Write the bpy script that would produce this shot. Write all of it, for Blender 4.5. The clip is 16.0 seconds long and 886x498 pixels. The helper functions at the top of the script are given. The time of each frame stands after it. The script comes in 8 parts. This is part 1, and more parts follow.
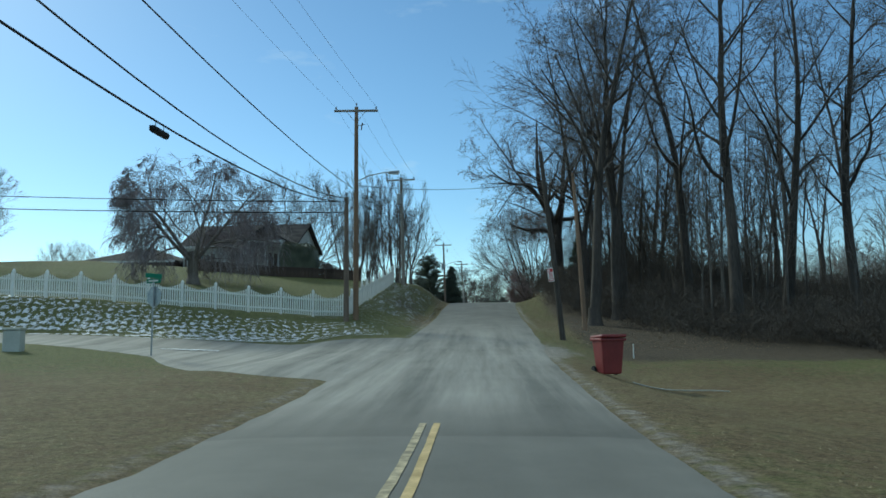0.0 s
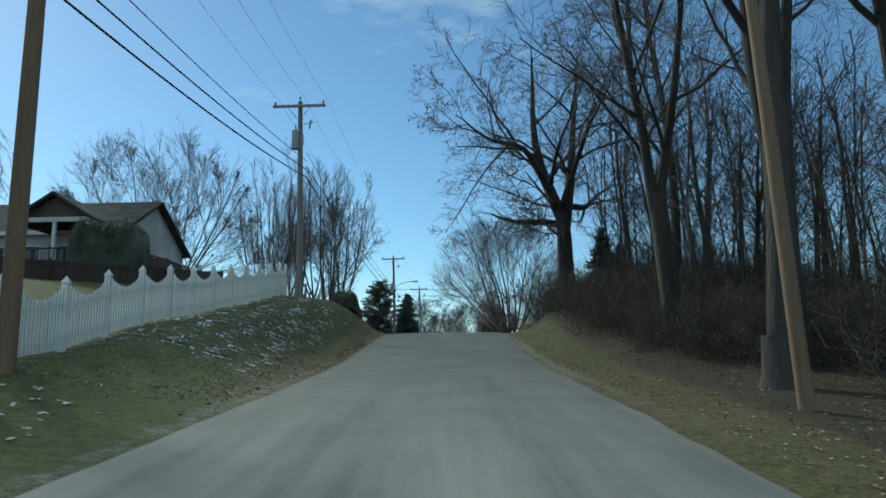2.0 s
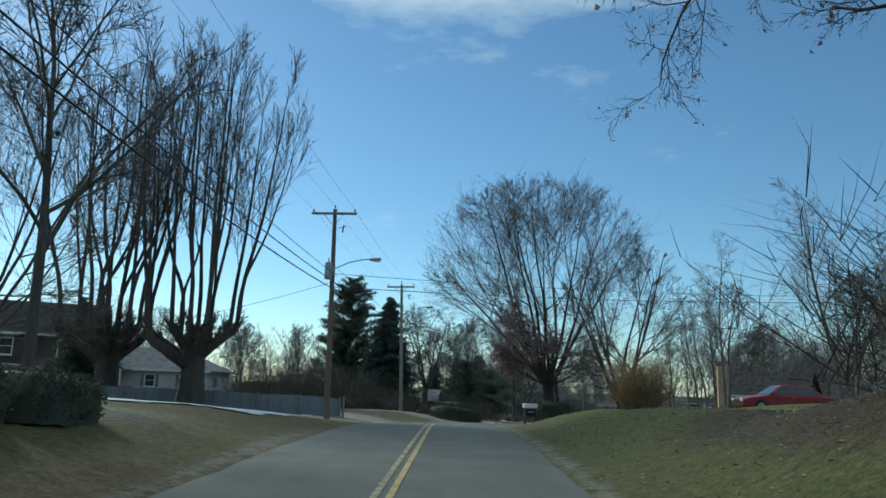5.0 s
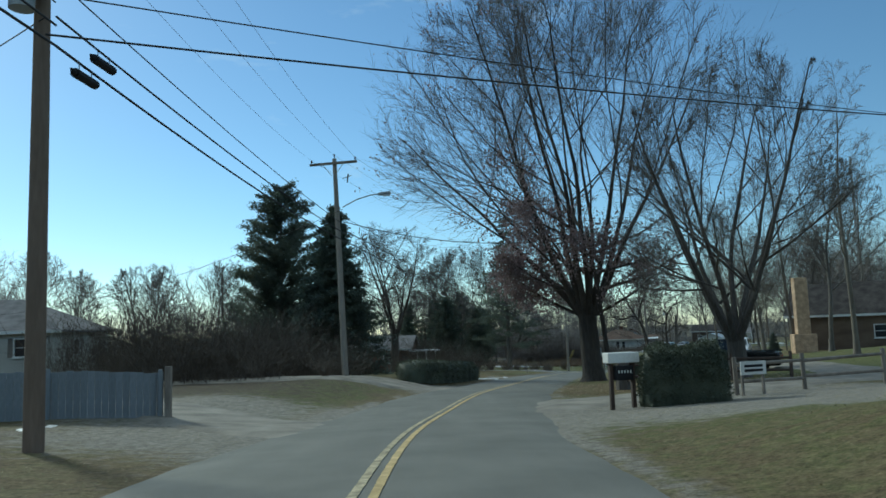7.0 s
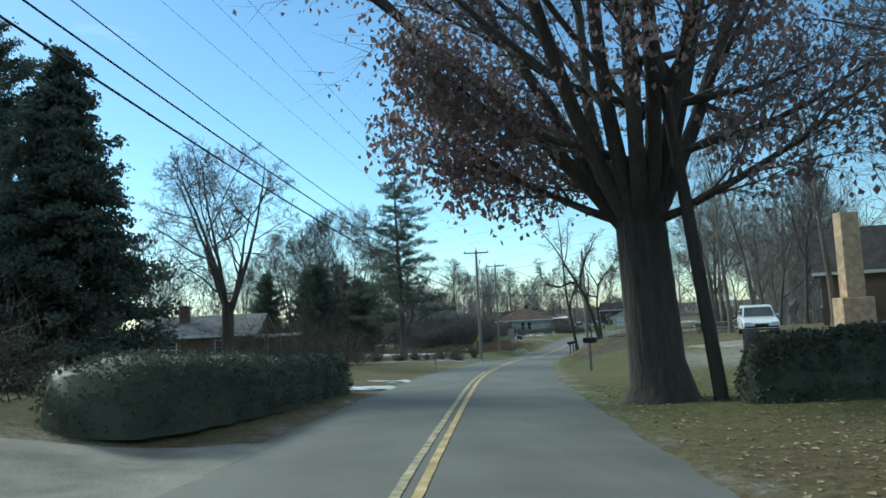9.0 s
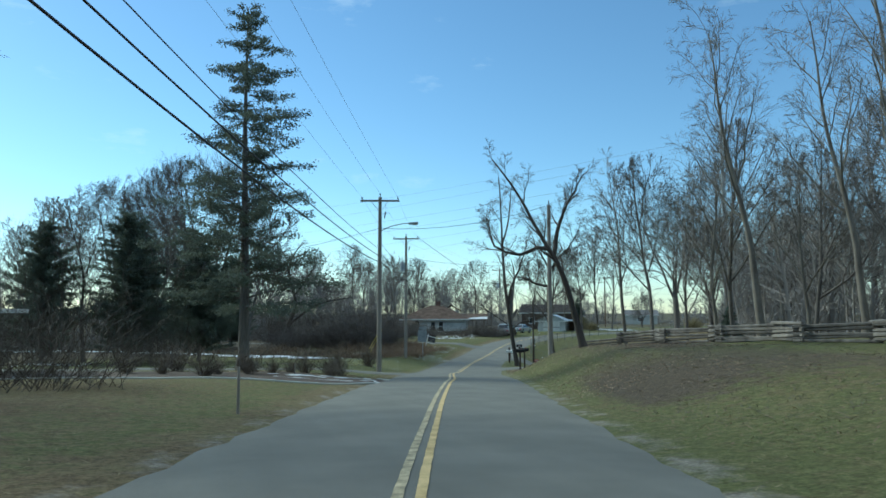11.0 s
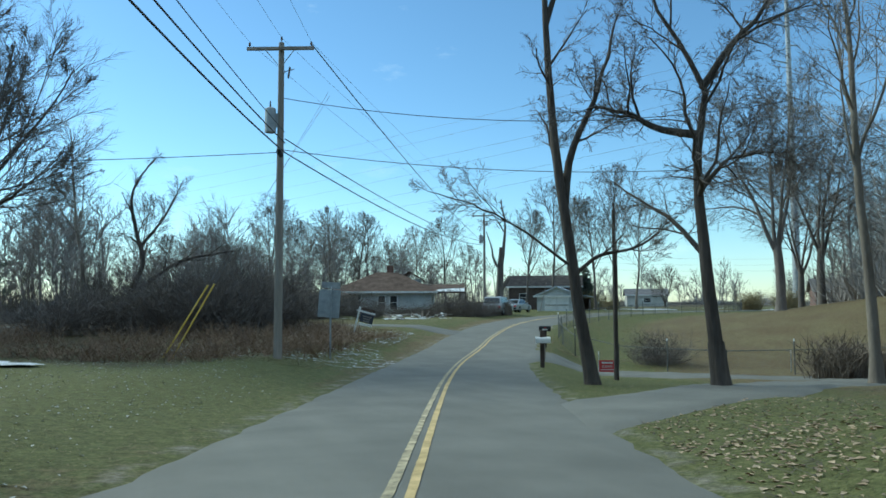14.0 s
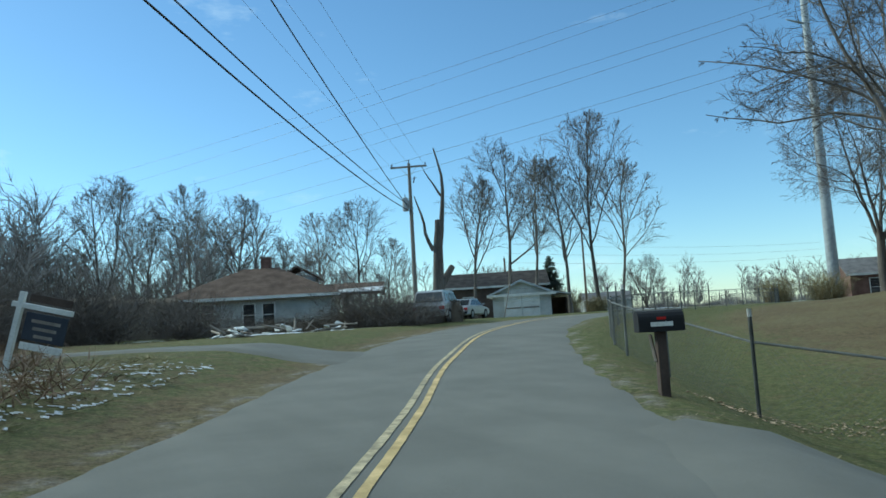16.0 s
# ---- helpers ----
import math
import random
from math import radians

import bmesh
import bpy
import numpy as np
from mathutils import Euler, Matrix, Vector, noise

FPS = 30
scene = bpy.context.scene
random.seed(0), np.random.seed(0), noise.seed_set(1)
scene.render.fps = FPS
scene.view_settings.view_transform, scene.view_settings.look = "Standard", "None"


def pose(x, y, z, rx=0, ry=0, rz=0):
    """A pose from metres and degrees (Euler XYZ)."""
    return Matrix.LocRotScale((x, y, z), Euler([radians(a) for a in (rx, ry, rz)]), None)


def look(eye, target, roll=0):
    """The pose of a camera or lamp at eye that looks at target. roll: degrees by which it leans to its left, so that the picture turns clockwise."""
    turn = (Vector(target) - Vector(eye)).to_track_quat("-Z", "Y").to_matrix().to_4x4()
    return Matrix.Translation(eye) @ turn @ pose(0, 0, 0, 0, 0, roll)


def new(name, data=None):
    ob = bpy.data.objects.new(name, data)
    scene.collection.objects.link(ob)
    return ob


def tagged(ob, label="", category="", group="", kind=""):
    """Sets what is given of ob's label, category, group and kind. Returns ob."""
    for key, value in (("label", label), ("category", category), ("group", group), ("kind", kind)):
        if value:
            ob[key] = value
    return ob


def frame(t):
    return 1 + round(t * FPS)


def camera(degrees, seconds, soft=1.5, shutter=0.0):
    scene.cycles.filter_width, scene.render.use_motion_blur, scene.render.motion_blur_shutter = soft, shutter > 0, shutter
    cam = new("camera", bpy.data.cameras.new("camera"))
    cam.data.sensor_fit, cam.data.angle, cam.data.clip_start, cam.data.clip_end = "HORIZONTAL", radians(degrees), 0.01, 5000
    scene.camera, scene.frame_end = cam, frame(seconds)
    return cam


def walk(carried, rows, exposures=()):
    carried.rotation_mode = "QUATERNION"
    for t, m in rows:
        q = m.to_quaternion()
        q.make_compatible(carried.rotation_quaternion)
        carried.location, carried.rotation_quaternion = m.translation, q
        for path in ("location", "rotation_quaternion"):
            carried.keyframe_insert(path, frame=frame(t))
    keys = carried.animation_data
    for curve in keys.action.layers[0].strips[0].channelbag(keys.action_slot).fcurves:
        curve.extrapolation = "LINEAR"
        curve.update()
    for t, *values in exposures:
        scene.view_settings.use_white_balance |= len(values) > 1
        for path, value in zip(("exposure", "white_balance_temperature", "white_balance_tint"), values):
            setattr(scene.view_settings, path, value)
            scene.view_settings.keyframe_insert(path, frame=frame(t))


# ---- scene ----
# ---- camera ----
cam = camera(62.2, 16.0, 1.6)
PATH = [
    (0, (2.721, -1.579, -0.477), (2.627, 0.407, -0.254), -0.6),
    (0.5, (2.629, 5.494, -0.6), (2.553, 7.476, -0.349), -0.2),
    (1, (2.591, 12.614, -0.481), (2.571, 14.596, -0.212), -0.9),
    (1.5, (2.529, 19.674, -0.111), (2.538, 21.652, 0.18), -0.2),
    (2, (2.745, 26.768, 0.181), (2.754, 28.741, 0.507), -0.5),
    (2.5, (2.978, 34.085, 0.771), (2.994, 36.051, 1.135), 0.1),
    (3, (2.89, 41.091, 1.15), (2.916, 43.049, 1.553), 1.2),
    (3.2, (2.928, 43.824, 1.217), (2.951, 45.78, 1.633), 1.6),
    (3.9, (3.39, 52.6, 2.12), (3.39, 54.56, 2.52), 1.7),
    (4.6, (3.87, 61.6, 3.12), (3.85, 63.57, 3.5), 1.8),
    (5, (4.2, 66.6, 3.1), (4.17, 68.57, 3.47), 1.9),
    (5.3, (4.371, 70.443, 2.774), (4.328, 72.409, 3.139), 1.9),
    (5.5, (4.288, 73.095, 2.857), (4.242, 75.066, 3.195), 1.1),
    (6, (4.248, 79.916, 2.985), (4.221, 81.895, 3.274), -0.2),
    (6.5, (4.2, 86.266, 3.04), (4.211, 88.249, 3.295), -0.8),
    (7, (4.137, 92.921, 2.967), (4.188, 94.908, 3.19), -1.9),
    (7.5, (4.313, 99.749, 2.746), (4.44, 101.736, 2.942), -2.2),
    (8, (4.751, 106.405, 2.399), (4.972, 108.385, 2.58), -2.6),
    (8.5, (5.507, 112.89, 2.052), (5.792, 114.861, 2.234), -2.7),
    (9, (6.366, 119.203, 1.947), (6.723, 121.163, 2.121), -2.8),
    (9.2, (6.776, 121.693, 1.866), (7.164, 123.647, 2.04), -2.7),
    (11.3, (13.94, 150.018, 0.617), (14.566, 151.91, 0.786), -0.2),
    (11.5, (14.86, 152.731, 0.508), (15.496, 154.62, 0.672), -0.3),
    (12, (17.064, 159.418, 0.141), (17.724, 161.3, 0.286), 0.7),
    (12.5, (19.451, 166.352, -0.155), (20.119, 168.233, -0.029), 1.2),
    (13, (21.732, 172.859, -0.537), (22.404, 174.737, -0.396), 0.6),
    (13.5, (24.071, 179.367, -1.017), (24.755, 181.24, -0.871), 0.3),
    (14, (26.579, 186.267, -1.433), (27.277, 188.136, -1.288), -0.2),
    (14.5, (29.143, 192.972, -1.887), (29.867, 194.829, -1.722), -1.0),
    (15, (32.152, 200.177, -2.246), (32.912, 202.018, -2.062), -1.4),
    (15.5, (35.158, 207.049, -2.507), (35.972, 208.866, -2.314), -2.5),
    (16, (38.417, 213.528, -2.715), (39.295, 215.314, -2.514), -3.3),
]
EXPOSURES = [(0.0, -0.02, 5650, -12), (3.0, -0.08, 5650, -12), (5.5, -0.1, 5600, -12), (6.0, 0.02, 5600, -12), (7.5, -0.08, 5600, -12), (8.5, 0.3, 5600, -12), (9.0, 0.45, 5600, -12), (11.5, 0.38, 5500, -12), (12.5, 0.46, 5500, -12), (13.5, 0.48, 5500, -12), (15.0, 0.48, 5500, -12), (16.0, 0.38, 5500, -12)]
walk(cam, [(t, look(eye, target, roll)) for t, eye, target, roll in PATH], EXPOSURES)

# ---- light ----
SUN_AZ, SUN_EL = 42.0, 30.0        # degrees to the left of +y, degrees above the horizon
world = bpy.data.worlds.new("sky")
scene.world = world
world.use_nodes = True
wn = world.node_tree.nodes
sky = wn.new("ShaderNodeTexSky")
sky.sky_type = "NISHITA"
sky.sun_disc = False
sky.sun_elevation = radians(SUN_EL)
sky.sun_rotation = radians(-SUN_AZ)
sky.altitude, sky.air_density, sky.dust_density, sky.ozone_density = 350, 1.0, 0.2, 2.9
wn["Background"].inputs["Strength"].default_value = 0.118
# thin cloud wisps in the sky
wl = world.node_tree.links
tc = wn.new("ShaderNodeTexCoord")
mp = wn.new("ShaderNodeMapping")
mp.inputs["Scale"].default_value = (1.6, 1.6, 5.0)
cn = wn.new("ShaderNodeTexNoise")
cn.inputs["Scale"].default_value, cn.inputs["Detail"].default_value, cn.inputs["Roughness"].default_value = 2.6, 7, 0.62
cr = wn.new("ShaderNodeValToRGB")
cr.color_ramp.elements[0].position, cr.color_ramp.elements[1].position = 0.60, 0.86
cr.color_ramp.elements[1].color = (0.55, 0.55, 0.55, 1)
mixc = wn.new("ShaderNodeMix")
mixc.data_type = "RGBA"
mixc.inputs["B"].default_value = (7.0, 7.2, 7.5, 1)
wl.new(tc.outputs["Generated"], mp.inputs["Vector"])
wl.new(mp.outputs["Vector"], cn.inputs["Vector"])
# broken cloud above about 27 degrees
sep_up = wn.new("ShaderNodeSeparateXYZ")
wl.new(tc.outputs["Generated"], sep_up.inputs["Vector"])
high = wn.new("ShaderNodeMapRange")
high.inputs["From Min"].default_value, high.inputs["From Max"].default_value = 0.452, 0.5
high.inputs["To Max"].default_value = 0.34
wl.new(sep_up.outputs["Z"], high.inputs["Value"])
cadd = wn.new("ShaderNodeMath")
wl.new(cn.outputs["Fac"], cadd.inputs[0])
wl.new(high.outputs["Result"], cadd.inputs[1])
wl.new(cadd.outputs["Value"], cr.inputs["Fac"])
wl.new(cr.outputs["Color"], mixc.inputs["Factor"])
wl.new(sky.outputs["Color"], mixc.inputs["A"])
wl.new(mixc.outputs["Result"], wn["Background"].inputs["Color"])

sun = new("sun", bpy.data.lights.new("sun", "SUN"))
sun.data.energy, sun.data.angle, sun.data.color = 2.4, radians(9.0), (1.0, 0.91, 0.78)
_az, _el = radians(SUN_AZ), radians(SUN_EL)
sun_way = Vector((-math.sin(_az) * math.cos(_el), math.cos(_az) * math.cos(_el), math.sin(_el)))
sun.matrix_world = look(sun_way * 100, (0, 0, 0))


# ---- materials ----
def material(name, colors, scale=4.0, rough=0.8, metal=0.0, bump=0.0, bump_scale=30.0, stretch=(1, 1, 1), spec=0.4, vary=0.0, detail=6.0, grain=0.28, deep=0.02):
    """Noise between two or three colours at one scale, finer grain at another, and fine relief."""
    m = bpy.data.materials.new(name)
    m.use_nodes = True
    n, l = m.node_tree.nodes, m.node_tree.links
    b = n["Principled BSDF"]
    b.inputs["Roughness"].default_value = rough
    b.inputs["Metallic"].default_value = metal
    b.inputs["Specular IOR Level"].default_value = spec
    co = n.new("ShaderNodeTexCoord")
    ma = n.new("ShaderNodeMapping")
    ma.inputs["Scale"].default_value = stretch
    l.new(co.outputs["Object"], ma.inputs["Vector"])
    big = n.new("ShaderNodeTexNoise")
    big.inputs["Scale"].default_value, big.inputs["Detail"].default_value = scale, detail
    l.new(ma.outputs["Vector"], big.inputs["Vector"])
    ramp = n.new("ShaderNodeValToRGB")
    ramp.color_ramp.elements[0].position, ramp.color_ramp.elements[1].position = 0.32, 0.68
    ramp.color_ramp.elements[0].color = (*colors[0], 1)
    ramp.color_ramp.elements[1].color = (*colors[-1], 1)
    for k, c in enumerate(colors[1:-1]):
        e = ramp.color_ramp.elements.new(0.32 + 0.36 * (k + 1) / (len(colors) - 1))
        e.color = (*c, 1)
    l.new(big.outputs["Fac"], ramp.inputs["Fac"])
    out = ramp.outputs["Color"]
    fine = n.new("ShaderNodeTexNoise")
    fine.inputs["Scale"].default_value, fine.inputs["Detail"].default_value = bump_scale, 4
    l.new(ma.outputs["Vector"], fine.inputs["Vector"])
    hsv = n.new("ShaderNodeHueSaturation")
    mr = n.new("ShaderNodeMapRange")
    mr.inputs["To Min"].default_value, mr.inputs["To Max"].default_value = 1 - grain, 1 + grain
    l.new(fine.outputs["Fac"], mr.inputs["Value"])
    l.new(out, hsv.inputs["Color"])
    val = mr.outputs["Result"]
    if vary:
        info = n.new("ShaderNodeObjectInfo")
        mv = n.new("ShaderNodeMapRange")
        mv.inputs["To Min"].default_value, mv.inputs["To Max"].default_value = 1 - vary, 1 + vary
        l.new(info.outputs["Random"], mv.inputs["Value"])
        mu = n.new("ShaderNodeMath")
        mu.operation = "MULTIPLY"
        l.new(val, mu.inputs[0])
        l.new(mv.outputs["Result"], mu.inputs[1])
        val = mu.outputs["Value"]
    l.new(val, hsv.inputs["Value"])
    l.new(hsv.outputs["Color"], b.inputs["Base Color"])
    if bump:
        bp = n.new("ShaderNodeBump")
        bp.inputs["Strength"].default_value, bp.inputs["Distance"].default_value = bump, deep
        l.new(fine.outputs["Fac"], bp.inputs["Height"])
        l.new(bp.outputs["Normal"], b.inputs["Normal"])
    return m


def leafy(m, share=0.4):
    """Lets part of the light through a thin leaf."""
    n, l = m.node_tree.nodes, m.node_tree.links
    b, out = n["Principled BSDF"], n["Material Output"]
    tr, mx = n.new("ShaderNodeBsdfTranslucent"), n.new("ShaderNodeMixShader")
    l.new(b.inputs["Base Color"].links[0].from_socket, tr.inputs["Color"])
    mx.inputs["Fac"].default_value = share
    l.new(b.outputs["BSDF"], mx.inputs[1])
    l.new(tr.outputs["BSDF"], mx.inputs[2])
    l.new(mx.outputs["Shader"], out.inputs["Surface"])
    return m


BARK = material("grey_brown_bark", [(0.082, 0.072, 0.063), (0.175, 0.152, 0.132)], 1.2, 0.95, bump=1.0, bump_scale=16, stretch=(1, 1, 0.16), vary=0.25, grain=0.6, deep=0.05)
BARK_DARK = material("dark_brown_bark", [(0.04, 0.034, 0.029), (0.105, 0.087, 0.073)], 1.2, 0.95, bump=1.0, bump_scale=14, stretch=(1, 1, 0.16), grain=0.6, deep=0.05)
BARK_PALE = material("pale_bark", [(0.13, 0.11, 0.09), (0.26, 0.23, 0.19)], 1.2, 0.95, bump=0.8, bump_scale=14, stretch=(1, 1, 0.3), vary=0.2)
TWIG = material("twig_bark", [(0.105, 0.09, 0.08), (0.195, 0.168, 0.148)], 0.6, 0.9, vary=0.2)
TWIG_PALE = material("pale_twig_bark", [(0.16, 0.142, 0.126), (0.28, 0.25, 0.22)], 0.6, 0.9, vary=0.2)
TWIG_MAUVE = material("mauve_willow_twigs", [(0.2, 0.172, 0.175), (0.32, 0.275, 0.28)], 0.6, 0.9)
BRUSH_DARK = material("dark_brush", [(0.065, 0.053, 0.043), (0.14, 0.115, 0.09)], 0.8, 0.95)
# twigs of the far woods: distance haze is put into this paler bark colour
TWIG_HAZED = material("far_hazed_twig", [(0.2, 0.182, 0.168), (0.33, 0.3, 0.275)], 0.2, 0.95)
BRUSH = material("dry_brush", [(0.11, 0.09, 0.07), (0.21, 0.17, 0.13)], 0.8, 0.95)
BRUSH_RED = material("russet_weeds", [(0.14, 0.09, 0.062), (0.30, 0.21, 0.135)], 0.8, 0.95)
OAKLEAF = leafy(material("brown_oak_leaf", [(0.19, 0.14, 0.138), (0.34, 0.25, 0.245)], 0.9, 0.6))
NEEDLE = leafy(material("dark_needles", [(0.075, 0.095, 0.08), (0.14, 0.165, 0.125)], 0.7, 0.7))
NEEDLE_LIGHT = leafy(material("pine_needles", [(0.085, 0.105, 0.085), (0.155, 0.175, 0.13)], 0.7, 0.7))
HEDGE = leafy(material("hedge_leaf", [(0.06, 0.072, 0.048), (0.125, 0.135, 0.09)], 1.2, 0.6), 0.25)
LITTER = material("dry_leaf_litter", [(0.22, 0.15, 0.09), (0.52, 0.4, 0.27)], 3.0, 0.85)
PALELEAF = material("frosted_pale_leaf", [(0.3, 0.29, 0.26), (0.6, 0.58, 0.54)], 3.0, 0.85)
DRYGRASS = material("dry_grass_blades", [(0.2, 0.17, 0.085), (0.34, 0.28, 0.155)], 1.5, 0.9)
GRASSBLADE = material("winter_grass_blades", [(0.095, 0.112, 0.042), (0.25, 0.22, 0.105)], 0.7, 0.9)
PAMPAS = material("pale_plume_grass", [(0.28, 0.2, 0.115), (0.48, 0.35, 0.21)], 1.0, 0.95)
SNOW = material("old_snow", [(0.46, 0.475, 0.485), (0.74, 0.75, 0.755)], 2.0, 0.6, bump=0.4, bump_scale=18)
POLEWOOD = material("creosote_pole_wood", [(0.13, 0.095, 0.07), (0.24, 0.18, 0.14)], 1.0, 0.9, bump=0.6, bump_scale=20, stretch=(1, 1, 0.15), vary=0.15)
POLERED = material("red_brown_pole_wood", [(0.17, 0.105, 0.068), (0.3, 0.2, 0.13)], 1.0, 0.9, bump=0.6, bump_scale=20, stretch=(1, 1, 0.15))
POLEGREY = material("weathered_grey_pole_wood", [(0.2, 0.18, 0.155), (0.34, 0.3, 0.26)], 1.0, 0.9, bump=0.6, bump_scale=20, stretch=(1, 1, 0.15))
GREYWOOD = material("weathered_grey_wood", [(0.15, 0.13, 0.11), (0.33, 0.29, 0.25)], 2.0, 0.9, bump=0.6, bump_scale=25, stretch=(1, 1, 0.3), vary=0.2)
DARKWOOD = material("dark_stained_wood", [(0.05, 0.035, 0.028), (0.10, 0.07, 0.055)], 2.0, 0.8, bump=0.4, vary=0.15)
WIRE = material("black_cable", [(0.02, 0.02, 0.022), (0.035, 0.035, 0.04)], 2.0, 0.6)
THINWIRE = material("bare_aluminium_wire", [(0.12, 0.13, 0.14), (0.2, 0.2, 0.21)], 2.0, 0.5, 0.4)
METAL = material("galvanised_steel", [(0.30, 0.32, 0.34), (0.46, 0.48, 0.5)], 3.0, 0.45, 0.8, bump=0.1)
DULLMETAL = material("grey_painted_steel", [(0.28, 0.3, 0.31), (0.4, 0.42, 0.43)], 2.0, 0.5, 0.2)
CERAMIC = material("brown_porcelain", [(0.07, 0.04, 0.03), (0.1, 0.06, 0.045)], 2.0, 0.25)
VINYL = material("white_vinyl", [(0.74, 0.73, 0.68), (0.84, 0.83, 0.79)], 1.5, 0.5, vary=0.05)
WHITEPAINT = material("white_paint", [(0.62, 0.62, 0.58), (0.8, 0.79, 0.75)], 1.5, 0.65, bump=0.1)
SIDING = material("cream_siding", [(0.46, 0.44, 0.38), (0.56, 0.54, 0.48)], 0.8, 0.75, bump=0.1)
SIDING_GREY = material("dirty_white_siding", [(0.42, 0.42, 0.40), (0.6, 0.6, 0.57)], 0.9, 0.8, bump=0.15)
BROWNWALL = material("dark_brown_siding", [(0.07, 0.05, 0.04), (0.13, 0.095, 0.075)], 0.9, 0.85, bump=0.2)
BRICK = material("brick_red_wall", [(0.12, 0.07, 0.055), (0.2, 0.115, 0.09)], 1.5, 0.9, bump=0.4, bump_scale=14)
LOG = material("log_wall", [(0.10, 0.07, 0.05), (0.2, 0.145, 0.1)], 1.0, 0.85, bump=0.4, stretch=(0.3, 0.3, 1))
STONE = material("tan_stone_chimney", [(0.36, 0.25, 0.16), (0.6, 0.42, 0.27)], 2.2, 0.9, bump=0.8, bump_scale=9)
ROOFGREY = material("grey_shingles", [(0.13, 0.125, 0.125), (0.22, 0.21, 0.21)], 1.4, 0.95, bump=0.5, bump_scale=10, spec=0.12)
ROOFDARK = material("dark_shingles", [(0.04, 0.036, 0.035), (0.085, 0.075, 0.07)], 1.4, 0.95, bump=0.5, bump_scale=10, spec=0.12)
ROOFBROWN = material("brown_shingles", [(0.085, 0.06, 0.048), (0.15, 0.108, 0.085)], 1.4, 0.95, bump=0.5, bump_scale=10, spec=0.12)
TINROOF = material("weathered_tin_roof", [(0.42, 0.44, 0.46), (0.6, 0.62, 0.64)], 1.2, 0.45, 0.5)
BLUEFENCE = material("faded_blue_grey_boards", [(0.18, 0.2, 0.225), (0.28, 0.305, 0.335)], 1.2, 0.85, bump=0.3, stretch=(1, 1, 0.2), vary=0.12)
REDPLASTIC = material("dark_red_plastic", [(0.15, 0.02, 0.022), (0.22, 0.03, 0.03)], 1.5, 0.45)
BLACKPLASTIC = material("black_plastic", [(0.015, 0.015, 0.016), (0.03, 0.03, 0.032)], 2.0, 0.65, spec=0.2)
RUBBER = material("tyre_rubber", [(0.015, 0.015, 0.015), (0.03, 0.03, 0.03)], 3.0, 0.9)
CARRED = material("red_car_paint", [(0.26, 0.03, 0.03), (0.3, 0.04, 0.04)], 1.0, 0.25, 0.2, spec=0.6)
CARBLACK = material("black_car_paint", [(0.012, 0.012, 0.014), (0.02, 0.02, 0.022)], 1.0, 0.2, 0.1, spec=0.6)
CARWHITE = material("white_car_paint", [(0.7, 0.71, 0.72), (0.78, 0.79, 0.8)], 1.0, 0.25, 0.0, spec=0.6)
CARSILVER = material("silver_car_paint", [(0.36, 0.37, 0.38), (0.45, 0.46, 0.47)], 1.0, 0.3, 0.6, spec=0.6)
CHROME = material("chrome", [(0.6, 0.6, 0.6), (0.7, 0.7, 0.7)], 1.0, 0.15, 1.0)
LAMPRED = material("red_lamp_plastic", [(0.4, 0.02, 0.02), (0.5, 0.03, 0.03)], 1.0, 0.2)
LAMPCLEAR = material("clear_lamp_plastic", [(0.6, 0.62, 0.64), (0.75, 0.76, 0.78)], 1.0, 0.1)
GLASSDARK = material("dark_window_glass", [(0.02, 0.025, 0.03), (0.04, 0.045, 0.05)], 0.5, 0.06, spec=0.8)
SIGNRED = material("red_sign_paint", [(0.45, 0.04, 0.05), (0.55, 0.07, 0.07)], 1.5, 0.5)
SIGNGREEN = material("green_sign_paint", [(0.02, 0.16, 0.09), (0.03, 0.22, 0.13)], 1.5, 0.5)
SIGNDARK = material("dark_blue_sign_paint", [(0.03, 0.035, 0.05), (0.05, 0.055, 0.07)], 1.5, 0.5)
YELLOWGUARD = material("yellow_plastic_guard", [(0.6, 0.42, 0.05), (0.7, 0.52, 0.1)], 1.5, 0.5)
YELLOWLINE = material("worn_yellow_road_paint", [(0.38, 0.27, 0.11), (0.66, 0.49, 0.23)], 3.0, 0.8, bump_scale=40, detail=10)
FADEDLINE = material("faded_yellow_road_paint", [(0.2, 0.175, 0.115), (0.58, 0.48, 0.3)], 5.0, 0.85, bump_scale=40, detail=12)
BEIGE = material("beige_utility_plastic", [(0.42, 0.42, 0.38), (0.52, 0.52, 0.47)], 1.5, 0.6)
MULCH = material("dark_mulch", [(0.045, 0.032, 0.024), (0.11, 0.08, 0.06)], 3.0, 0.95, bump=0.8, bump_scale=20)
GRAVEL = material("pale_gravel", [(0.17, 0.152, 0.128), (0.31, 0.28, 0.235)], 1.2, 0.95, bump=0.8, bump_scale=25)


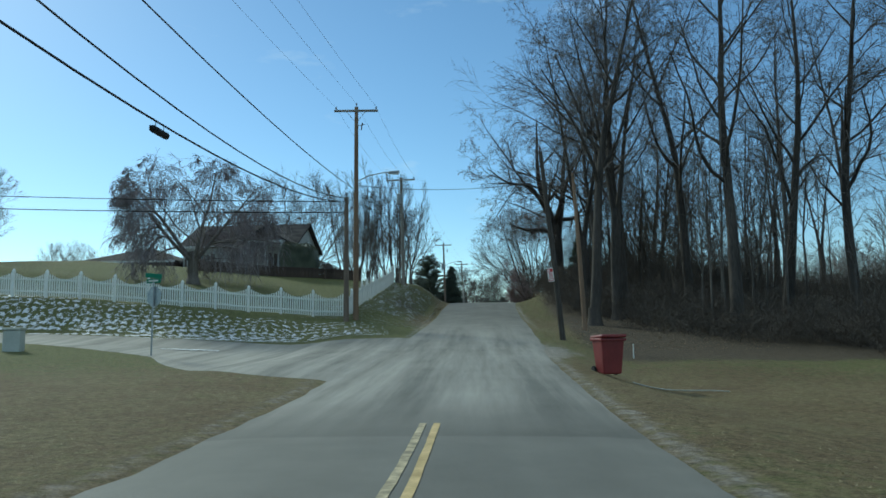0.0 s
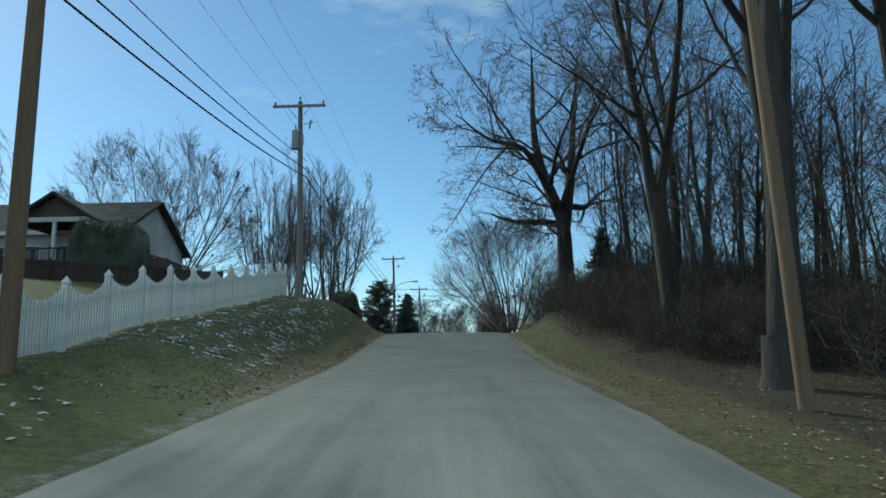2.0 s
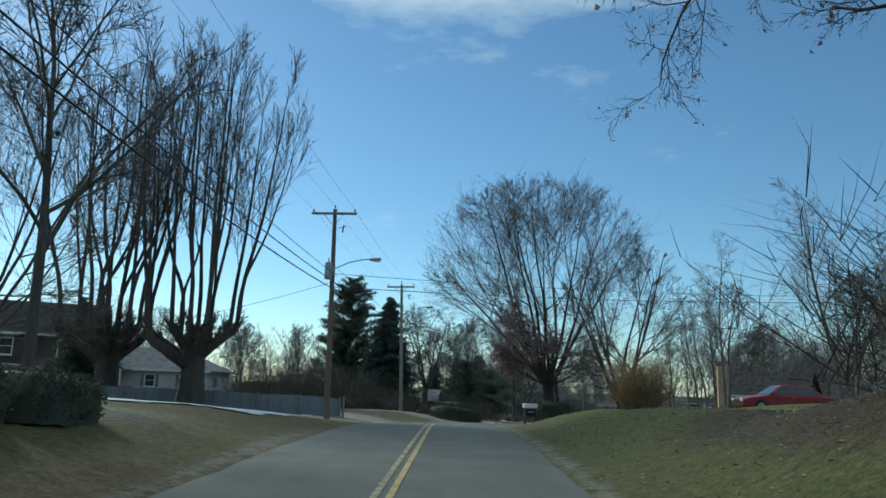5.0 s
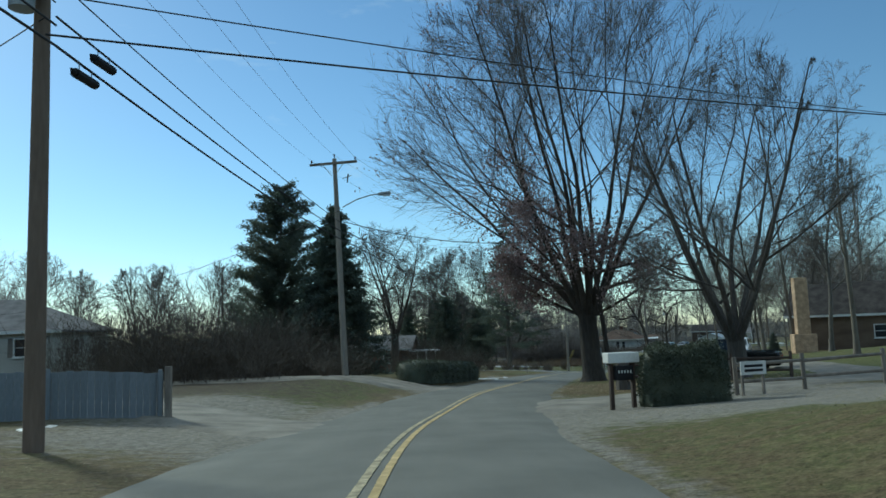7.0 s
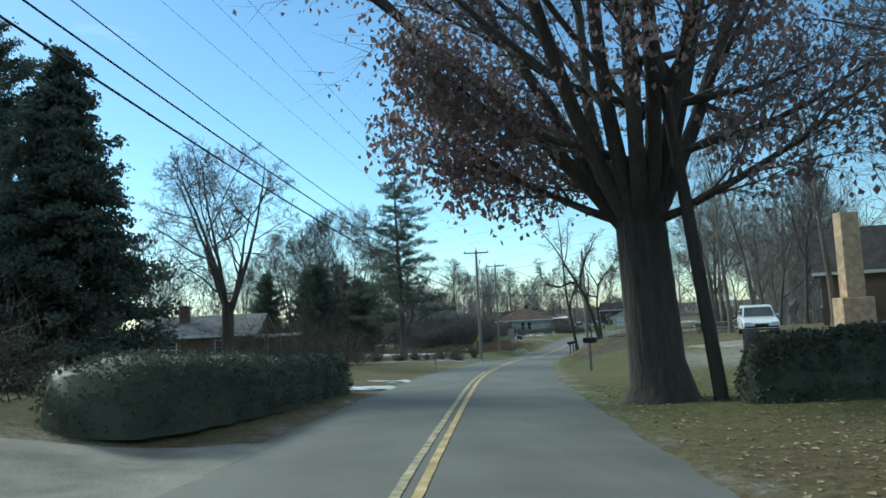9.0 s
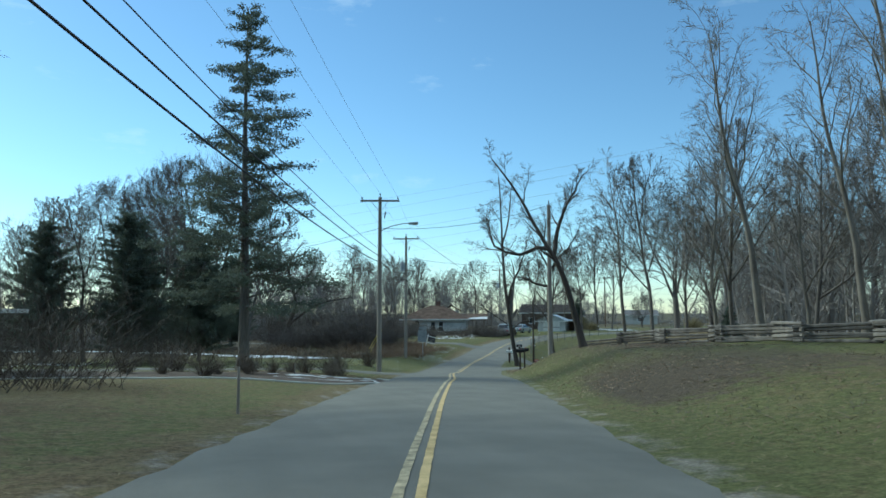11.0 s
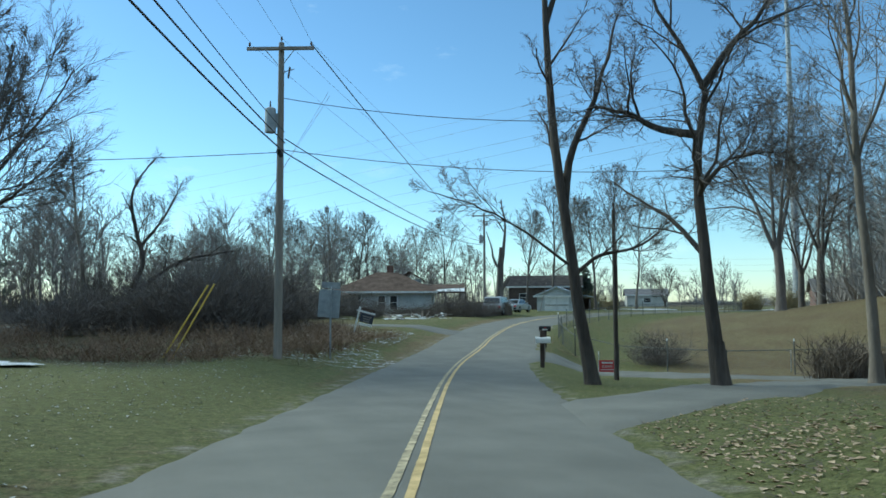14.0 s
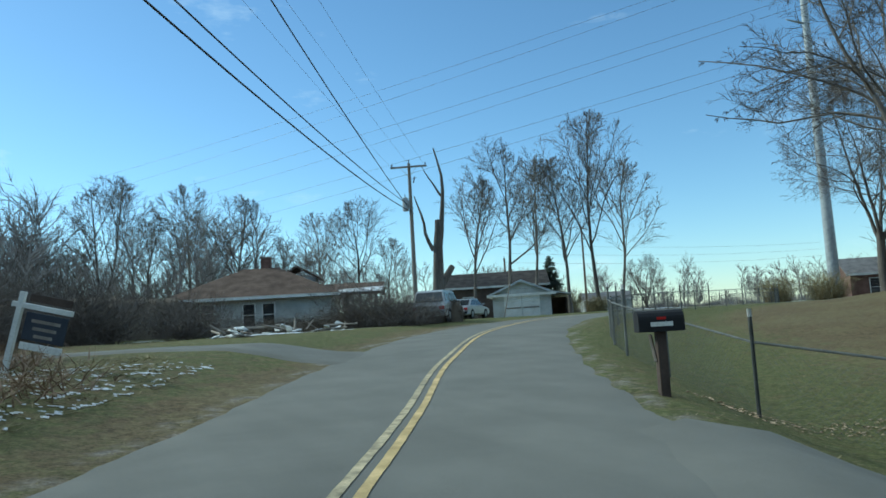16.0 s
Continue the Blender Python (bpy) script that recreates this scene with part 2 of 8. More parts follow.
# ---- the road's line and the lie of the land ----
LINE = [(2, -60, -1.75), (2, -20, -1.75), (2, 0, -1.8), (2, 6, -1.88), (2.0, 12, -1.76), (2.1, 20, -1.42), (2.3, 27, -1.08), (2.45, 34, -0.57),
        (2.6, 41, -0.12), (2.68, 47, 0.29), (2.75, 52, 0.8), (2.88, 57, 1.4), (3.02, 61, 1.85), (3.12, 64, 2.0), (3.22, 67, 1.93), (3.3, 70.4, 1.72), (3.35, 75, 1.64), (3.4, 80, 1.69), (3.45, 86.3, 1.74), (3.45, 93, 1.67),
        (3.5, 99.8, 1.45), (3.75, 106.5, 1.1), (4.5, 113, 0.78), (5.95, 120.5, 0.6), (8.2, 130, 0.18), (12.4, 146, -0.5), (16.75, 159.5, -1.16),
        (20.75, 171, -1.75), (22.8, 176.6, -2.1), (26, 186.3, -2.73), (28.6, 192.8, -3.18), (31.7, 200.5, -3.55), (34.8, 207.9, -3.82),
        (38.3, 215.5, -4.0), (42, 222, -3.85), (45.7, 228.4, -3.55), (51.5, 236.7, -3.1), (60, 245.5, -2.8), (71, 253, -2.65), (85, 258, -2.6),
        (110, 262, -2.6), (160, 264, -2.6)]


def spline(pts, step=0.8):
    """Even points along a smooth line through pts."""
    p = np.array(pts, float)
    out = []
    for i in range(len(p) - 1):
        a, b, c, d = p[max(i - 1, 0)], p[i], p[i + 1], p[min(i + 2, len(p) - 1)]
        n = max(2, int(np.linalg.norm(c - b) / step))
        for u in np.arange(n) / n:
            m0, m1 = (c - a) / 2, (d - b) / 2
            out.append((2 * u**3 - 3 * u**2 + 1) * b + (u**3 - 2 * u**2 + u) * m0 + (3 * u**2 - 2 * u**3) * c + (u**3 - u**2) * m1)
    out.append(p[-1])
    return np.array(out)


ROAD = spline(LINE)


def half_width(y):
    """Half the asphalt's width along the road's y."""
    return np.interp(y, [86, 122, 140, 170], [2.9, 2.75, 2.75, 2.9])



def across(line):
    """Unit vectors to the left of a line."""
    t = np.gradient(line[:, :2], axis=0)
    t /= np.linalg.norm(t, axis=1)[:, None]
    return np.stack([-t[:, 1], t[:, 0]], 1)


ROAD_LEFT = across(ROAD)


def station(x, y):
    """For many places: the index along the road, the height of the road there, the distance to its middle (left positive) and its y."""
    x, y = np.asarray(x, float).ravel(), np.asarray(y, float).ravel()
    best = np.zeros(len(x), int)
    for k in range(0, len(x), 4000):
        dx = x[k:k + 4000, None] - ROAD[None, :, 0]
        dy = y[k:k + 4000, None] - ROAD[None, :, 1]
        best[k:k + 4000] = (dx * dx + dy * dy).argmin(1)
    off = np.stack([x - ROAD[best, 0], y - ROAD[best, 1]], 1)
    t = np.stack([ROAD_LEFT[:, 1], -ROAD_LEFT[:, 0]], 1)
    along = (off * t[best]).sum(1)
    side = (off * ROAD_LEFT[best]).sum(1)
    d = np.sign(side + 1e-9) * np.hypot(side, np.clip(np.abs(along) - 0.5, 0, None))
    slope = np.gradient(ROAD[:, 2]) / 0.8
    return best, ROAD[best, 2] + slope[best] * np.clip(along, -0.5, 0.5), d, ROAD[best, 1]


def smooth(u):
    u = np.clip(u, 0, 1)
    return u * u * (3 - 2 * u)


def waves(x, y, scale, seed=0):
    """A soft random field between about -1 and 1."""
    r = np.random.RandomState(seed)
    v = 0
    for k in range(7):
        a, w, ph = r.uniform(0, 2 * np.pi), scale * r.uniform(0.5, 2.2), r.uniform(0, 6.28)
        v = v + np.sin((x * np.cos(a) + y * np.sin(a)) / w + ph + 0.8 * np.sin((x * np.sin(a) - y * np.cos(a)) / w / 1.7 + ph))
    return v / 4.2


# along the road's y: how far the land lies above the road, how wide the bank up to it is, and the slope beyond
LEFT_BANK = np.array([(-60, 0.2, 8, 0.0), (5, 0.15, 8, 0.005), (20, 0.0, 8, 0.0), (31, -0.1, 7, 0.0), (36, 0.5, 5, 0.09), (42, 0.95, 4, 0.12), (52, 1.55, 3.5, 0.1),
                      (60, 1.75, 3.0, 0.09), (66, 1.6, 3.0, 0.08), (80, 0.6, 4, 0.03), (95, 0.5, 7, 0.012), (106, 0.3, 7, 0.004), (114, 0.45, 5, 0.0), (128, 0.7, 4, 0.0),
                      (140, 0.4, 5, 0.0), (160, 0.3, 6, -0.004), (185, 0.3, 5, 0.0), (205, 0.55, 4, 0.01), (216, 0.6, 4, 0.012), (232, 0.4, 3, 0.0), (244, 0.12, 3, 0.0), (262, 0.12, 5, 0.0)])
RIGHT_BANK = np.array([(-60, -0.2, 8, 0.0), (8, -0.3, 5, 0.0), (19, -0.62, 2.6, 0.0), (30, -0.5, 3.5, 0.0), (38, -0.3, 4, 0.0), (44, 0.0, 5, -0.01), (58, 0.5, 4, -0.03), (64, 1.2, 4, -0.04), (72, 2.2, 4.0, -0.06), (80, 1.15, 4, -0.01),
                       (90, 0.88, 3.5, 0.0), (101, 0.78, 4, 0.04), (107, 0.3, 5, 0.05), (116, 0.25, 6, 0.01), (130, 0.2, 6, 0.04), (148, 0.4, 6, 0.09), (160, 0.8, 5, 0.045), (170, 1.25, 4.5, 0.03),
                       (184, 1.6, 4, 0.03), (191, 1.1, 3.5, 0.03), (197, 0.3, 4, 0.0), (204, 0.05, 4, 0.0), (214, -0.45, 3, -0.005), (221, -0.98, 3, 0.012), (232, -0.75, 4, 0.033),
                       (250, -0.2, 5, 0.03), (262, 0.0, 6, 0.01)])


SIDE_X, SIDE_FAR = [-90, -45, -24, -15, -8, -3], [41, 36.4, 33.4, 32.6, 32.4, 33.0]


def land(x, y):
    """The height of the ground at many places."""
    x, y = np.asarray(x, float), np.asarray(y, float)
    shape = x.shape
    x, y = x.ravel(), y.ravel()
    i, z, d, ry = station(x, y)
    ad = np.abs(d)
    rise, wide, slope = (np.where(d > 0, np.interp(ry, LEFT_BANK[:, 0], LEFT_BANK[:, k]), np.interp(ry, RIGHT_BANK[:, 0], RIGHT_BANK[:, k])) for k in (1, 2, 3))
    v = z + rise * smooth((ad - 3.0) / wide) + slope * np.clip(ad - 3.0 - wide, 0, 28)
    v = v + 0.06 * smooth((ad - 3.5) / 4) * waves(x, y, 1.6, 3) + 0.25 * smooth((ad - 12) / 30) * waves(x, y, 9, 5)
    # the side road's own level and the bank above it
    ye = np.interp(x, SIDE_X, SIDE_FAR)
    own = np.interp(x, [-60, -30, -15, -8, -3], [0.6, 0.0, -0.55, -0.87, -1.0]) - 0.1 * np.clip(ye - y, 0, 3) - 0.04 * np.clip(ye - y - 3, 0, 10)
    own = own + np.interp(x, [-60, -24, -10, -4], [2.6, 2.1, 1.47, 1.25]) * smooth((y - ye - 0.3) / np.interp(x, [-20, -6], [4.0, 6.2])) + 0.06 * smooth((y - ye) / 2) * waves(x, y, 0.4, 8)
    w = smooth((-x - 3) / 3) * smooth((45 - y) / 6) * smooth((y - 15) / 8)
    v = v * (1 - w) + own * w
    # the rise with the parked car
    v = v + 0.55 * np.exp(-((x - 22) / 7) ** 2 - ((y - 105.5) / 6) ** 2)
    # the slope with the mown field on the far right
    v = v + 2.6 * smooth((x - 52) / 45) * smooth((y - 195) / 25) * smooth((-d - 9) / 25)
    hw = half_width(ry)
    v = np.where(ad < hw + 0.2, v - 0.09 * smooth((hw + 0.1 - ad) / 0.5), v)
    return v.reshape(shape)


def ground_at(x, y):
    return float(land(np.array([x]), np.array([y]))[0])


def mesh_from(name, verts, faces, mat, smooth_faces=False):
    me = bpy.data.meshes.new(name)
    me.from_pydata([tuple(v) for v in verts], [], [tuple(f) for f in faces])
    me.materials.append(mat)
    if smooth_faces:
        me.polygons.foreach_set("use_smooth", np.ones(len(me.polygons), bool))
    me.update()
    return me


def grid_faces(rows, cols):
    r, c = np.meshgrid(np.arange(rows - 1), np.arange(cols - 1), indexing="ij")
    a = (r * cols + c).ravel()
    return np.stack([a, a + 1, a + cols + 1, a + cols], 1)


def stretched(lo, hi, step, far):
    """Even steps from lo to hi, then wider and wider ones out to far on both sides."""
    mid = np.arange(lo, hi + step, step)
    out, s, v = [], step, 0.0
    while v < far:
        s *= 1.28
        v += s
        out.append(v)
    out = np.array(out)
    return np.r_[lo - out[::-1], mid, mid[-1] + out]


gx, gy = stretched(-32, 78, 0.7, 2300), stretched(-12, 268, 0.7, 2300)
GX, GY = np.meshgrid(gx, gy)
GZ = land(GX, GY)
verts = np.stack([GX.ravel(), GY.ravel(), GZ.ravel()], 1)


def ground_material():
    """Winter turf: the attribute's red is dry grass, its green is leaf litter, its blue is bare gravel."""
    m = bpy.data.materials.new("winter_ground")
    m.use_nodes = True
    n, l = m.node_tree.nodes, m.node_tree.links
    b = n["Principled BSDF"]
    b.inputs["Roughness"].default_value = 0.95
    b.inputs["Specular IOR Level"].default_value = 0.2
    co = n.new("ShaderNodeTexCoord")
    at = n.new("ShaderNodeAttribute")
    at.attribute_name = "zone"
    sep = n.new("ShaderNodeSeparateColor")
    l.new(at.outputs["Color"], sep.inputs["Color"])

    def noise_node(scale, detail=6, rough=0.6):
        t = n.new("ShaderNodeTexNoise")
        t.inputs["Scale"].default_value, t.inputs["Detail"].default_value, t.inputs["Roughness"].default_value = scale, detail, rough
        l.new(co.outputs["Object"], t.inputs["Vector"])
        return t

    def ramp(node, lo, hi, c0, c1):
        r = n.new("ShaderNodeValToRGB")
        r.color_ramp.elements[0].position, r.color_ramp.elements[1].position = lo, hi
        r.color_ramp.elements[0].color, r.color_ramp.elements[1].color = (*c0, 1), (*c1, 1)
        l.new(node.outputs["Fac"], r.inputs["Fac"])
        return r.outputs["Color"]

    def blend(fac, a, c, soft=None):
        """Mixes a and c by fac, whose border is broken up by a noise."""
        if soft is not None:
            add = n.new("ShaderNodeMath")
            add.operation = "ADD"
            l.new(fac, add.inputs[0])
            sub = n.new("ShaderNodeMapRange")
            sub.inputs["To Min"].default_value, sub.inputs["To Max"].default_value = -0.45, 0.45
            l.new(soft.outputs["Fac"], sub.inputs["Value"])
            l.new(sub.outputs["Result"], add.inputs[1])
            sm = n.new("ShaderNodeMapRange")
            sm.interpolation_type = "SMOOTHSTEP"
            sm.inputs["From Min"].default_value, sm.inputs["From Max"].default_value = 0.3, 0.7
            l.new(add.outputs["Value"], sm.inputs["Value"])
            fac = sm.outputs["Result"]
        x = n.new("ShaderNodeMix")
        x.data_type = "RGBA"
        l.new(fac, x.inputs["Factor"])
        l.new(a, x.inputs["A"])
        l.new(c, x.inputs["B"])
        return x.outputs["Result"]

    patch, mid, fine = noise_node(0.35, 5), noise_node(2.6, 6, 0.65), noise_node(22, 5, 0.7)
    green = blend(mid.outputs["Fac"], ramp(fine, 0.3, 0.7, (0.052, 0.064, 0.021), (0.145, 0.158, 0.06)), ramp(fine, 0.3, 0.7, (0.085, 0.086, 0.031), (0.215, 0.2, 0.083)))
    dry = blend(mid.outputs["Fac"], ramp(fine, 0.3, 0.7, (0.08, 0.068, 0.031), (0.2, 0.166, 0.084)), ramp(fine, 0.3, 0.7, (0.125, 0.1, 0.049), (0.285, 0.23, 0.126)))
    brown = ramp(fine, 0.3, 0.7, (0.07, 0.052, 0.027), (0.21, 0.155, 0.085))
    dry = blend(patch.outputs["Fac"], dry, brown, mid)
    litter = blend(mid.outputs["Fac"], ramp(fine, 0.35, 0.65, (0.035, 0.028, 0.02), (0.11, 0.084, 0.058)), ramp(fine, 0.4, 0.7, (0.055, 0.044, 0.03), (0.19, 0.148, 0.1)))
    stones = blend(patch.outputs["Fac"], ramp(fine, 0.3, 0.7, (0.13, 0.12, 0.10), (0.3, 0.28, 0.25)), ramp(fine, 0.3, 0.7, (0.2, 0.175, 0.135), (0.42, 0.38, 0.32)))
    col = blend(sep.outputs["Red"], green, dry, mid)
    col = blend(sep.outputs["Green"], col, litter, mid)
    col = blend(sep.outputs["Blue"], col, stones, mid)
    tuft = noise_node(6.5, 8, 0.75)
    tr = n.new("ShaderNodeMapRange")
    tr.inputs["From Min"].default_value, tr.inputs["From Max"].default_value = 0.34, 0.66
    tr.inputs["To Min"].default_value, tr.inputs["To Max"].default_value = 0.6, 1.42
    l.new(tuft.outputs["Fac"], tr.inputs["Value"])
    hv = n.new("ShaderNodeHueSaturation")
    l.new(col, hv.inputs["Color"])
    l.new(tr.outputs["Result"], hv.inputs["Value"])
    l.new(hv.outputs["Color"], b.inputs["Base Color"])
    bp = n.new("ShaderNodeBump")
    bp.inputs["Strength"].default_value, bp.inputs["Distance"].default_value = 0.9, 0.05
    l.new(fine.outputs["Fac"], bp.inputs["Height"])
    l.new(bp.outputs["Normal"], b.inputs["Normal"])
    return m


me = mesh_from("ground", verts, grid_faces(len(gy), len(gx)), ground_material(), True)
gi, _, gd, gry = station(verts[:, 0], verts[:, 1])
vx, vy = verts[:, 0], verts[:, 1]


def blob(x, y, rx, ry):
    return np.exp(-(((vx - x) / rx) ** 2 + ((vy - y) / ry) ** 2))


wob = 7 * waves(vx, vy, 14, 15)
red = 0.42 + 0.25 * waves(vx, vy, 6, 11)
red = red + 0.35 * blob(-8, 10, 12, 9) + 0.25 * blob(12, 8, 8, 8) + 0.5 * smooth((-gd - 7) / 5) * smooth((vy - 192 + 0.5 * wob) / 12) + 0.55 * blob(-8, 95, 14, 10)
# the dip at (13, 93) paints the rise's sun-averted shade as darker, greener turf
red = red - 0.22 * blob(20, 203, 12, 12) - 0.3 * blob(10, 190, 12, 8) - 0.5 * blob(-14, 50, 14, 11) - 0.5 * blob(13, 93, 9, 14) + 0.3 * blob(8, 32, 6, 14) + 0.4 * blob(8, 163, 5, 7) + 0.3 * blob(11, 125, 6, 7) + 0.2 * blob(10, 100, 6, 12) - 0.12 * blob(26, 168, 5, 12) - 0.12 * blob(32, 184, 5, 10) + 0.25 * ((gd > 0) & (gd < 3.9) & (vy > 40))
green = 0.9 * smooth((gry - 23) / 6) * smooth((86 - gry) / 6) * smooth((-gd - 3.4) / 3)
green = green + 0.6 * smooth((np.abs(gd) - 22) / 10) * np.maximum(smooth((100 - vy - wob) / 16) * (gd < 0), smooth((vy - 112 - wob) / 18)) * (1 - (gd < 0) * smooth((vy - 188 - 0.5 * wob) / 14) * smooth((126 - vx) / 14))
green = green + (0.52 + 0.45 * waves(vx, vy, 2.2, 17)) * smooth((-gd - 3.2) / 1.5) * smooth((14 + gd) / 4) * smooth((gry - 155) / 6) * smooth((197 - gry) / 6) + 0.5 * blob(-2.4, 50, 2.4, 10) + 0.5 * smooth((gd - 6.5) / 2) * smooth((gry - 201) / 5) * smooth((233 - gry) / 5) * smooth((40 - gd) / 12)
green = green + 0.3 * blob(11, 126, 5, 7) + 0.75 * blob(-5, 124, 9, 16) + 0.4 * blob(33, 197, 3, 2.5)
blue = 0.55 * np.exp(-((np.abs(gd) - half_width(gry) - 0.15) / 0.35) ** 2) + 0.7 * blob(9, 114.6, 5, 2.4) + 1.0 * blob(12.5, 109.4, 7.5, 4.6) + 0.5 * blob(17, 113.5, 4, 2.5) + 0.8 * blob(-7, 84, 6, 5) + 0.75 * blob(-1.0, 107.5, 4.5, 4) + 0.8 * blob(-2.5, 114.5, 4.5, 3.5) + 0.8 * blob(2.4, 127.5, 3.2, 3.2)
blue = blue + 0.75 * blob(22, 141, 5, 10) + 0.55 * blob(5.5, 25, 1.5, 3)
zone = me.color_attributes.new("zone", "FLOAT_COLOR", "POINT")
zone.data.foreach_set("color", np.clip(np.stack([red, green, blue, np.ones_like(red)], 1), 0, 1).astype(np.float32).ravel())
tagged(new("ground", me), "winter turf and leaf litter beside the road", "ground", kind="structure")


# ---- roads ----
def asphalt(name, dark, light, salt=0.0):
    m = material(name, [dark, light], 0.7, 0.85, bump=0.35, bump_scale=90, spec=0.45)
    n, l = m.node_tree.nodes, m.node_tree.links
    b = n["Principled BSDF"]
    base = b.inputs["Base Color"].links[0].from_socket
    co = n.new("ShaderNodeTexCoord")
    # long faint streaks left by wheels
    ma = n.new("ShaderNodeMapping")
    ma.inputs["Scale"].default_value = (1.3, 0.05, 1)
    st = n.new("ShaderNodeTexNoise")
    st.inputs["Scale"].default_value, st.inputs["Detail"].default_value = 1.6, 5
    l.new(co.outputs["Object"], ma.inputs["Vector"])
    l.new(ma.outputs["Vector"], st.inputs["Vector"])
    mr = n.new("ShaderNodeMapRange")
    mr.inputs["From Min"].default_value, mr.inputs["From Max"].default_value = 0.35, 0.7
    mr.inputs["To Min"].default_value, mr.inputs["To Max"].default_value = 0.95, 1.06
    l.new(st.outputs["Fac"], mr.inputs["Value"])
    hv = n.new("ShaderNodeHueSaturation")
    l.new(base, hv.inputs["Color"])
    l.new(mr.outputs["Result"], hv.inputs["Value"])
    out = hv.outputs["Color"]
    # dried road salt round the junction
    sx = n.new("ShaderNodeSeparateXYZ")
    l.new(co.outputs["Object"], sx.inputs["Vector"])
    up, down = n.new("ShaderNodeMapRange"), n.new("ShaderNodeMapRange")
    up.inputs["From Min"].default_value, up.inputs["From Max"].default_value = 7.5, 13.0
    down.inputs["From Min"].default_value, down.inputs["From Max"].default_value = 46.0, 26.0
    for k in (up, down):
        l.new(sx.outputs["Y"], k.inputs["Value"])
    blot = n.new("ShaderNodeTexNoise")
    blot.inputs["Scale"].default_value, blot.inputs["Detail"].default_value, blot.inputs["Roughness"].default_value = 0.8, 10, 0.66
    ms = n.new("ShaderNodeMapping")
    ms.inputs["Scale"].default_value = (1.5, 0.07, 1)
    l.new(co.outputs["Object"], ms.inputs["Vector"])
    l.new(ms.outputs["Vector"], blot.inputs["Vector"])
    br = n.new("ShaderNodeMapRange")
    br.inputs["From Min"].default_value, br.inputs["From Max"].default_value, br.inputs["To Max"].default_value = 0.36, 0.68, 0.6
    l.new(blot.outputs["Fac"], br.inputs["Value"])
    f = br.outputs["Result"]
    for k in (up, down):
        mu = n.new("ShaderNodeMath")
        mu.operation = "MULTIPLY"
        l.new(f, mu.inputs[0])
        l.new(k.outputs["Result"], mu.inputs[1])
        f = mu.outputs["Value"]
    mx = n.new("ShaderNodeMix")
    mx.data_type = "RGBA"
    mx.inputs["B"].default_value = (0.5, 0.47, 0.41, 1)
    l.new(f, mx.inputs["Factor"])
    l.new(out, mx.inputs["A"])
    # a seam across the road: newer, darker asphalt begins beyond it and wears pale again
    seam = n.new("ShaderNodeValToRGB")
    for k, (p, g) in enumerate(((0.0, 1.0), (0.075, 1.0), (0.08, 0.74), (0.35, 0.92), (1.0, 1.0))):
        e = seam.color_ramp.elements[k] if k in (0,) else seam.color_ramp.elements.new(p)
        e.position, e.color = p, (g, g, g, 1)
    sr = n.new("ShaderNodeMapRange")
    sr.inputs["From Min"].default_value, sr.inputs["From Max"].default_value = 7.0, 22.0
    l.new(sx.outputs["Y"], sr.inputs["Value"])
    l.new(sr.outputs["Result"], seam.inputs["Fac"])
    dm = n.new("ShaderNodeMix")
    dm.data_type, dm.blend_type = "RGBA", "MULTIPLY"
    dm.inputs["Factor"].default_value = 1.0
    l.new(mx.outputs["Result"], dm.inputs["A"])
    l.new(seam.outputs["Color"], dm.inputs["B"])
    l.new(dm.outputs["Result"], b.inputs["Base Color"])
    return m


ASPHALT = asphalt("worn_asphalt", (0.128, 0.124, 0.107), (0.172, 0.166, 0.144))


def ribbon(name, line, half, mat, lift, cols=9, crown=0.0, own_z=True, ragged=0.06, seed=1, dip=0.03):
    """A strip along a line: half is one width or one for each point."""
    left = across(line)
    half = np.broadcast_to(np.asarray(half, float), (len(line),))
    rs = np.random.RandomState(seed)
    u = np.linspace(-1, 1, cols)
    rag = ragged * (rs.rand(len(line), 2) - 0.5) * 2
    w = half[:, None] * u[None, :]
    w[:, 0] += rag[:, 0]
    w[:, -1] += rag[:, 1]
    x = line[:, 0, None] + left[:, 0, None] * w
    y = line[:, 1, None] + left[:, 1, None] * w
    z = line[:, 2, None] + 0 * w if own_z else land(x, y)
    z = z + lift + crown * (1 - u[None, :] ** 2)
    z[:, 0] -= dip
    z[:, -1] -= dip
    return new(name, mesh_from(name, np.stack([x.ravel(), y.ravel(), z.ravel()], 1), grid_faces(len(line), cols), mat, True))


def level(pts):
    p = spline([(x, y, 0) for x, y in pts], 0.5)
    p[:, 2] = land(p[:, 0], p[:, 1])
    return p


tagged(ribbon("road", ROAD, half_width(ROAD[:, 1]), ASPHALT, 0.0, 11, 0.03), "worn grey two-lane asphalt road with pale salt stains", "road", kind="structure")
SIDE = level([(3.0, 24.0), (-2, 25.4), (-8, 28.4), (-15, 30.7), (-24, 31.6), (-45, 34.5), (-90, 39)])
side_half = np.interp(SIDE[:, 0], [-90, -16, -8, -4, -1, 2], [1.9, 1.95, 3.6, 6.0, 8.0, 9.0])
tagged(ribbon("side_road", SIDE, side_half, ASPHALT, 0.035, 17, 0.0, False, 0.05, 2), "salt-stained asphalt side road joining the main road", "road", kind="structure")


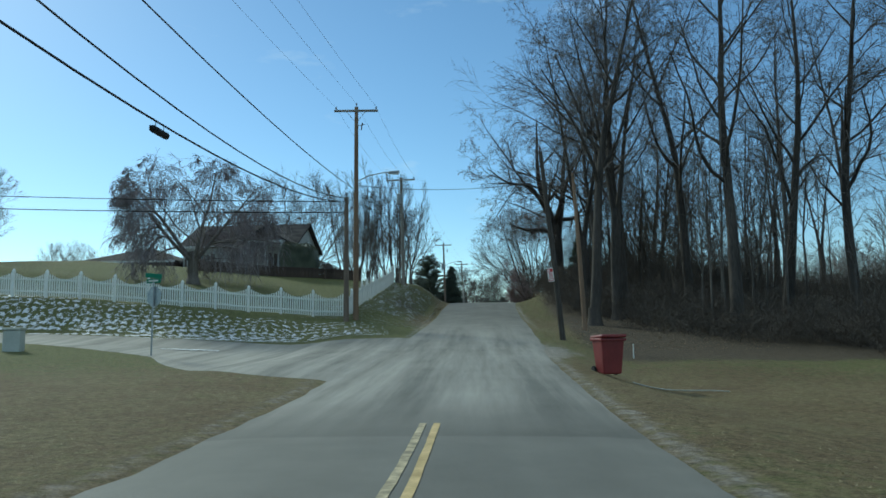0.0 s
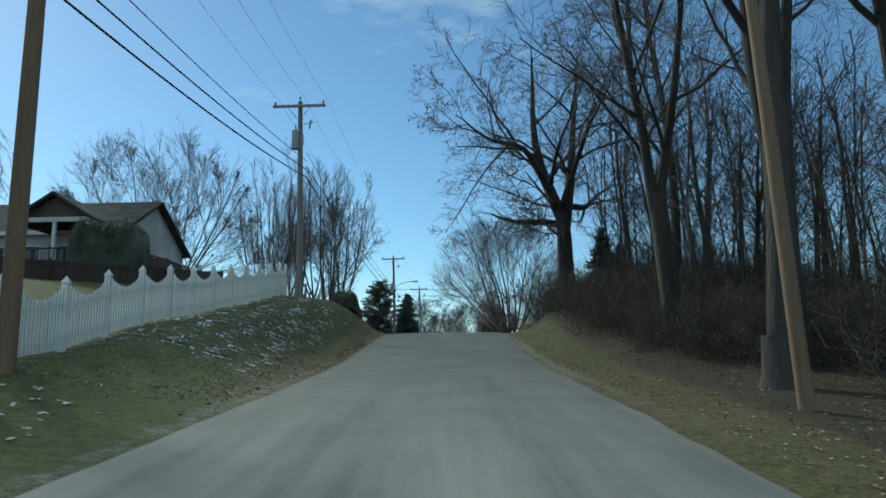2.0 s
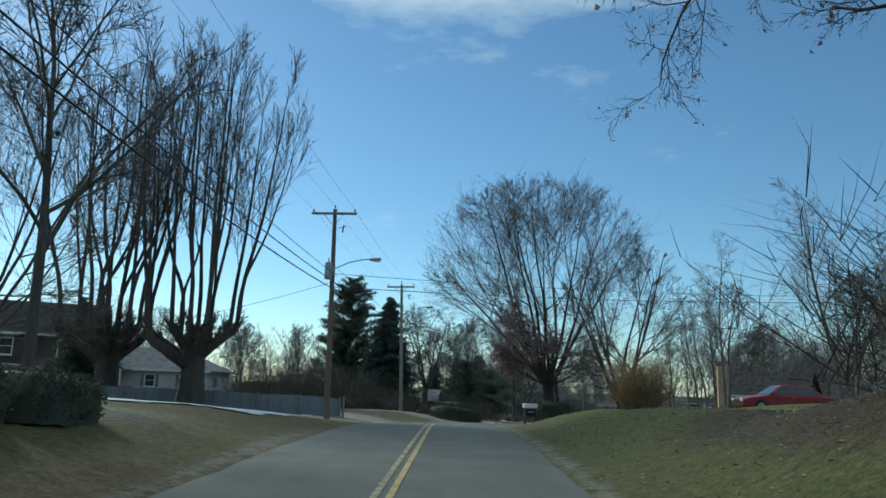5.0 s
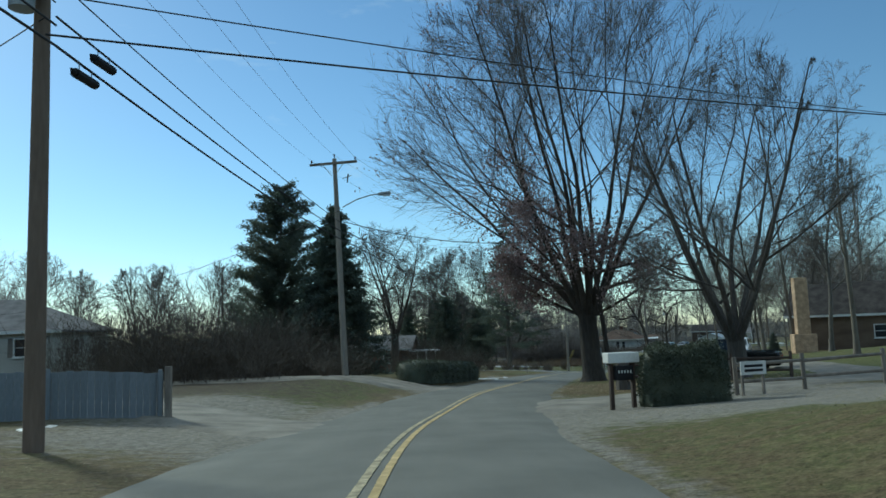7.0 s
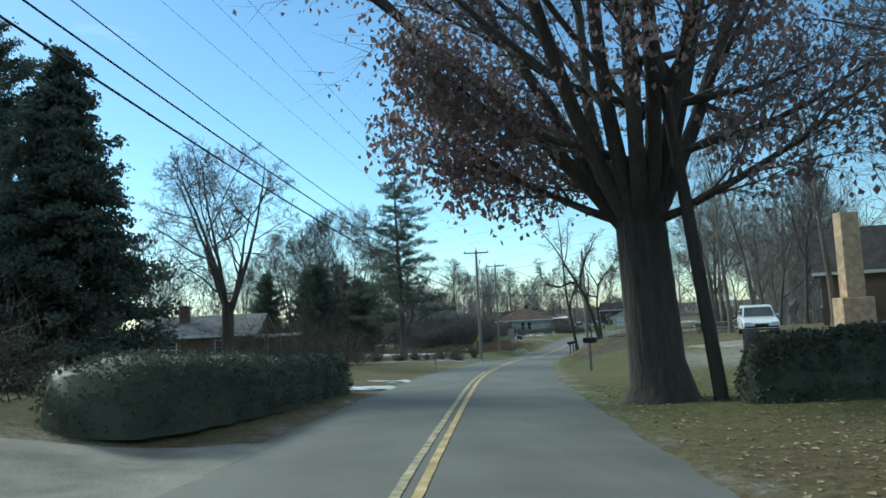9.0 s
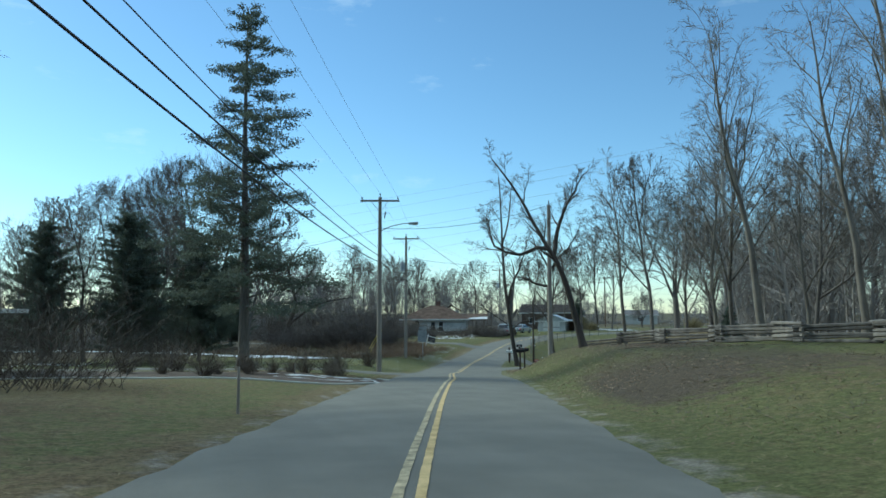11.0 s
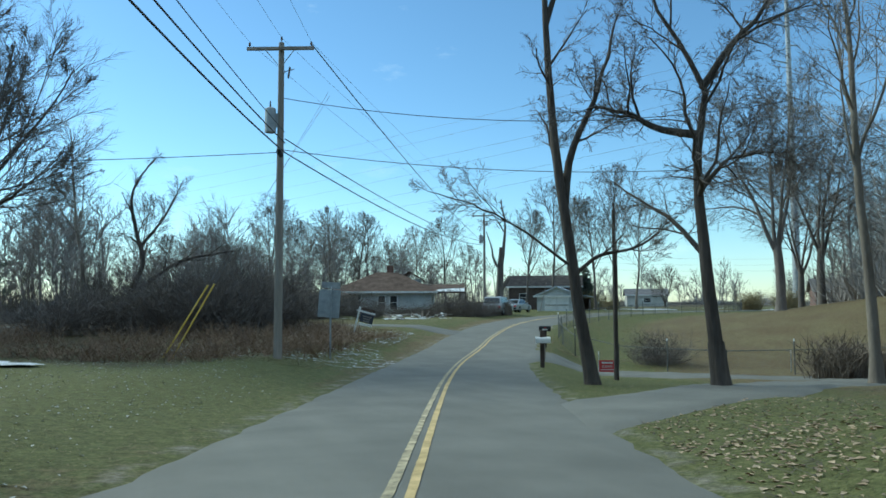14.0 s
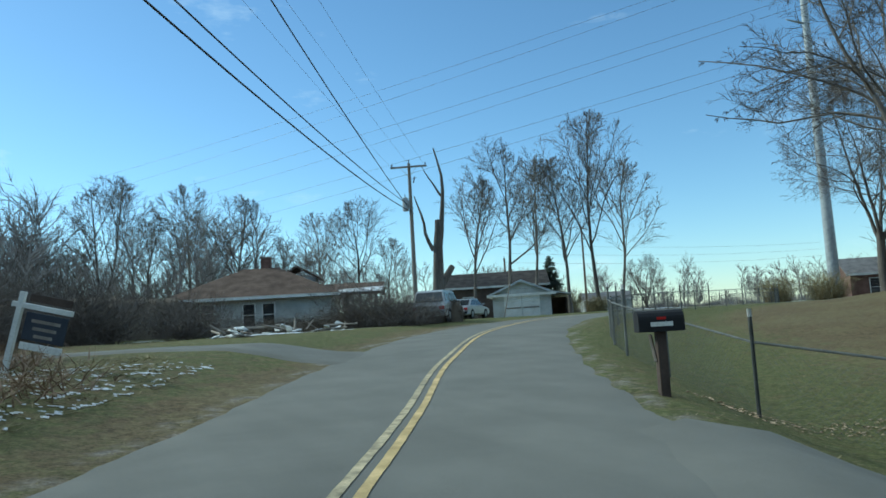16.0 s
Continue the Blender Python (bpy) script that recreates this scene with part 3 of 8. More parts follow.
def painted_line(off, y0, y1, seed, mat=YELLOWLINE):
    keep = (ROAD[:, 1] > y0) & (ROAD[:, 1] < y1)
    line = ROAD[keep] + np.c_[ROAD_LEFT[keep] * off, np.zeros(keep.sum())]
    fine = spline(line, 0.25)
    fine[:, 2] += 0.034
    ob = ribbon("yellow_line", fine, 0.05, mat, 0.004, 2, ragged=0.005, seed=seed, dip=0.0)
    return tagged(ob, "worn yellow centre line painted on the asphalt", "road marking", "centre lines", "structure")


for k, (y0, y1) in enumerate(((-40, 9.3), (74, 262))):
    painted_line(0.1, y0, y1, 5 + k, FADEDLINE)
    painted_line(-0.1, y0, y1, 8 + k)
DRIVES = [("gravel_drive", [(3.6, 107.6), (0.6, 109.6), (-3, 112.6), (-8, 115), (-18, 118.5)], 1.7, GRAVEL, "pale gravel drive past the end of a board fence"),
          ("gravel_drive", [(4.9, 113.7), (12, 115.6), (19, 119), (23.6, 128), (24.5, 142), (25.5, 152)], 1.8, GRAVEL, "pale gravel drive curving up from the road"),
          ("gravel_drive", [(7.4, 129.0), (1.5, 127), (-3, 126), (-12, 127)], 2.0, GRAVEL, "gravel drive entrance beside the clipped hedge"),
          ("asphalt_drive", [(25.4, 187.2), (18, 187.4), (8, 190), (-6, 194)], 1.6, ASPHALT, "narrow grey asphalt drive crossing the lawn"),
          ("asphalt_drive", [(30.2, 196.9), (33.6, 198.3), (38, 199.8), (46, 204), (60, 208)], 2.0, ASPHALT, "worn asphalt drive between two verges"),
          ("asphalt_drive", [(38.4, 216.0), (43, 217.6), (46, 216), (48.5, 212.5), (51.5, 208), (55, 206.5)], 2.5, ASPHALT, "grey asphalt drive beside a mailbox"),
          ("asphalt_drive", [(46.8, 229.6), (39, 236), (30, 239.5), (15, 241)], 1.5, ASPHALT, "narrow asphalt lane towards a bungalow")]
for k, (nm, pts, half, mat, lab) in enumerate(DRIVES):
    way = level(pts)
    mouth = half + 0.9 * np.exp(-np.hypot(way[:, 0] - way[0, 0], way[:, 1] - way[0, 1]) / 1.6)
    tagged(ribbon(nm, way, mouth, mat, 0.06, 9, 0.0, False, 0.12, 20 + k, dip=0.16), lab, "drive", kind="structure")


# ---- building tools ----
def thing(name, x, y, z=None, turn=0.0, label="", category="", group="", lift=0.0):
    """An empty at a thing's base, on the ground unless z is given."""
    ob = new(name)
    ob.matrix_world = pose(x, y, (ground_at(x, y) if z is None else z) + lift, 0, 0, turn)
    ob.empty_display_size = 0.2
    return tagged(ob, label, category, group)


def part(name, bm, mat, parent, label="", smooth_faces=False):
    me = bpy.data.meshes.new(name)
    bm.to_mesh(me)
    bm.free()
    me.materials.append(mat)
    if smooth_faces:
        me.polygons.foreach_set("use_smooth", np.ones(len(me.polygons), bool))
    return part_of(name, me, parent, label)


def part_of(name, me, parent, label="", m=None):
    ob = new(name, me)
    ob.parent = parent
    if m is not None:
        ob.matrix_basis = m
    if label:
        tagged(ob, label)
    return ob


def box(bm, sx, sy, sz, m=None, bevel=0.0):
    """A box with its base's middle at the origin of m."""
    r = bmesh.ops.create_cube(bm, size=1.0, matrix=(m or Matrix()) @ Matrix.Translation((0, 0, sz / 2)) @ Matrix.Diagonal((sx, sy, sz, 1)))
    if bevel:
        edges = list({e for v in r["verts"] for e in v.link_edges})
        bmesh.ops.bevel(bm, geom=edges, offset=bevel, segments=2, profile=0.5, affect="EDGES")
    return bm


def boxed(sx, sy, sz, m=None, bevel=0.0):
    return box(bmesh.new(), sx, sy, sz, m, bevel)


def rod(bm, a, b, r0, r1=None, sides=8):
    """A tapered round bar from a to b."""
    a, b = Vector(a), Vector(b)
    way = b - a
    m = Matrix.Translation((a + b) / 2) @ way.to_track_quat("Z", "Y").to_matrix().to_4x4()
    bmesh.ops.create_cone(bm, cap_ends=True, segments=sides, radius1=r0, radius2=r0 if r1 is None else r1, depth=way.length, matrix=m)
    return bm


def rodded(a, b, r0, r1=None, sides=8):
    return rod(bmesh.new(), a, b, r0, r1, sides)


def prism(bm, outline, depth, m=None):
    """A plate: an outline in x and z, with depth along y, centred."""
    m = m or Matrix()
    f = [bm.verts.new(m @ Vector((x, -depth / 2, z))) for x, z in outline]
    k = [bm.verts.new(m @ Vector((x, depth / 2, z))) for x, z in outline]
    n = len(f)
    bm.faces.new(f)
    bm.faces.new(k[::-1])
    for i in range(n):
        bm.faces.new((f[(i + 1) % n], f[i], k[i], k[(i + 1) % n]))
    bmesh.ops.recalc_face_normals(bm, faces=bm.faces)
    return bm


def tubes(paths, sides):
    """Vertices and faces of tapered tubes: each path is (points n x 3, radii n)."""
    vs, fs, base = [], [], 0
    ang = np.arange(sides) * 2 * np.pi / sides
    ca, sa = np.cos(ang), np.sin(ang)
    for pts, rad in paths:
        n = len(pts)
        t = np.empty_like(pts)
        t[1:-1] = pts[2:] - pts[:-2]
        t[0], t[-1] = pts[1] - pts[0], pts[-1] - pts[-2]
        t /= np.linalg.norm(t, axis=1)[:, None] + 1e-9
        ref = np.array([1.0, 0, 0]) if abs(t[0, 0]) < 0.8 else np.array([0, 1.0, 0])
        u = np.cross(t, ref)
        u /= np.linalg.norm(u, axis=1)[:, None] + 1e-9
        w = np.cross(t, u)
        ring = pts[:, None, :] + rad[:, None, None] * (ca[None, :, None] * u[:, None, :] + sa[None, :, None] * w[:, None, :])
        vs.append(ring.reshape(-1, 3))
        k = np.arange(n - 1)[:, None] * sides + base
        s = np.arange(sides)[None, :]
        s2 = (s + 1) % sides
        fs.append(np.stack([k + s, k + s2, k + sides + s2, k + sides + s], -1).reshape(-1, 4))
        base += n * sides
    return np.concatenate(vs), np.concatenate(fs)


def quick_mesh(name, verts, faces, mat, smooth_faces=True):
    """A mesh from arrays, with faces of three or four corners."""
    me = bpy.data.meshes.new(name)
    verts, faces = np.asarray(verts, np.float32), np.asarray(faces, np.int32)
    k = faces.shape[1]
    me.vertices.add(len(verts))
    me.vertices.foreach_set("co", verts.ravel())
    me.loops.add(faces.size)
    me.loops.foreach_set("vertex_index", faces.ravel())
    me.polygons.add(len(faces))
    me.polygons.foreach_set("loop_start", np.arange(0, faces.size, k, dtype=np.int32))
    me.polygons.foreach_set("use_smooth", np.full(len(faces), smooth_faces))
    me.materials.append(mat)
    me.update(calc_edges=True)
    return me


# ---- trees ----
def limb(rs, p, way, length, r0, r1, n, wander, lift):
    """One bent limb: its points and radii."""
    pts, d = [p], np.array(way, float)
    for k in range(n):
        d = d + rs.normal(0, wander, 3)
        d[2] += lift
        d /= np.linalg.norm(d)
        pts.append(pts[-1] + d * length / n)
    return np.array(pts), np.linspace(r0, r1, n + 1)


FORMS = dict(
    forest=dict(clear=0.30, kids=(15, 8, 7, 7), ang=(0.95, 0.75, 0.75, 0.7), len=(0.36, 0.5, 0.5, 0.55), wander=(0.035, 0.11, 0.15, 0.18), lift=(0.03, 0.05, 0.03, 0.0)),
    round=dict(clear=0.20, kids=(20, 10, 8, 8), ang=(0.95, 0.5, 0.5, 0.55), len=(0.60, 0.5, 0.5, 0.55), wander=(0.05, 0.08, 0.12, 0.15), lift=(0.02, 0.05, 0.05, 0.02)),
    oak=dict(clear=0.25, kids=(14, 10, 9, 9), ang=(1.05, 0.8, 0.75, 0.7), len=(0.58, 0.42, 0.42, 0.42), wander=(0.06, 0.16, 0.20, 0.2), lift=(0.0, 0.03, 0.02, 0.0)),
    pollard=dict(clear=0.22, kids=(30, 9, 7, 0), ang=(0.5, 0.42, 0.45, 0.45), len=(0.46, 0.5, 0.55, 0.5), wander=(0.04, 0.045, 0.07, 0.1), lift=(0.02, 0.10, 0.06, 0.03)),
    weep=dict(clear=0.3, kids=(13, 12, 14, 4), ang=(0.9, 0.8, 0.8, 0.6), len=(0.55, 0.55, 0.8, 0.4), wander=(0.05, 0.12, 0.07, 0.08), lift=(0.02, -0.10, -0.45, -0.35)),
    sparse=dict(clear=0.36, kids=(12, 7, 7, 8), ang=(0.62, 0.7, 0.7, 0.7), len=(0.34, 0.48, 0.48, 0.5), wander=(0.03, 0.14, 0.16, 0.18), lift=(0.02, 0.05, 0.03, 0.0)),
    sapling=dict(clear=0.30, kids=(14, 6, 5, 0), ang=(0.7, 0.7, 0.7, 0.6), len=(0.22, 0.5, 0.5, 0.5), wander=(0.05, 0.1, 0.14, 0.16), lift=(0.03, 0.06, 0.03, 0.0)),
    far=dict(clear=0.28, kids=(14, 8, 7, 6), ang=(0.75, 0.65, 0.65, 0.6), len=(0.46, 0.46, 0.5, 0.5), wander=(0.05, 0.09, 0.12, 0.16), lift=(0.03, 0.06, 0.05, 0.02)),
)


def unit(a):
    return a / (np.linalg.norm(a, axis=-1, keepdims=True) + 1e-9)


def limbs(rs, p, way, length, r0, r1, n, wander, lift, ease=1.0):
    """Many bent limbs at once: points (B, n + 1, 3) and radii (B, n + 1)."""
    pts, d = [p], unit(way)
    for k in range(n):
        d = d + rs.normal(0, wander, d.shape)
        d[:, 2] += lift
        d = unit(d)
        pts.append(pts[-1] + d * (length / n)[:, None])
    u = np.linspace(0, 1, n + 1)[None, :] ** ease
    return np.stack(pts, 1), r0[:, None] * (1 - u) + r1[:, None] * u


def tube_block(pts, rad, sides):
    """Vertices and faces of many tubes with equal counts of points."""
    B, n, _ = pts.shape
    t = np.empty_like(pts)
    t[:, 1:-1] = pts[:, 2:] - pts[:, :-2]
    t[:, 0], t[:, -1] = pts[:, 1] - pts[:, 0], pts[:, -1] - pts[:, -2]
    t = unit(t)
    ref = np.where(np.abs(t[:, :1, :1]) < 0.7, np.array([1.0, 0, 0]), np.array([0, 1.0, 0]))
    u = unit(np.cross(t, np.broadcast_to(ref, t.shape)))
    w = np.cross(t, u)
    a = np.arange(sides) * 2 * np.pi / sides
    ring = pts[:, :, None] + rad[:, :, None, None] * (np.cos(a)[None, None, :, None] * u[:, :, None] + np.sin(a)[None, None, :, None] * w[:, :, None])
    k = (np.arange(B)[:, None, None] * n + np.arange(n - 1)[None, :, None]) * sides
    s = np.arange(sides)[None, None, :]
    s2 = (s + 1) % sides
    return ring.reshape(-1, 3), np.stack([k + s, k + s2, k + sides + s2, k + sides + s], -1).reshape(-1, 4)


def blade_block(rs, pts, rad):
    """Vertices and triangles of many thin tapering twigs, each turned its own way."""
    B, n, _ = pts.shape
    side = unit(np.cross(unit(pts[:, -1] - pts[:, 0]), rs.normal(0, 1, (B, 3))))
    off = side[:, None] * (rad[:, :-1, None] * 1.25)
    pair = np.stack([pts[:, :-1] - off, pts[:, :-1] + off], 2).reshape(B, -1, 3)
    tri = [t for i in range(n - 2) for t in ((2 * i, 2 * i + 1, 2 * i + 3), (2 * i, 2 * i + 3, 2 * i + 2))] + [(2 * n - 4, 2 * n - 3, 2 * n - 2)]
    v = np.concatenate([pair, pts[:, -1:]], 1)
    return v.reshape(-1, 3), (np.arange(B)[:, None, None] * (2 * n - 1) + np.array(tri)[None]).reshape(-1, 3)


def in_threes(block):
    """The same block with each face of four corners cut in two."""
    v, q = block
    return v, np.concatenate([q[:, :3], q[:, [0, 2, 3]]])


def joined(blocks):
    vs, fs, base = [], [], 0
    for v, f in blocks:
        vs.append(v)
        fs.append(f + base)
        base += len(v)
    return np.concatenate(vs), np.concatenate(fs)


def bent_away(way, angle, spin):
    ref = np.where(np.abs(way[:, 2:3]) < 0.9, np.array([[0, 0, 1.0]]), np.array([[1.0, 0, 0]]))
    u = unit(np.cross(way, ref))
    w = np.cross(way, u)
    return way * np.cos(angle)[:, None] + (u * np.cos(spin)[:, None] + w * np.sin(spin)[:, None]) * np.sin(angle)[:, None]


def bare_tree_meshes(seed, form, height, radius, mats=(BARK, TWIG), lean=(0, 0), fork=None, twig=0.011, dome=None, stem_lift=0.04, low=None, given=None, levels=4, dense=1.0, bushy=1.0):
    """The wood of a leafless tree: a mesh of trunk and limbs, a mesh of twigs, and the twigs' ends.
    fork: height of the fork, stems, spread. dome: radius, height of its middle and half height of the crown.
    low: count, lowest and highest start and length of near-level low limbs. given: main stems as (points, first and last radius)."""
    rs = np.random.RandomState(seed)
    f = FORMS[form]
    way = unit(np.array([[lean[0], lean[1], 1.0]]))
    one = np.ones(1)
    thick, thin = [], []

    def reach(p, d):
        """How far it is from p along d to the edge of the crown."""
        if dome is None:
            return np.full(len(p), 1e3)
        R, cz, rz = dome
        q, e = (p - [way[0, 0] * cz, way[0, 1] * cz, cz]) / [R, R, rz], d / [R, R, rz]
        a, b, c = (e * e).sum(1), (q * e).sum(1), (q * q).sum(1) - 1
        return np.maximum((-b + np.sqrt(np.maximum(b * b - a * c, 0.02 * a))) / a, 0.4)

    flare = np.array([[[0, 0, -0.35], [0, 0, 0.0], [0, 0, 0.35], [*(way[0] * 1.1)]]])
    if given:
        rows = [spline(p, 0.1) for p, _, _ in given]
        rows = [r[np.linspace(0, len(r) - 1, 15).round().astype(int)] for r in rows]
        trunks = (np.stack(rows) + rs.normal(0, 0.03, (len(rows), 15, 3)) * np.linspace(0, 1, 15)[None, :, None], np.stack([np.linspace(a, b, 15) for _, a, b in given]))
        flat = given[0][1]
        foot_way = unit(np.array(given[0][0][1], float) - np.array(given[0][0][0], float))
        flare = np.array([[foot_way * h for h in (-0.35, 0.0, 0.35, 1.1)]])
    elif fork:
        fork_at, stems, spread = fork
        base = limbs(rs, np.zeros((1, 3)), way, one * fork_at, one * radius, one * radius * 0.86, 5, 0.02, 0.0)
        k = np.arange(stems)
        d = bent_away(np.repeat(way, stems, 0), spread * rs.uniform(0.6, 1.1, stems), 2 * np.pi * (k + rs.uniform(-0.25, 0.25, stems)) / stems)
        start = np.repeat(base[0][:, -1] - way * min(1.0, fork_at * 0.3), stems, 0) + d * [1, 1, 0] * radius * 0.25
        ln = np.minimum((height - fork_at) * rs.uniform(0.86, 1.05, stems), reach(start, unit(d + [0, 0, 0.45])) * rs.uniform(0.92, 1.05, stems))
        trunks = limbs(rs, start, d, ln, np.full(stems, radius * 0.78 / stems**0.33), np.full(stems, 0.025), 12, f["wander"][0], stem_lift, 0.75)
        # the foot of the trunk widens into the ground
        foot = np.concatenate([np.array([[[0, 0, -0.35], [0, 0, 0.0], [0, 0, 0.16], [0, 0, 0.4]]]), base[0][:, 1:]], 1)
        wide = np.concatenate([radius * np.array([[1.9, 1.5, 1.26, 1.1]]), base[1][:, 1:]], 1)
        thick.append(tube_block(foot, wide, 12))
        flat = base[1][0, 0]
    else:
        trunks = limbs(rs, np.zeros((1, 3)), way, one * height, one * radius, one * 0.03, 14, f["wander"][0], f["lift"][0], 0.9)
        flat = radius
    if given or not fork:
        thick.append(tube_block(flare, flat * (np.array([[1.6, 1.35, 1.12, 0.97]]) if given else np.array([[1.9, 1.5, 1.18, 0.96]])), 10))
    thick.append(tube_block(*trunks, 8))
    pts, rad, span, ends = trunks[0], trunks[1], np.full(len(trunks[0]), height), []
    if given:
        span = np.minimum(height, bushy + bushy * np.linalg.norm(np.diff(pts, axis=1), axis=2).sum(1))
    for level in range(levels):
        n = f["kids"][level]
        if not n:
            break
        if level == 0:
            n = max(5, int(dense * n / len(pts) ** 0.6))
        B, m, _ = pts.shape
        start = (0.16 if fork else 0.3 if given else f["clear"]) if level == 0 else 0.15
        k = np.tile(np.arange(n), B)
        own = np.repeat(np.arange(B), n)
        u = start + (1 - start) * (k + rs.uniform(0, 0.95, B * n)) / n
        j = u * (m - 1)
        i = np.minimum(j.astype(int), m - 2)
        fr = (j - i)[:, None]
        a, b = pts[own, i], pts[own, i + 1]
        p, d = a + (b - a) * fr, unit(b - a)
        r = rad[own, i] * (1 - fr[:, 0]) + rad[own, i + 1] * fr[:, 0]
        fade = (1.12 - 0.62 * u) if level == 0 else (1.1 - 0.45 * u)
        ln = span[own] * f["len"][level] * (1.0, 1.0, 1.15, 1.3)[level] * fade * rs.uniform(0.65, 1.2, B * n)
        cd = bent_away(d, f["ang"][level] * rs.uniform(0.65, 1.25, B * n) * ((1.1 - 0.45 * u) if level == 0 else 1), 2.4 * k + rs.uniform(-0.7, 0.7, B * n))
        if dome is not None and level < 2:
            ln = np.minimum(ln if level else ln * 1.6, reach(p, unit(cd + [0, 0, 0.3])) * rs.uniform(0.86, 1.03, B * n))
        cr = np.maximum(np.minimum(r * rs.uniform(0.40, 0.62, B * n), r * 0.9), twig)
        if low and level == 0:
            m = low[0]
            a = np.arange(m) * 2.4 + rs.uniform(-0.3, 0.3, m)
            p = np.concatenate([p, np.stack([0 * a, 0 * a, rs.uniform(low[1], low[2], m)], 1)])
            cd = np.concatenate([cd, np.stack([np.cos(a), np.sin(a), rs.uniform(0.0, 0.45, m)], 1)])
            ln = np.concatenate([ln, low[3] * rs.uniform(0.75, 1.1, m)])
            cr = np.concatenate([cr, np.full(m, radius * 0.2)])
            n, B = len(p), 1
        steps, side = ((7, 6), (3, 3), (2, 0), (1, 0))[level]
        if form == "weep" and level == 2:
            steps = 5
        if form == "pollard" and level == 0:
            cr = cr * 0.62
        if level >= 1:
            cr = np.minimum(cr, 0.045 if level == 1 else twig * (0.85 if level == 2 else 0.6))
        tip = np.maximum(cr * 0.25, twig) if level == 0 else np.full(B * n, twig * (0.7 if level == 1 else 0.4))
        pts, rad = limbs(rs, p, cd, ln, cr, tip, steps, f["wander"][min(level + 1, 3)], f["lift"][min(level + 1, 3)])
        if level == 0:
            thick.append(tube_block(pts, rad, side))
        else:
            thin.append(in_threes(tube_block(pts, rad, side)) if level == 1 else blade_block(rs, pts, rad))
        span = ln
        if level >= 1:
            ends.append(pts[:, -1])
    v, q = joined(thick)
    w, h = joined(thin)
    return quick_mesh("trunk", v, q, mats[0]), quick_mesh("crown", w, h, mats[1]), np.concatenate(ends)


def leaf_mesh(name, places, size, mat, rs, hang=0.0):
    """Many small folded leaves at places."""
    n = len(places)
    a, b = rs.normal(0, 1, (n, 3)), rs.normal(0, 1, (n, 3))
    a[:, 2] -= hang
    a /= np.linalg.norm(a, axis=1)[:, None]
    b -= a * (a * b).sum(1)[:, None]
    b /= np.linalg.norm(b, axis=1)[:, None]
    s = size * rs.uniform(0.6, 1.3, (n, 1))
    c = np.cross(a, b) * s * 0.25
    v = np.stack([places, places + a * s * 0.5 + b * s * 0.33 + c, places + a * s, places + a * s * 0.5 - b * s * 0.33 + c], 1).reshape(-1, 3)
    return quick_mesh(name, v, np.arange(4 * n).reshape(-1, 4), mat, False)


def plant_tree(meshes, x, y, turn, scale, label, category="tree", group="", leaves=None, lift=0.0):
    t = thing("tree", x, y, None, turn, label, category, group, lift - 0.05)
    t.scale = (scale, scale, scale)
    part_of("trunk", meshes[0], t)
    part_of("crown", meshes[1], t, "fine bare twigs")
    if leaves is not None:
        part_of("leaves", leaves, t, "withered brown leaves still hanging")
    return t


def conifer_meshes(seed, height, radius, trunk_r, layers, per, droop, start, dense, mat, ragged=0.25, blade=0.16, power=0.8):
    """A conifer: a trunk with boughs, and needles as tufts along the boughs."""
    rs = np.random.RandomState(seed)
    thick = [limb(rs, np.zeros(3), np.array([0, 0, 1.0]), height, trunk_r, 0.02, 12, 0.01, 0.02)]
    thick.append((np.array([[0, 0, -0.3], [0, 0, 0.1], [0, 0, 0.8]]), np.array([trunk_r * 1.6, trunk_r * 1.4, trunk_r])))
    places = []
    for k in range(layers):
        u = start + (1 - start) * (k + 0.5) / layers
        reach = radius * (1 - (u - start) / (1 - start)) ** power + 0.15
        for j in range(per):
            r = reach * rs.uniform(1 - ragged, 1 + ragged * 0.6)
            a = rs.uniform(0, 2 * np.pi)
            b = limb(rs, np.array([0, 0, height * min(0.985, u + rs.uniform(-0.035, 0.035))]), np.array([math.cos(a), math.sin(a), droop + rs.normal(0, 0.14)]), r, 0.045 * (1 - u) + 0.012, 0.008, 5, 0.07, -0.02)
            thick.append(b)
            n = int(dense * r)
            q = rs.uniform(0.15, 1.0, n) ** 0.8 * 5
            i = np.minimum(q.astype(int), 4)
            p = b[0][i] + (b[0][i + 1] - b[0][i]) * (q - i)[:, None]
            places.append(p + rs.normal(0, 0.09 + 0.11 * r / max(radius, 0.1), (n, 3)) * [1, 1, 0.6])
    v, q = tubes(thick[:2], 8)
    w, h = tubes(thick[2:], 3)
    return quick_mesh("trunk", v, q, BARK), leaf_mesh("crown", np.concatenate(places), blade, mat, rs, 0.35), quick_mesh("bough_layer", w, h, BARK)


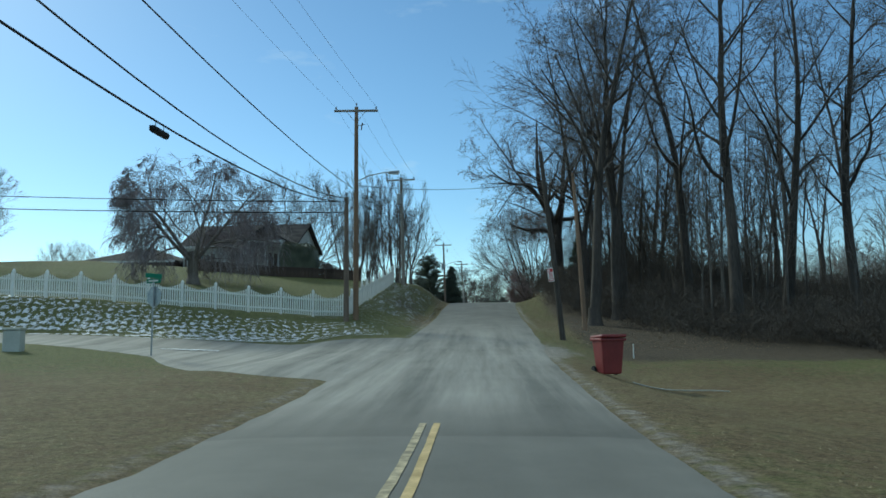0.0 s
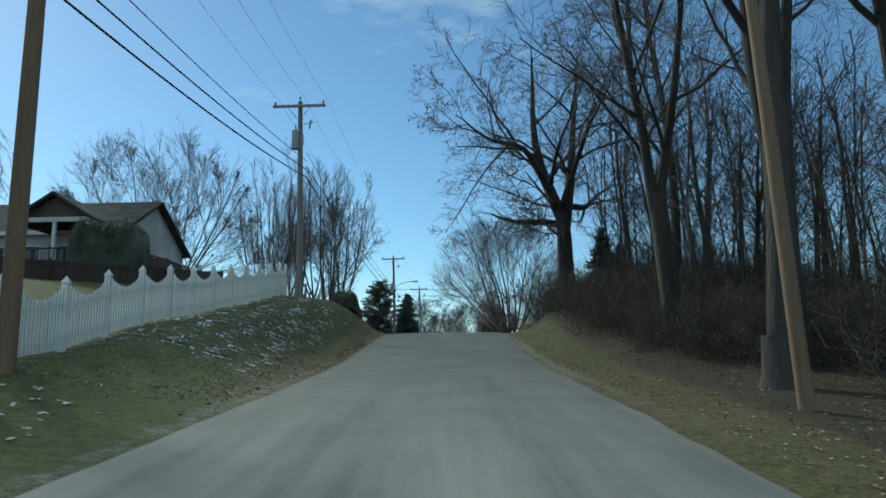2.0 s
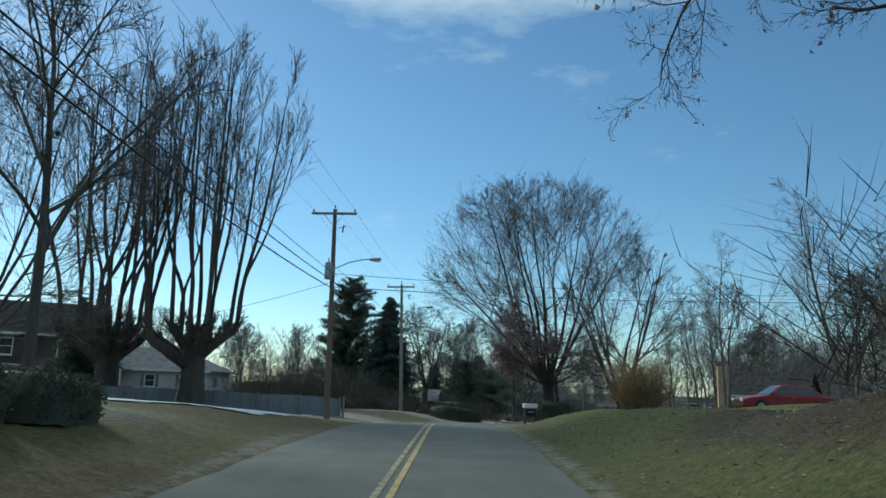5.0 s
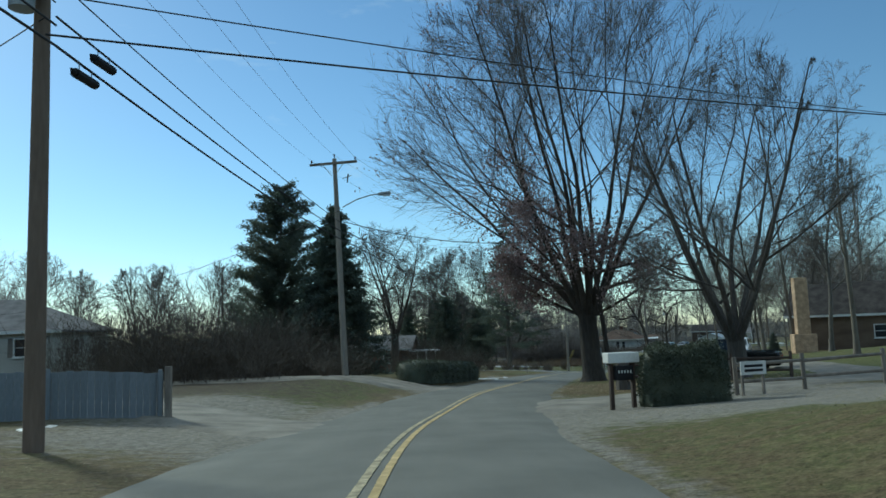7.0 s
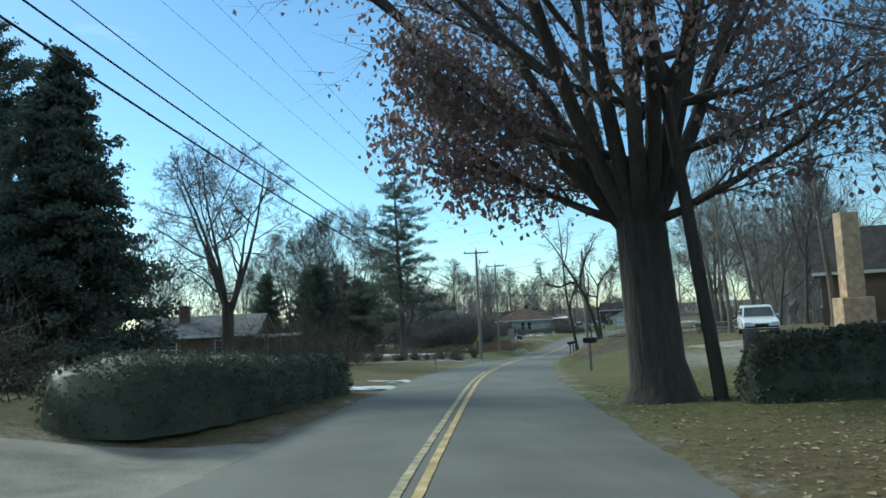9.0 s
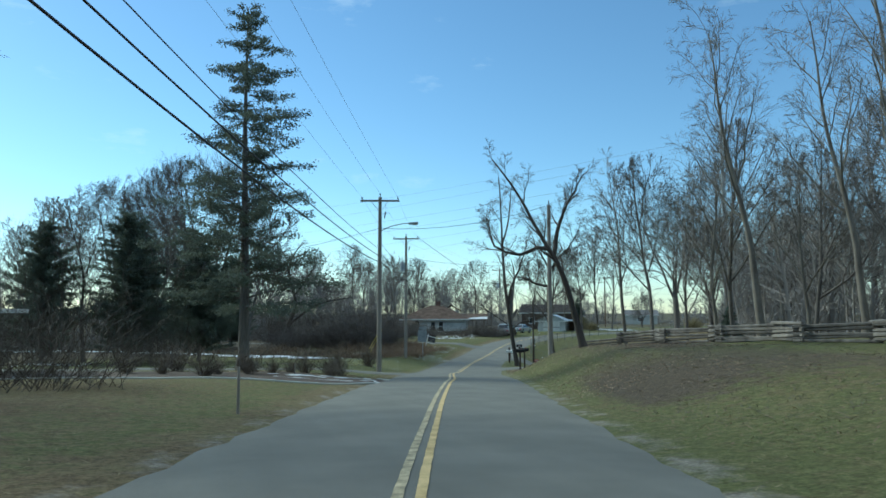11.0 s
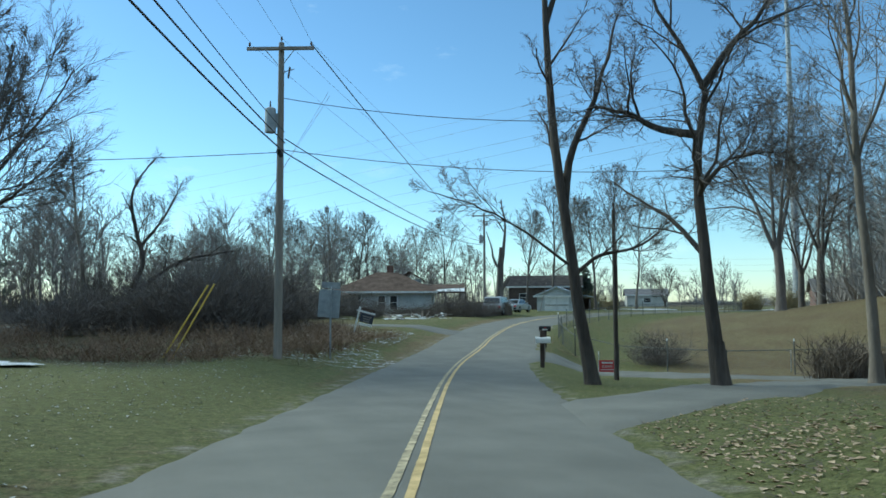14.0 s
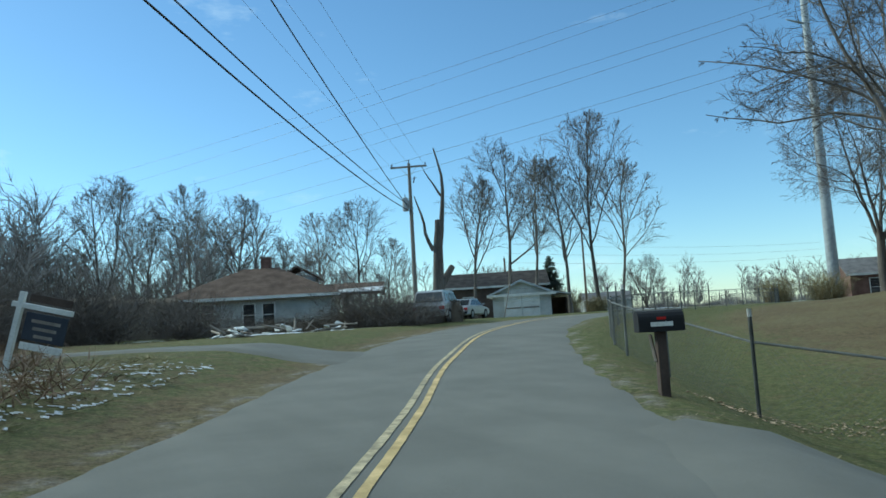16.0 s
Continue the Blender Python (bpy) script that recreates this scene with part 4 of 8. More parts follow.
def brush_mesh(seed, width, depth, height, stems, mat, r=0.006, fan=0.45, kids=4):
    """A thicket of thin stems with side shoots."""
    rs = np.random.RandomState(seed)
    p = np.stack([rs.uniform(-width / 2, width / 2, stems), rs.uniform(-depth / 2, depth / 2, stems), np.full(stems, -0.1)], 1)
    d = np.stack([rs.normal(0, fan, stems), rs.normal(0, fan, stems), np.ones(stems)], 1)
    h = height * rs.uniform(0.5, 1.1, stems)
    pts, rad = limbs(rs, p, d, h, np.full(stems, r * 1.5), np.full(stems, r * 0.6), 4, 0.12, 0.0)
    blocks = [blade_block(rs, pts, rad)]
    own = np.repeat(np.arange(stems), kids)
    i = rs.randint(1, 5, len(own))
    c = bent_away(unit(d)[own], rs.uniform(0.4, 1.0, len(own)), rs.uniform(0, 6.28, len(own)))
    kp, kr = limbs(rs, pts[own, i], c, h[own] * rs.uniform(0.25, 0.55, len(own)), np.full(len(own), r), np.full(len(own), r * 0.5), 2, 0.15, 0.02)
    blocks.append(blade_block(rs, kp, kr))
    v, t = joined(blocks)
    return quick_mesh("brush", v, t, mat, False)


def wood_band(line, depth, n, heights, under, seed, mat, label, r=0.03, thick=70):
    """A stretch of distant wood in one sheet of stuff: thin trees with branches and twigs over dense undergrowth."""
    rs = np.random.RandomState(seed)
    path = spline([(x, y, 0) for x, y in line], 1.0)

    def spots(k):
        i = rs.randint(0, len(path) - 1, k)
        t = unit(path[i + 1] - path[i])
        q = path[i] + np.stack([-t[:, 1], t[:, 0], 0 * t[:, 0]], 1) * rs.uniform(-depth / 2, depth / 2, (k, 1))
        q[:, 2] = land(q[:, 0], q[:, 1]) - 0.1
        return q

    p = spots(n)
    h = rs.uniform(*heights, n) * (0.82 + 0.3 * np.sin(p[:, 0] * 0.21 + p[:, 1] * 0.17))
    up = np.tile([[0, 0, 1.0]], (n, 1)) + rs.normal(0, 0.05, (n, 3))
    pts, rad = limbs(rs, p, up, h, 0.011 * h, np.full(n, r), 6, 0.05, 0.02)
    blocks = [blade_block(rs, pts, rad), blade_block(rs, pts, rad)]
    span = h
    for kids, ln, ang, w, steps in ((22, 0.42, 0.8, r * 1.2, 3), (11, 0.46, 0.75, r * 0.7, 1)):
        own = np.repeat(np.arange(len(pts)), kids)
        m = len(own)
        u = (0.22 + 0.76 * rs.rand(m)) * (pts.shape[1] - 1)
        i = np.minimum(u.astype(int), pts.shape[1] - 2)
        a, b = pts[own, i], pts[own, i + 1]
        start = a + (b - a) * (u - i)[:, None]
        way = bent_away(unit(b - a), ang * rs.uniform(0.6, 1.3, m), rs.uniform(0, 6.28, m))
        v = u / (pts.shape[1] - 1)
        long = span[own] * ln * (0.22 + 0.78 * np.sqrt(np.clip(1 - ((v - 0.5) / 0.52) ** 2, 0, 1))) * rs.uniform(0.6, 1.15, m)
        pts, rad = limbs(rs, start, way, long, np.full(m, w), np.full(m, w * 0.4), steps, 0.1, 0.07)
        blocks.append(blade_block(rs, pts, rad))
        span = long
    k = int(n * thick)
    p = spots(k)
    hu = rs.uniform(*under, k) * (0.75 + 0.4 * np.sin(p[:, 0] * 0.33 + 1.3 * np.sin(p[:, 1] * 0.23)))
    pts, rad = limbs(rs, p, np.tile([[0, 0, 1.0]], (k, 1)) + rs.normal(0, 0.35, (k, 3)), hu, np.full(k, r * 1.1), np.full(k, r * 0.5), 2, 0.25, 0.0)
    blocks.append(blade_block(rs, pts, rad))
    v, t = joined(blocks)
    return tagged(new("distant_wood", quick_mesh("distant_wood", v, t, mat, False)), label, "trees", kind="stuff")


# ---- utility poles and lines ----
def utility_pole(x, y, top, mat=POLEWOOD, arm=2.44, turn=0.0, lamp=None, transformer=None, lean=(0, 0), base=None, bell=True, label="", r=0.15):
    """A wooden pole. top: its height above its foot. lamp: (height, side) of a street lamp's arm; transformer: its height."""
    t = thing("utility_pole", x, y, base, turn, label or "brown wooden utility pole with crossarm and insulators", "utility pole", "poles along the road")
    tip = Vector((lean[0], lean[1], top))
    v, q = tubes([(np.array([[0, 0, -0.5], [lean[0] * .5, lean[1] * .5, top * 0.5], [*tip]]), np.array([r * 1.05, r * 0.9, r * 0.68])),
                  (np.array([[*tip], [tip.x, tip.y, top + 0.015]]), np.array([r * 0.68, 0.01]))], 12)
    part_of("shaft", quick_mesh("shaft", v, q, mat), t)
    if arm:
        z = top - 0.32
        part("crossarm", boxed(arm, 0.1, 0.12, pose(tip.x, tip.y - 0.16, z), 0.01), GREYWOOD, t, "weathered crossarm")
        bm = bmesh.new()
        for s in (-1, 1):
            rod(bm, (tip.x + s * 0.55, tip.y - 0.22, z + 0.02), (tip.x + s * 0.08, tip.y - 0.17, z - 0.55), 0.016, sides=5)
        part("brace", bm, DULLMETAL, t)
        for u in (-arm / 2 + 0.1, arm / 2 - 0.1):
            part("insulator", rod(rodded((tip.x + u, tip.y - 0.16, z + 0.12), (tip.x + u, tip.y - 0.16, z + 0.2), 0.02, sides=6), (tip.x + u, tip.y - 0.16, z + 0.18), (tip.x + u, tip.y - 0.16, z + 0.3), 0.05, 0.03, 8), CERAMIC, t)
    part("top_pin", rod(rodded((tip.x, tip.y, top - 0.1), (tip.x, tip.y, top + 0.16), 0.018, sides=6), (tip.x, tip.y, top + 0.12), (tip.x, tip.y, top + 0.24), 0.045, 0.03, 8), CERAMIC, t)
    if lamp:
        h, way = lamp
        bm = bmesh.new()
        v, q = tubes([(np.array([[0, 0, h], [way * 0.7, 0, h + 0.32], [way * 1.4, 0, h + 0.48], [way * 1.9, 0, h + 0.52]]), np.array([0.03, 0.03, 0.028, 0.026]))], 8)
        part_of("lamp_arm", quick_mesh("lamp_arm", v, q, METAL), t, "curved grey steel lamp arm")
        hd = part("lamp_head", boxed(0.62, 0.26, 0.14, pose(way * 2.1, 0, h + 0.44, 0, -4 * way, 0), 0.05), DULLMETAL, t, "grey street lamp head")
        part("lens", boxed(0.34, 0.2, 0.05, pose(way * 2.18, 0, h + 0.395), 0.02), LAMPCLEAR, hd)
    if transformer:
        bm = rodded((-0.34, -0.12, transformer), (-0.34, -0.12, transformer + 0.85), 0.2, sides=16)
        rod(bm, (-0.34, -0.12, transformer + 0.85), (-0.34, -0.12, transformer + 0.93), 0.2, 0.08, 16)
        tr = part("transformer", bm, DULLMETAL, t, "grey steel transformer can")
        part("bushing", rodded((-0.34, -0.16, transformer + 0.9), (-0.34, -0.16, transformer + 1.15), 0.035, 0.02, 8), CERAMIC, tr)
        part("bracket", boxed(0.3, 0.08, 0.5, pose(-0.15, -0.06, transformer + 0.2)), DULLMETAL, t)
    if bell:
        part("fuse_cutout", rodded((0.28, -0.1, top - 1.35), (0.36, -0.18, top - 0.95), 0.035, sides=8), CERAMIC, t)
        part("fuse_arm", rodded((0, 0, top - 1.1), (0.5, -0.12, top - 1.02), 0.02, sides=6), DULLMETAL, t)
    return t


def cable(a, b, sag, r=0.016, mat=WIRE, label="black overhead cable strung between poles"):
    a, b = np.array(a, float), np.array(b, float)
    u = np.linspace(0, 1, 25)[:, None]
    p = a + (b - a) * u
    p[:, 2] -= sag * 4 * (u * (1 - u))[:, 0]
    v, q = tubes([(p, np.full(25, r))], 5)
    return tagged(new("overhead_cable", quick_mesh("overhead_cable", v, q, mat)), label, "cable", "overhead lines")


P1 = (-3.94, 38.2, -0.38)
P1B = (-4.36, 37.6, -0.3)
P2 = (-3.45, 59.2, 3.3)
P3 = (-2.0, 104.7, 1.45)
P4 = (0.3, 127.8, 0.75)
P5 = (22.69, 190.57, -2.83)
P6 = (30.24, 212.8, -3.42)
P8 = (57.9, 257.6, -2.6)
P0 = (-6.0, -16.0, -1.6)
utility_pole(P1[0], P1[1], 12.45, POLERED, 2.44, 3, lamp=(8.2, 1), base=P1[2], label="tall red-brown utility pole with crossarm and street lamp")
utility_pole(P1B[0], P1B[1], 7.15, POLEWOOD, 0, 0, base=P1B[2], bell=False, label="short dark wooden pole beside a tall one")
utility_pole(P2[0], P2[1], 9.2, POLEGREY, 2.44, -4, transformer=6.9, base=P2[2], lean=(-0.2, 0), label="grey wooden utility pole beside the white fence")
utility_pole(P3[0], P3[1], 10.85, POLEWOOD, 2.44, -4, lamp=(7.6, 1), transformer=7.0, base=P3[2], lean=(-0.28, 0.3), label="utility pole with transformer and street lamp")
utility_pole(P4[0], P4[1], 10.8, POLEGREY, 2.44, -14, lamp=(8.3, 1), base=P4[2], lean=(-0.55, 0.4), label="slightly leaning utility pole with a street lamp")
utility_pole(P5[0], P5[1], 10.86, POLEGREY, 2.44, -16, lamp=(8.7, 1), base=P5[2], label="grey utility pole with a street lamp beside a drive")
utility_pole(P6[0], P6[1], 11.43, POLEGREY, 2.44, -22, transformer=8.1, base=P6[2], label="utility pole with grey transformer in brown weeds")
utility_pole(P8[0], P8[1], 10.6, POLEGREY, 2.44, -32, transformer=7.4, base=P8[2], label="utility pole with transformer beside a dead tree")
utility_pole(P0[0], P0[1], 11.5, POLEWOOD, 2.44, 0, base=P0[2])
utility_pole(8.45, 38.4, 8.6, POLERED, 0, 0, bell=False, lean=(-0.42, 0.1), r=0.125, label="plain leaning wooden pole at the edge of the wood")
utility_pole(6.4, 30.7, 8.4, BARK_DARK, 0, 0, bell=False, lean=(-0.8, 0.2), r=0.125, label="dark weathered pole leaning over the verge")
utility_pole(13.85, 131.9, 8.0, BARK_DARK, 0, 0, bell=False, lean=(-0.85, 0.3), r=0.13, label="dark leaning wooden pole under the big oak")
utility_pole(31.85, 185.5, 8.9, POLEGREY, 0, 0, bell=False, label="plain weathered pole on the grassy bank")
utility_pole(41.1, 208.1, 5.9, BARK_DARK, 0, 0, bell=False, r=0.085, label="plain dark pole behind a roadside tree")
utility_pole(96.0, 290.0, 11.0, POLEWOOD, 2.44, 20, label="distant utility pole on the hill")
utility_pole(83.0, 288.0, 7.0, POLEWOOD, 0, 0, bell=False, label="distant plain pole by the field")


def top(p, h, dx=0.0, dy=0.0):
    return (p[0] + dx, p[1] + dy, p[2] + h)


CHAIN = [(P0, 11.5, (0, 0)), (P1, 12.45, (0, 0)), (P2, 9.2, (0, 0)), (P3, 10.85, (-0.28, 0.3)), (P4, 10.8, (-0.5, 0.4)), (P5, 10.86, (0, 0)), (P6, 11.43, (0, 0)), (P8, 10.35, (0, 0))]
for (a, ha, la), (b, hb, lb) in zip(CHAIN[:-1], CHAIN[1:]):
    w = Vector((b[0] - a[0], b[1] - a[1], 0)).normalized()
    for s in (-1.12, 1.12):
        cable(top(a, ha - 0.02, la[0] + s * w.y, la[1] - s * w.x), top(b, hb - 0.02, lb[0] + s * w.y, lb[1] - s * w.x), 0.45, 0.006, THINWIRE, "thin bare power wire between poles")
    cable(top(a, ha + 0.2, *la), top(b, hb + 0.2, *lb), 0.45, 0.006, THINWIRE, "thin bare power wire between poles")
LOW = [(P0, 8.3), (P1, 6.95), (P2, 5.6), (P3, 6.4), (P4, 6.6), (P5, 6.7), (P6, 7.4), (P8, 7.25)]
for k, ((a, ha), (b, hb)) in enumerate(list(zip(LOW[:-1], LOW[1:]))[1:]):
    sag = 0.22 * (math.dist(a, b) / 30) ** 2 + 0.12
    cable(top(a, ha, 0.17), top(b, hb, 0.17), sag, 0.026)
    cable(top(a, ha + 0.5, 0.17), top(b, hb + 0.35, 0.17), sag * 0.85, 0.022)
    if k < 5:
        cable(top(a, ha + 1.15, 0.15), top(b, hb + 0.75, 0.15), sag * 0.8, 0.014)
cable((-4.5, -16, 6.7), top(P1B, 6.9), 2.42, 0.026)
cable((-4.5, -16, 8.5), top(P1B, 7.1), 2.7, 0.022)
cable((-4.5, -16, 8.1), top(P1, 7.7), 1.21, 0.02)
cable(top(P6, 11.35, 1.0, -0.5), top(P8, 7.4), 0.5, 0.022)
cable(top(P1B, 6.9), (-60, 36, 9.6), 0.5, 0.022)
cable(top(P1B, 6.3), (-60, 36, 8.7), 0.5, 0.026)
cable(top(P1B, 6.9), top(P1, 7.4), 0.05, 0.018)
cable(top(P1, 8.0), (8.4, 38.4, 8.0), 0.5, 0.014)
cable(top(P4, 7.6), (12.6, 132.3, 7.9), 0.7, 0.02)
cable(top(P3, 7.3), (60, 140, 14.5), 0.9, 0.014)
cable(top(P3, 6.6), (60, 134, 13.5), 0.9, 0.02)
cable(top(P3, 6.9), (-30, 120, 5.5), 0.9, 0.012)
cable(top(P4, 8.2), (-24, 142, 5), 0.9, 0.012)
cable(top(P5, 8.9), (31.85, 185.5, 7.2), 0.5, 0.014)
cable(top(P5, 8.9), (4, 196, 3.5), 0.8, 0.012)
cable(top(P6, 9.4), (48, 207, 6.0), 0.8, 0.014)
cable(top(P6, 7.5), (52, 209, 4.5), 0.7, 0.014)
cable(top(P6, 7.4), (-10, 225, 4.5), 0.8, 0.014)
mono = thing("transmission_pole", 106.6, 263.0, None, 0, "tall smooth grey steel transmission pole on the slope", "utility pole")
part("shaft", rodded((0, 0, -1.0), (0, 0, 44), 0.6, 0.25, 16), DULLMETAL, mono)
for k in range(6):
    part("arm", rodded((0, 0, 42.0 - 2.6 * k), (-2.2 if k % 2 else 2.2, 0.6, 42.4 - 2.6 * k), 0.14, 0.07, 8), DULLMETAL, mono)
    cable((20, 443, 37.0 - 4.2 * k), (104.6 if k % 2 else 108.6, 263, 35.5 - 2.6 * k), 1.5, 0.02, THINWIRE, "thin far transmission line across the sky")
for k in range(3):
    cable((83, 288, 4.0 + 1.1 * k), (150, 296, 5 + 1.1 * k), 0.6, 0.012, THINWIRE, "thin far power line")


# ---- the trees ----
WOODFAR = [bare_tree_meshes(110 + k, "forest", 21 + k, 0.28, (BARK_DARK, TWIG), levels=3, twig=0.014) for k in range(4)]
SAPLING = [bare_tree_meshes(130 + k, "sapling", 11 + k, 0.075, levels=3, twig=0.010) for k in range(4)]
FOREST = [bare_tree_meshes(100 + k, "forest", 22 + 1.5 * k % 4, 0.31 + 0.03 * (k % 3), (BARK_DARK, TWIG), lean=(0.03 * (k - 2), 0.02 * (k % 3 - 1))) for k in range(5)]
FORKED = [bare_tree_meshes(120 + k, "forest", 21, 0.34, (BARK_DARK, TWIG), fork=(5.0 + 2 * k, 2, 0.22)) for k in range(2)]
EDGE = bare_tree_meshes(66, "oak", 21, 0.42, (BARK, TWIG), fork=(6.0, 4, 0.5), twig=0.015, dome=(8.5, 12.5, 9.5), dense=1.6)
FAR = [bare_tree_meshes(140 + k, "far", 14 + k, 0.2, twig=0.019, dome=(4.4 + 0.35 * k, 8.6 + 0.5 * k, 6.0 + 0.4 * k)) for k in range(5)]
FAR_PALE = [bare_tree_meshes(150 + k, "far", 13 + k, 0.17, (BARK_PALE, TWIG_PALE), twig=0.018, dome=(4.2 + 0.4 * k, 8.2 + 0.5 * k, 5.8)) for k in range(3)]
SPARSE = [bare_tree_meshes(160 + k, "sparse", 17 + k, 0.22, (BARK_PALE, TWIG_PALE)) for k in range(3)]
VASE = [bare_tree_meshes(170 + k, "round", 14.5, 0.30, (BARK, TWIG), fork=(0.9, 9, 0.85), twig=0.011, dome=(7.2, 7.4, 7.2), dense=0.9) for k in range(2)]
rs = np.random.RandomState(7)
WOODS = "tall bare tree with a straight grey trunk in the wood"

# the wood on the right of the first road stretch: nearest trunks, then the depth of the wood
for k, (x, y, s) in enumerate([(9.4, 41.2, 1.0), (16.1, 37.3, 1.05), (19.6, 39.8, 1.0), (22.4, 37.6, 1.0), (11.4, 44.8, 1.0), (12.0, 45.9, 0.95), (10.65, 51.6, 1.05),
                               (16.8, 47.8, 1.05), (25.5, 35.0, 0.95), (12.8, 58.5, 0.9), (14.8, 64.0, 1.0), (28.5, 33.0, 0.9)]):
    m = (FOREST + FORKED)[(k * 3 + 1) % 7]
    plant_tree(m, x, y, 77 * k % 360, s, WOODS, group="wood beside the road")
for k in range(11):
    x, y = rs.uniform(18, 62), rs.uniform(34, 92)
    if y < 24 + 0.1 * (x - 15) or x < 17 and y < 70 or x < 15 + 4:
        x += 5
    m = (WOODFAR + FORKED)[k % 6] if k % 3 else FOREST[k % 5]
    plant_tree(m, x, y, rs.uniform(0, 360), rs.uniform(0.8, 1.1), WOODS, group="wood beside the road")

for k in range(64):
    y = rs.uniform(36, 82)
    x = np.interp(y, [29, 40, 60, 90], [18, 14.5, 13.0, 14.5]) + rs.uniform(0, 1) ** 1.5 * 22
    plant_tree(SAPLING[k % 4], x, y, rs.uniform(0, 360), rs.uniform(0.7, 1.15), "thin young bare tree in the wood", group="saplings in the wood")

# the large oak above the road cut
OAK1 = bare_tree_meshes(31, "oak", 15, 0.62, (BARK_DARK, TWIG), twig=0.010, dense=1.9, bushy=1.35, given=[
    ([(0, 0, 0), (-0.15, 0, 3.5), (-0.35, 0, 6.6), (-1.4, 0.3, 9), (-2.2, 0.6, 12.3), (-2.4, 0.4, 18.5)], 0.66, 0.015),
    ([(-0.25, 0, 5.6), (0.25, -0.3, 9.2), (0.1, -0.8, 12.6), (0.7, -1.0, 18.5)], 0.42, 0.015),
    ([(-0.9, 0.1, 7.4), (-2.4, -0.5, 8.6), (-5.0, -1.0, 10.4), (-7.5, -0.6, 10.6), (-9.8, -0.2, 11.8)], 0.31, 0.03),
    ([(-0.2, 0, 6.4), (0.8, 0.3, 7.7), (2.7, 0.5, 8.0), (4.7, 0.9, 9.2), (7.2, 1.0, 10.6)], 0.31, 0.03),
    ([(-0.3, 0, 5.9), (1.2, 1.5, 7.4), (2.6, 4.0, 9.4), (3.0, 6.5, 12)], 0.27, 0.03),
    ([(-0.5, 0, 7.0), (-1.8, -2.2, 9.0), (-2.9, -4.6, 11.4), (-3.2, -6.6, 13.6)], 0.27, 0.03),
    ([(-0.1, 0, 5.2), (-1.4, 0.2, 6.0), (-2.9, 0.2, 6.7)], 0.12, 0.03)])
tag_oak = "large dark oak with wide bare limbs above the road cut"
oak_leaves = leaf_mesh("leaves", OAK1[2][rs.rand(len(OAK1[2])) < 0.06], 0.15, OAKLEAF, rs, 0.8)
plant_tree(OAK1, 11.2, 75.0, 40, 1.0, tag_oak, leaves=oak_leaves)

# the yard on the hill
WILLOW = bare_tree_meshes(33, "weep", 8.2, 0.33, (BARK, TWIG_MAUVE), fork=(2.0, 5, 0.95), twig=0.012, dome=(5.0, 4.4, 3.7), stem_lift=0.0, dense=1.8)
plant_tree(WILLOW, -16.4, 46.8, 10, 1.12, "weeping tree with hanging bare twigs on the lawn")
plant_tree(VASE[0], -17.8, 79, 0, 1.02, "spreading many-stemmed bare tree behind the house")
plant_tree(VASE[1], -26.5, 95, 120, 0.95, "spreading many-stemmed bare tree behind the house")
plant_tree(VASE[0], -44, 80, 200, 0.5, "spreading many-stemmed bare tree behind the house")
plant_tree(FAR[1], -4.9, 82.5, 0, 0.74, "round-crowned bare tree beyond the picket fence")
plant_tree(VASE[1], -8.6, 85.0, 70, 0.62, "many-stemmed bare tree beyond the picket fence")
plant_tree(FAR_PALE[0], -44, 66, 30, 0.55, "small pale bare tree beyond the yard")
plant_tree(FAR_PALE[1], -40, 60, 0, 0.6, "small pale bare tree beyond the yard")
plant_tree(FAR_PALE[2], -58, 72, 0, 0.5, "small pale bare tree beyond the yard")

# two pollarded trees: a short thick trunk, knuckled limbs, upright shoots
def pollard(seed):
    """A short bole, thick limbs bending outwards to knuckles, and tall upright shoots from them."""
    r2 = np.random.RandomState(seed)
    stems = [([(0, 0, 0), (0.05, 0, 0.8), (0.03, 0, 1.8), (0, 0, 3.2)], 0.74, 0.56)]
    for k in range(13):
        a = 2.4 * k + r2.uniform(-0.25, 0.25)
        out = r2.uniform(1.7, 2.8) if k < 7 else r2.uniform(0.4, 1.5)
        z0, lean_out, tall = r2.uniform(2.2, 3.0), r2.uniform(1.5, 2.15), r2.uniform(17.0, 20.5)
        ca, sa = math.cos(a), math.sin(a)
        knuckle = (out * ca, out * sa, z0 + 1.7)
        stems.append(([(0.15 * ca, 0.15 * sa, z0), (0.5 * out * ca, 0.5 * out * sa, z0 + 0.7), (0.85 * out * ca, 0.85 * out * sa, z0 + 1.3), knuckle], 0.32 if k < 7 else 0.25, 0.22))
        for q in range(2 if k < 7 else 1):
            b = a + r2.uniform(-0.5, 0.5)
            cb, sb = math.cos(b), math.sin(b)
            stems.append(([knuckle, (1.08 * knuckle[0], 1.08 * knuckle[1], z0 + 4.0), (0.5 * (1.1 + lean_out) * out * cb, 0.5 * (1.1 + lean_out) * out * sb, 10.5), (lean_out * out * cb, lean_out * out * sb, tall - 2.5 * q)], 0.13 if q == 0 else 0.1, 0.015))
    return bare_tree_meshes(seed, "pollard", 11, 0.74, (BARK_DARK, TWIG), twig=0.012, given=stems, dense=1.85)


for k, (x, y, s) in enumerate([(-9.7, 106.6, 1.0), (-15.2, 108.5, 1.03)]):
    m = pollard(41 + k)
    plant_tree(m, x, y, 30 + 100 * k, s, "old pollarded tree with a thick trunk and upright bare shoots", group="pollarded trees")

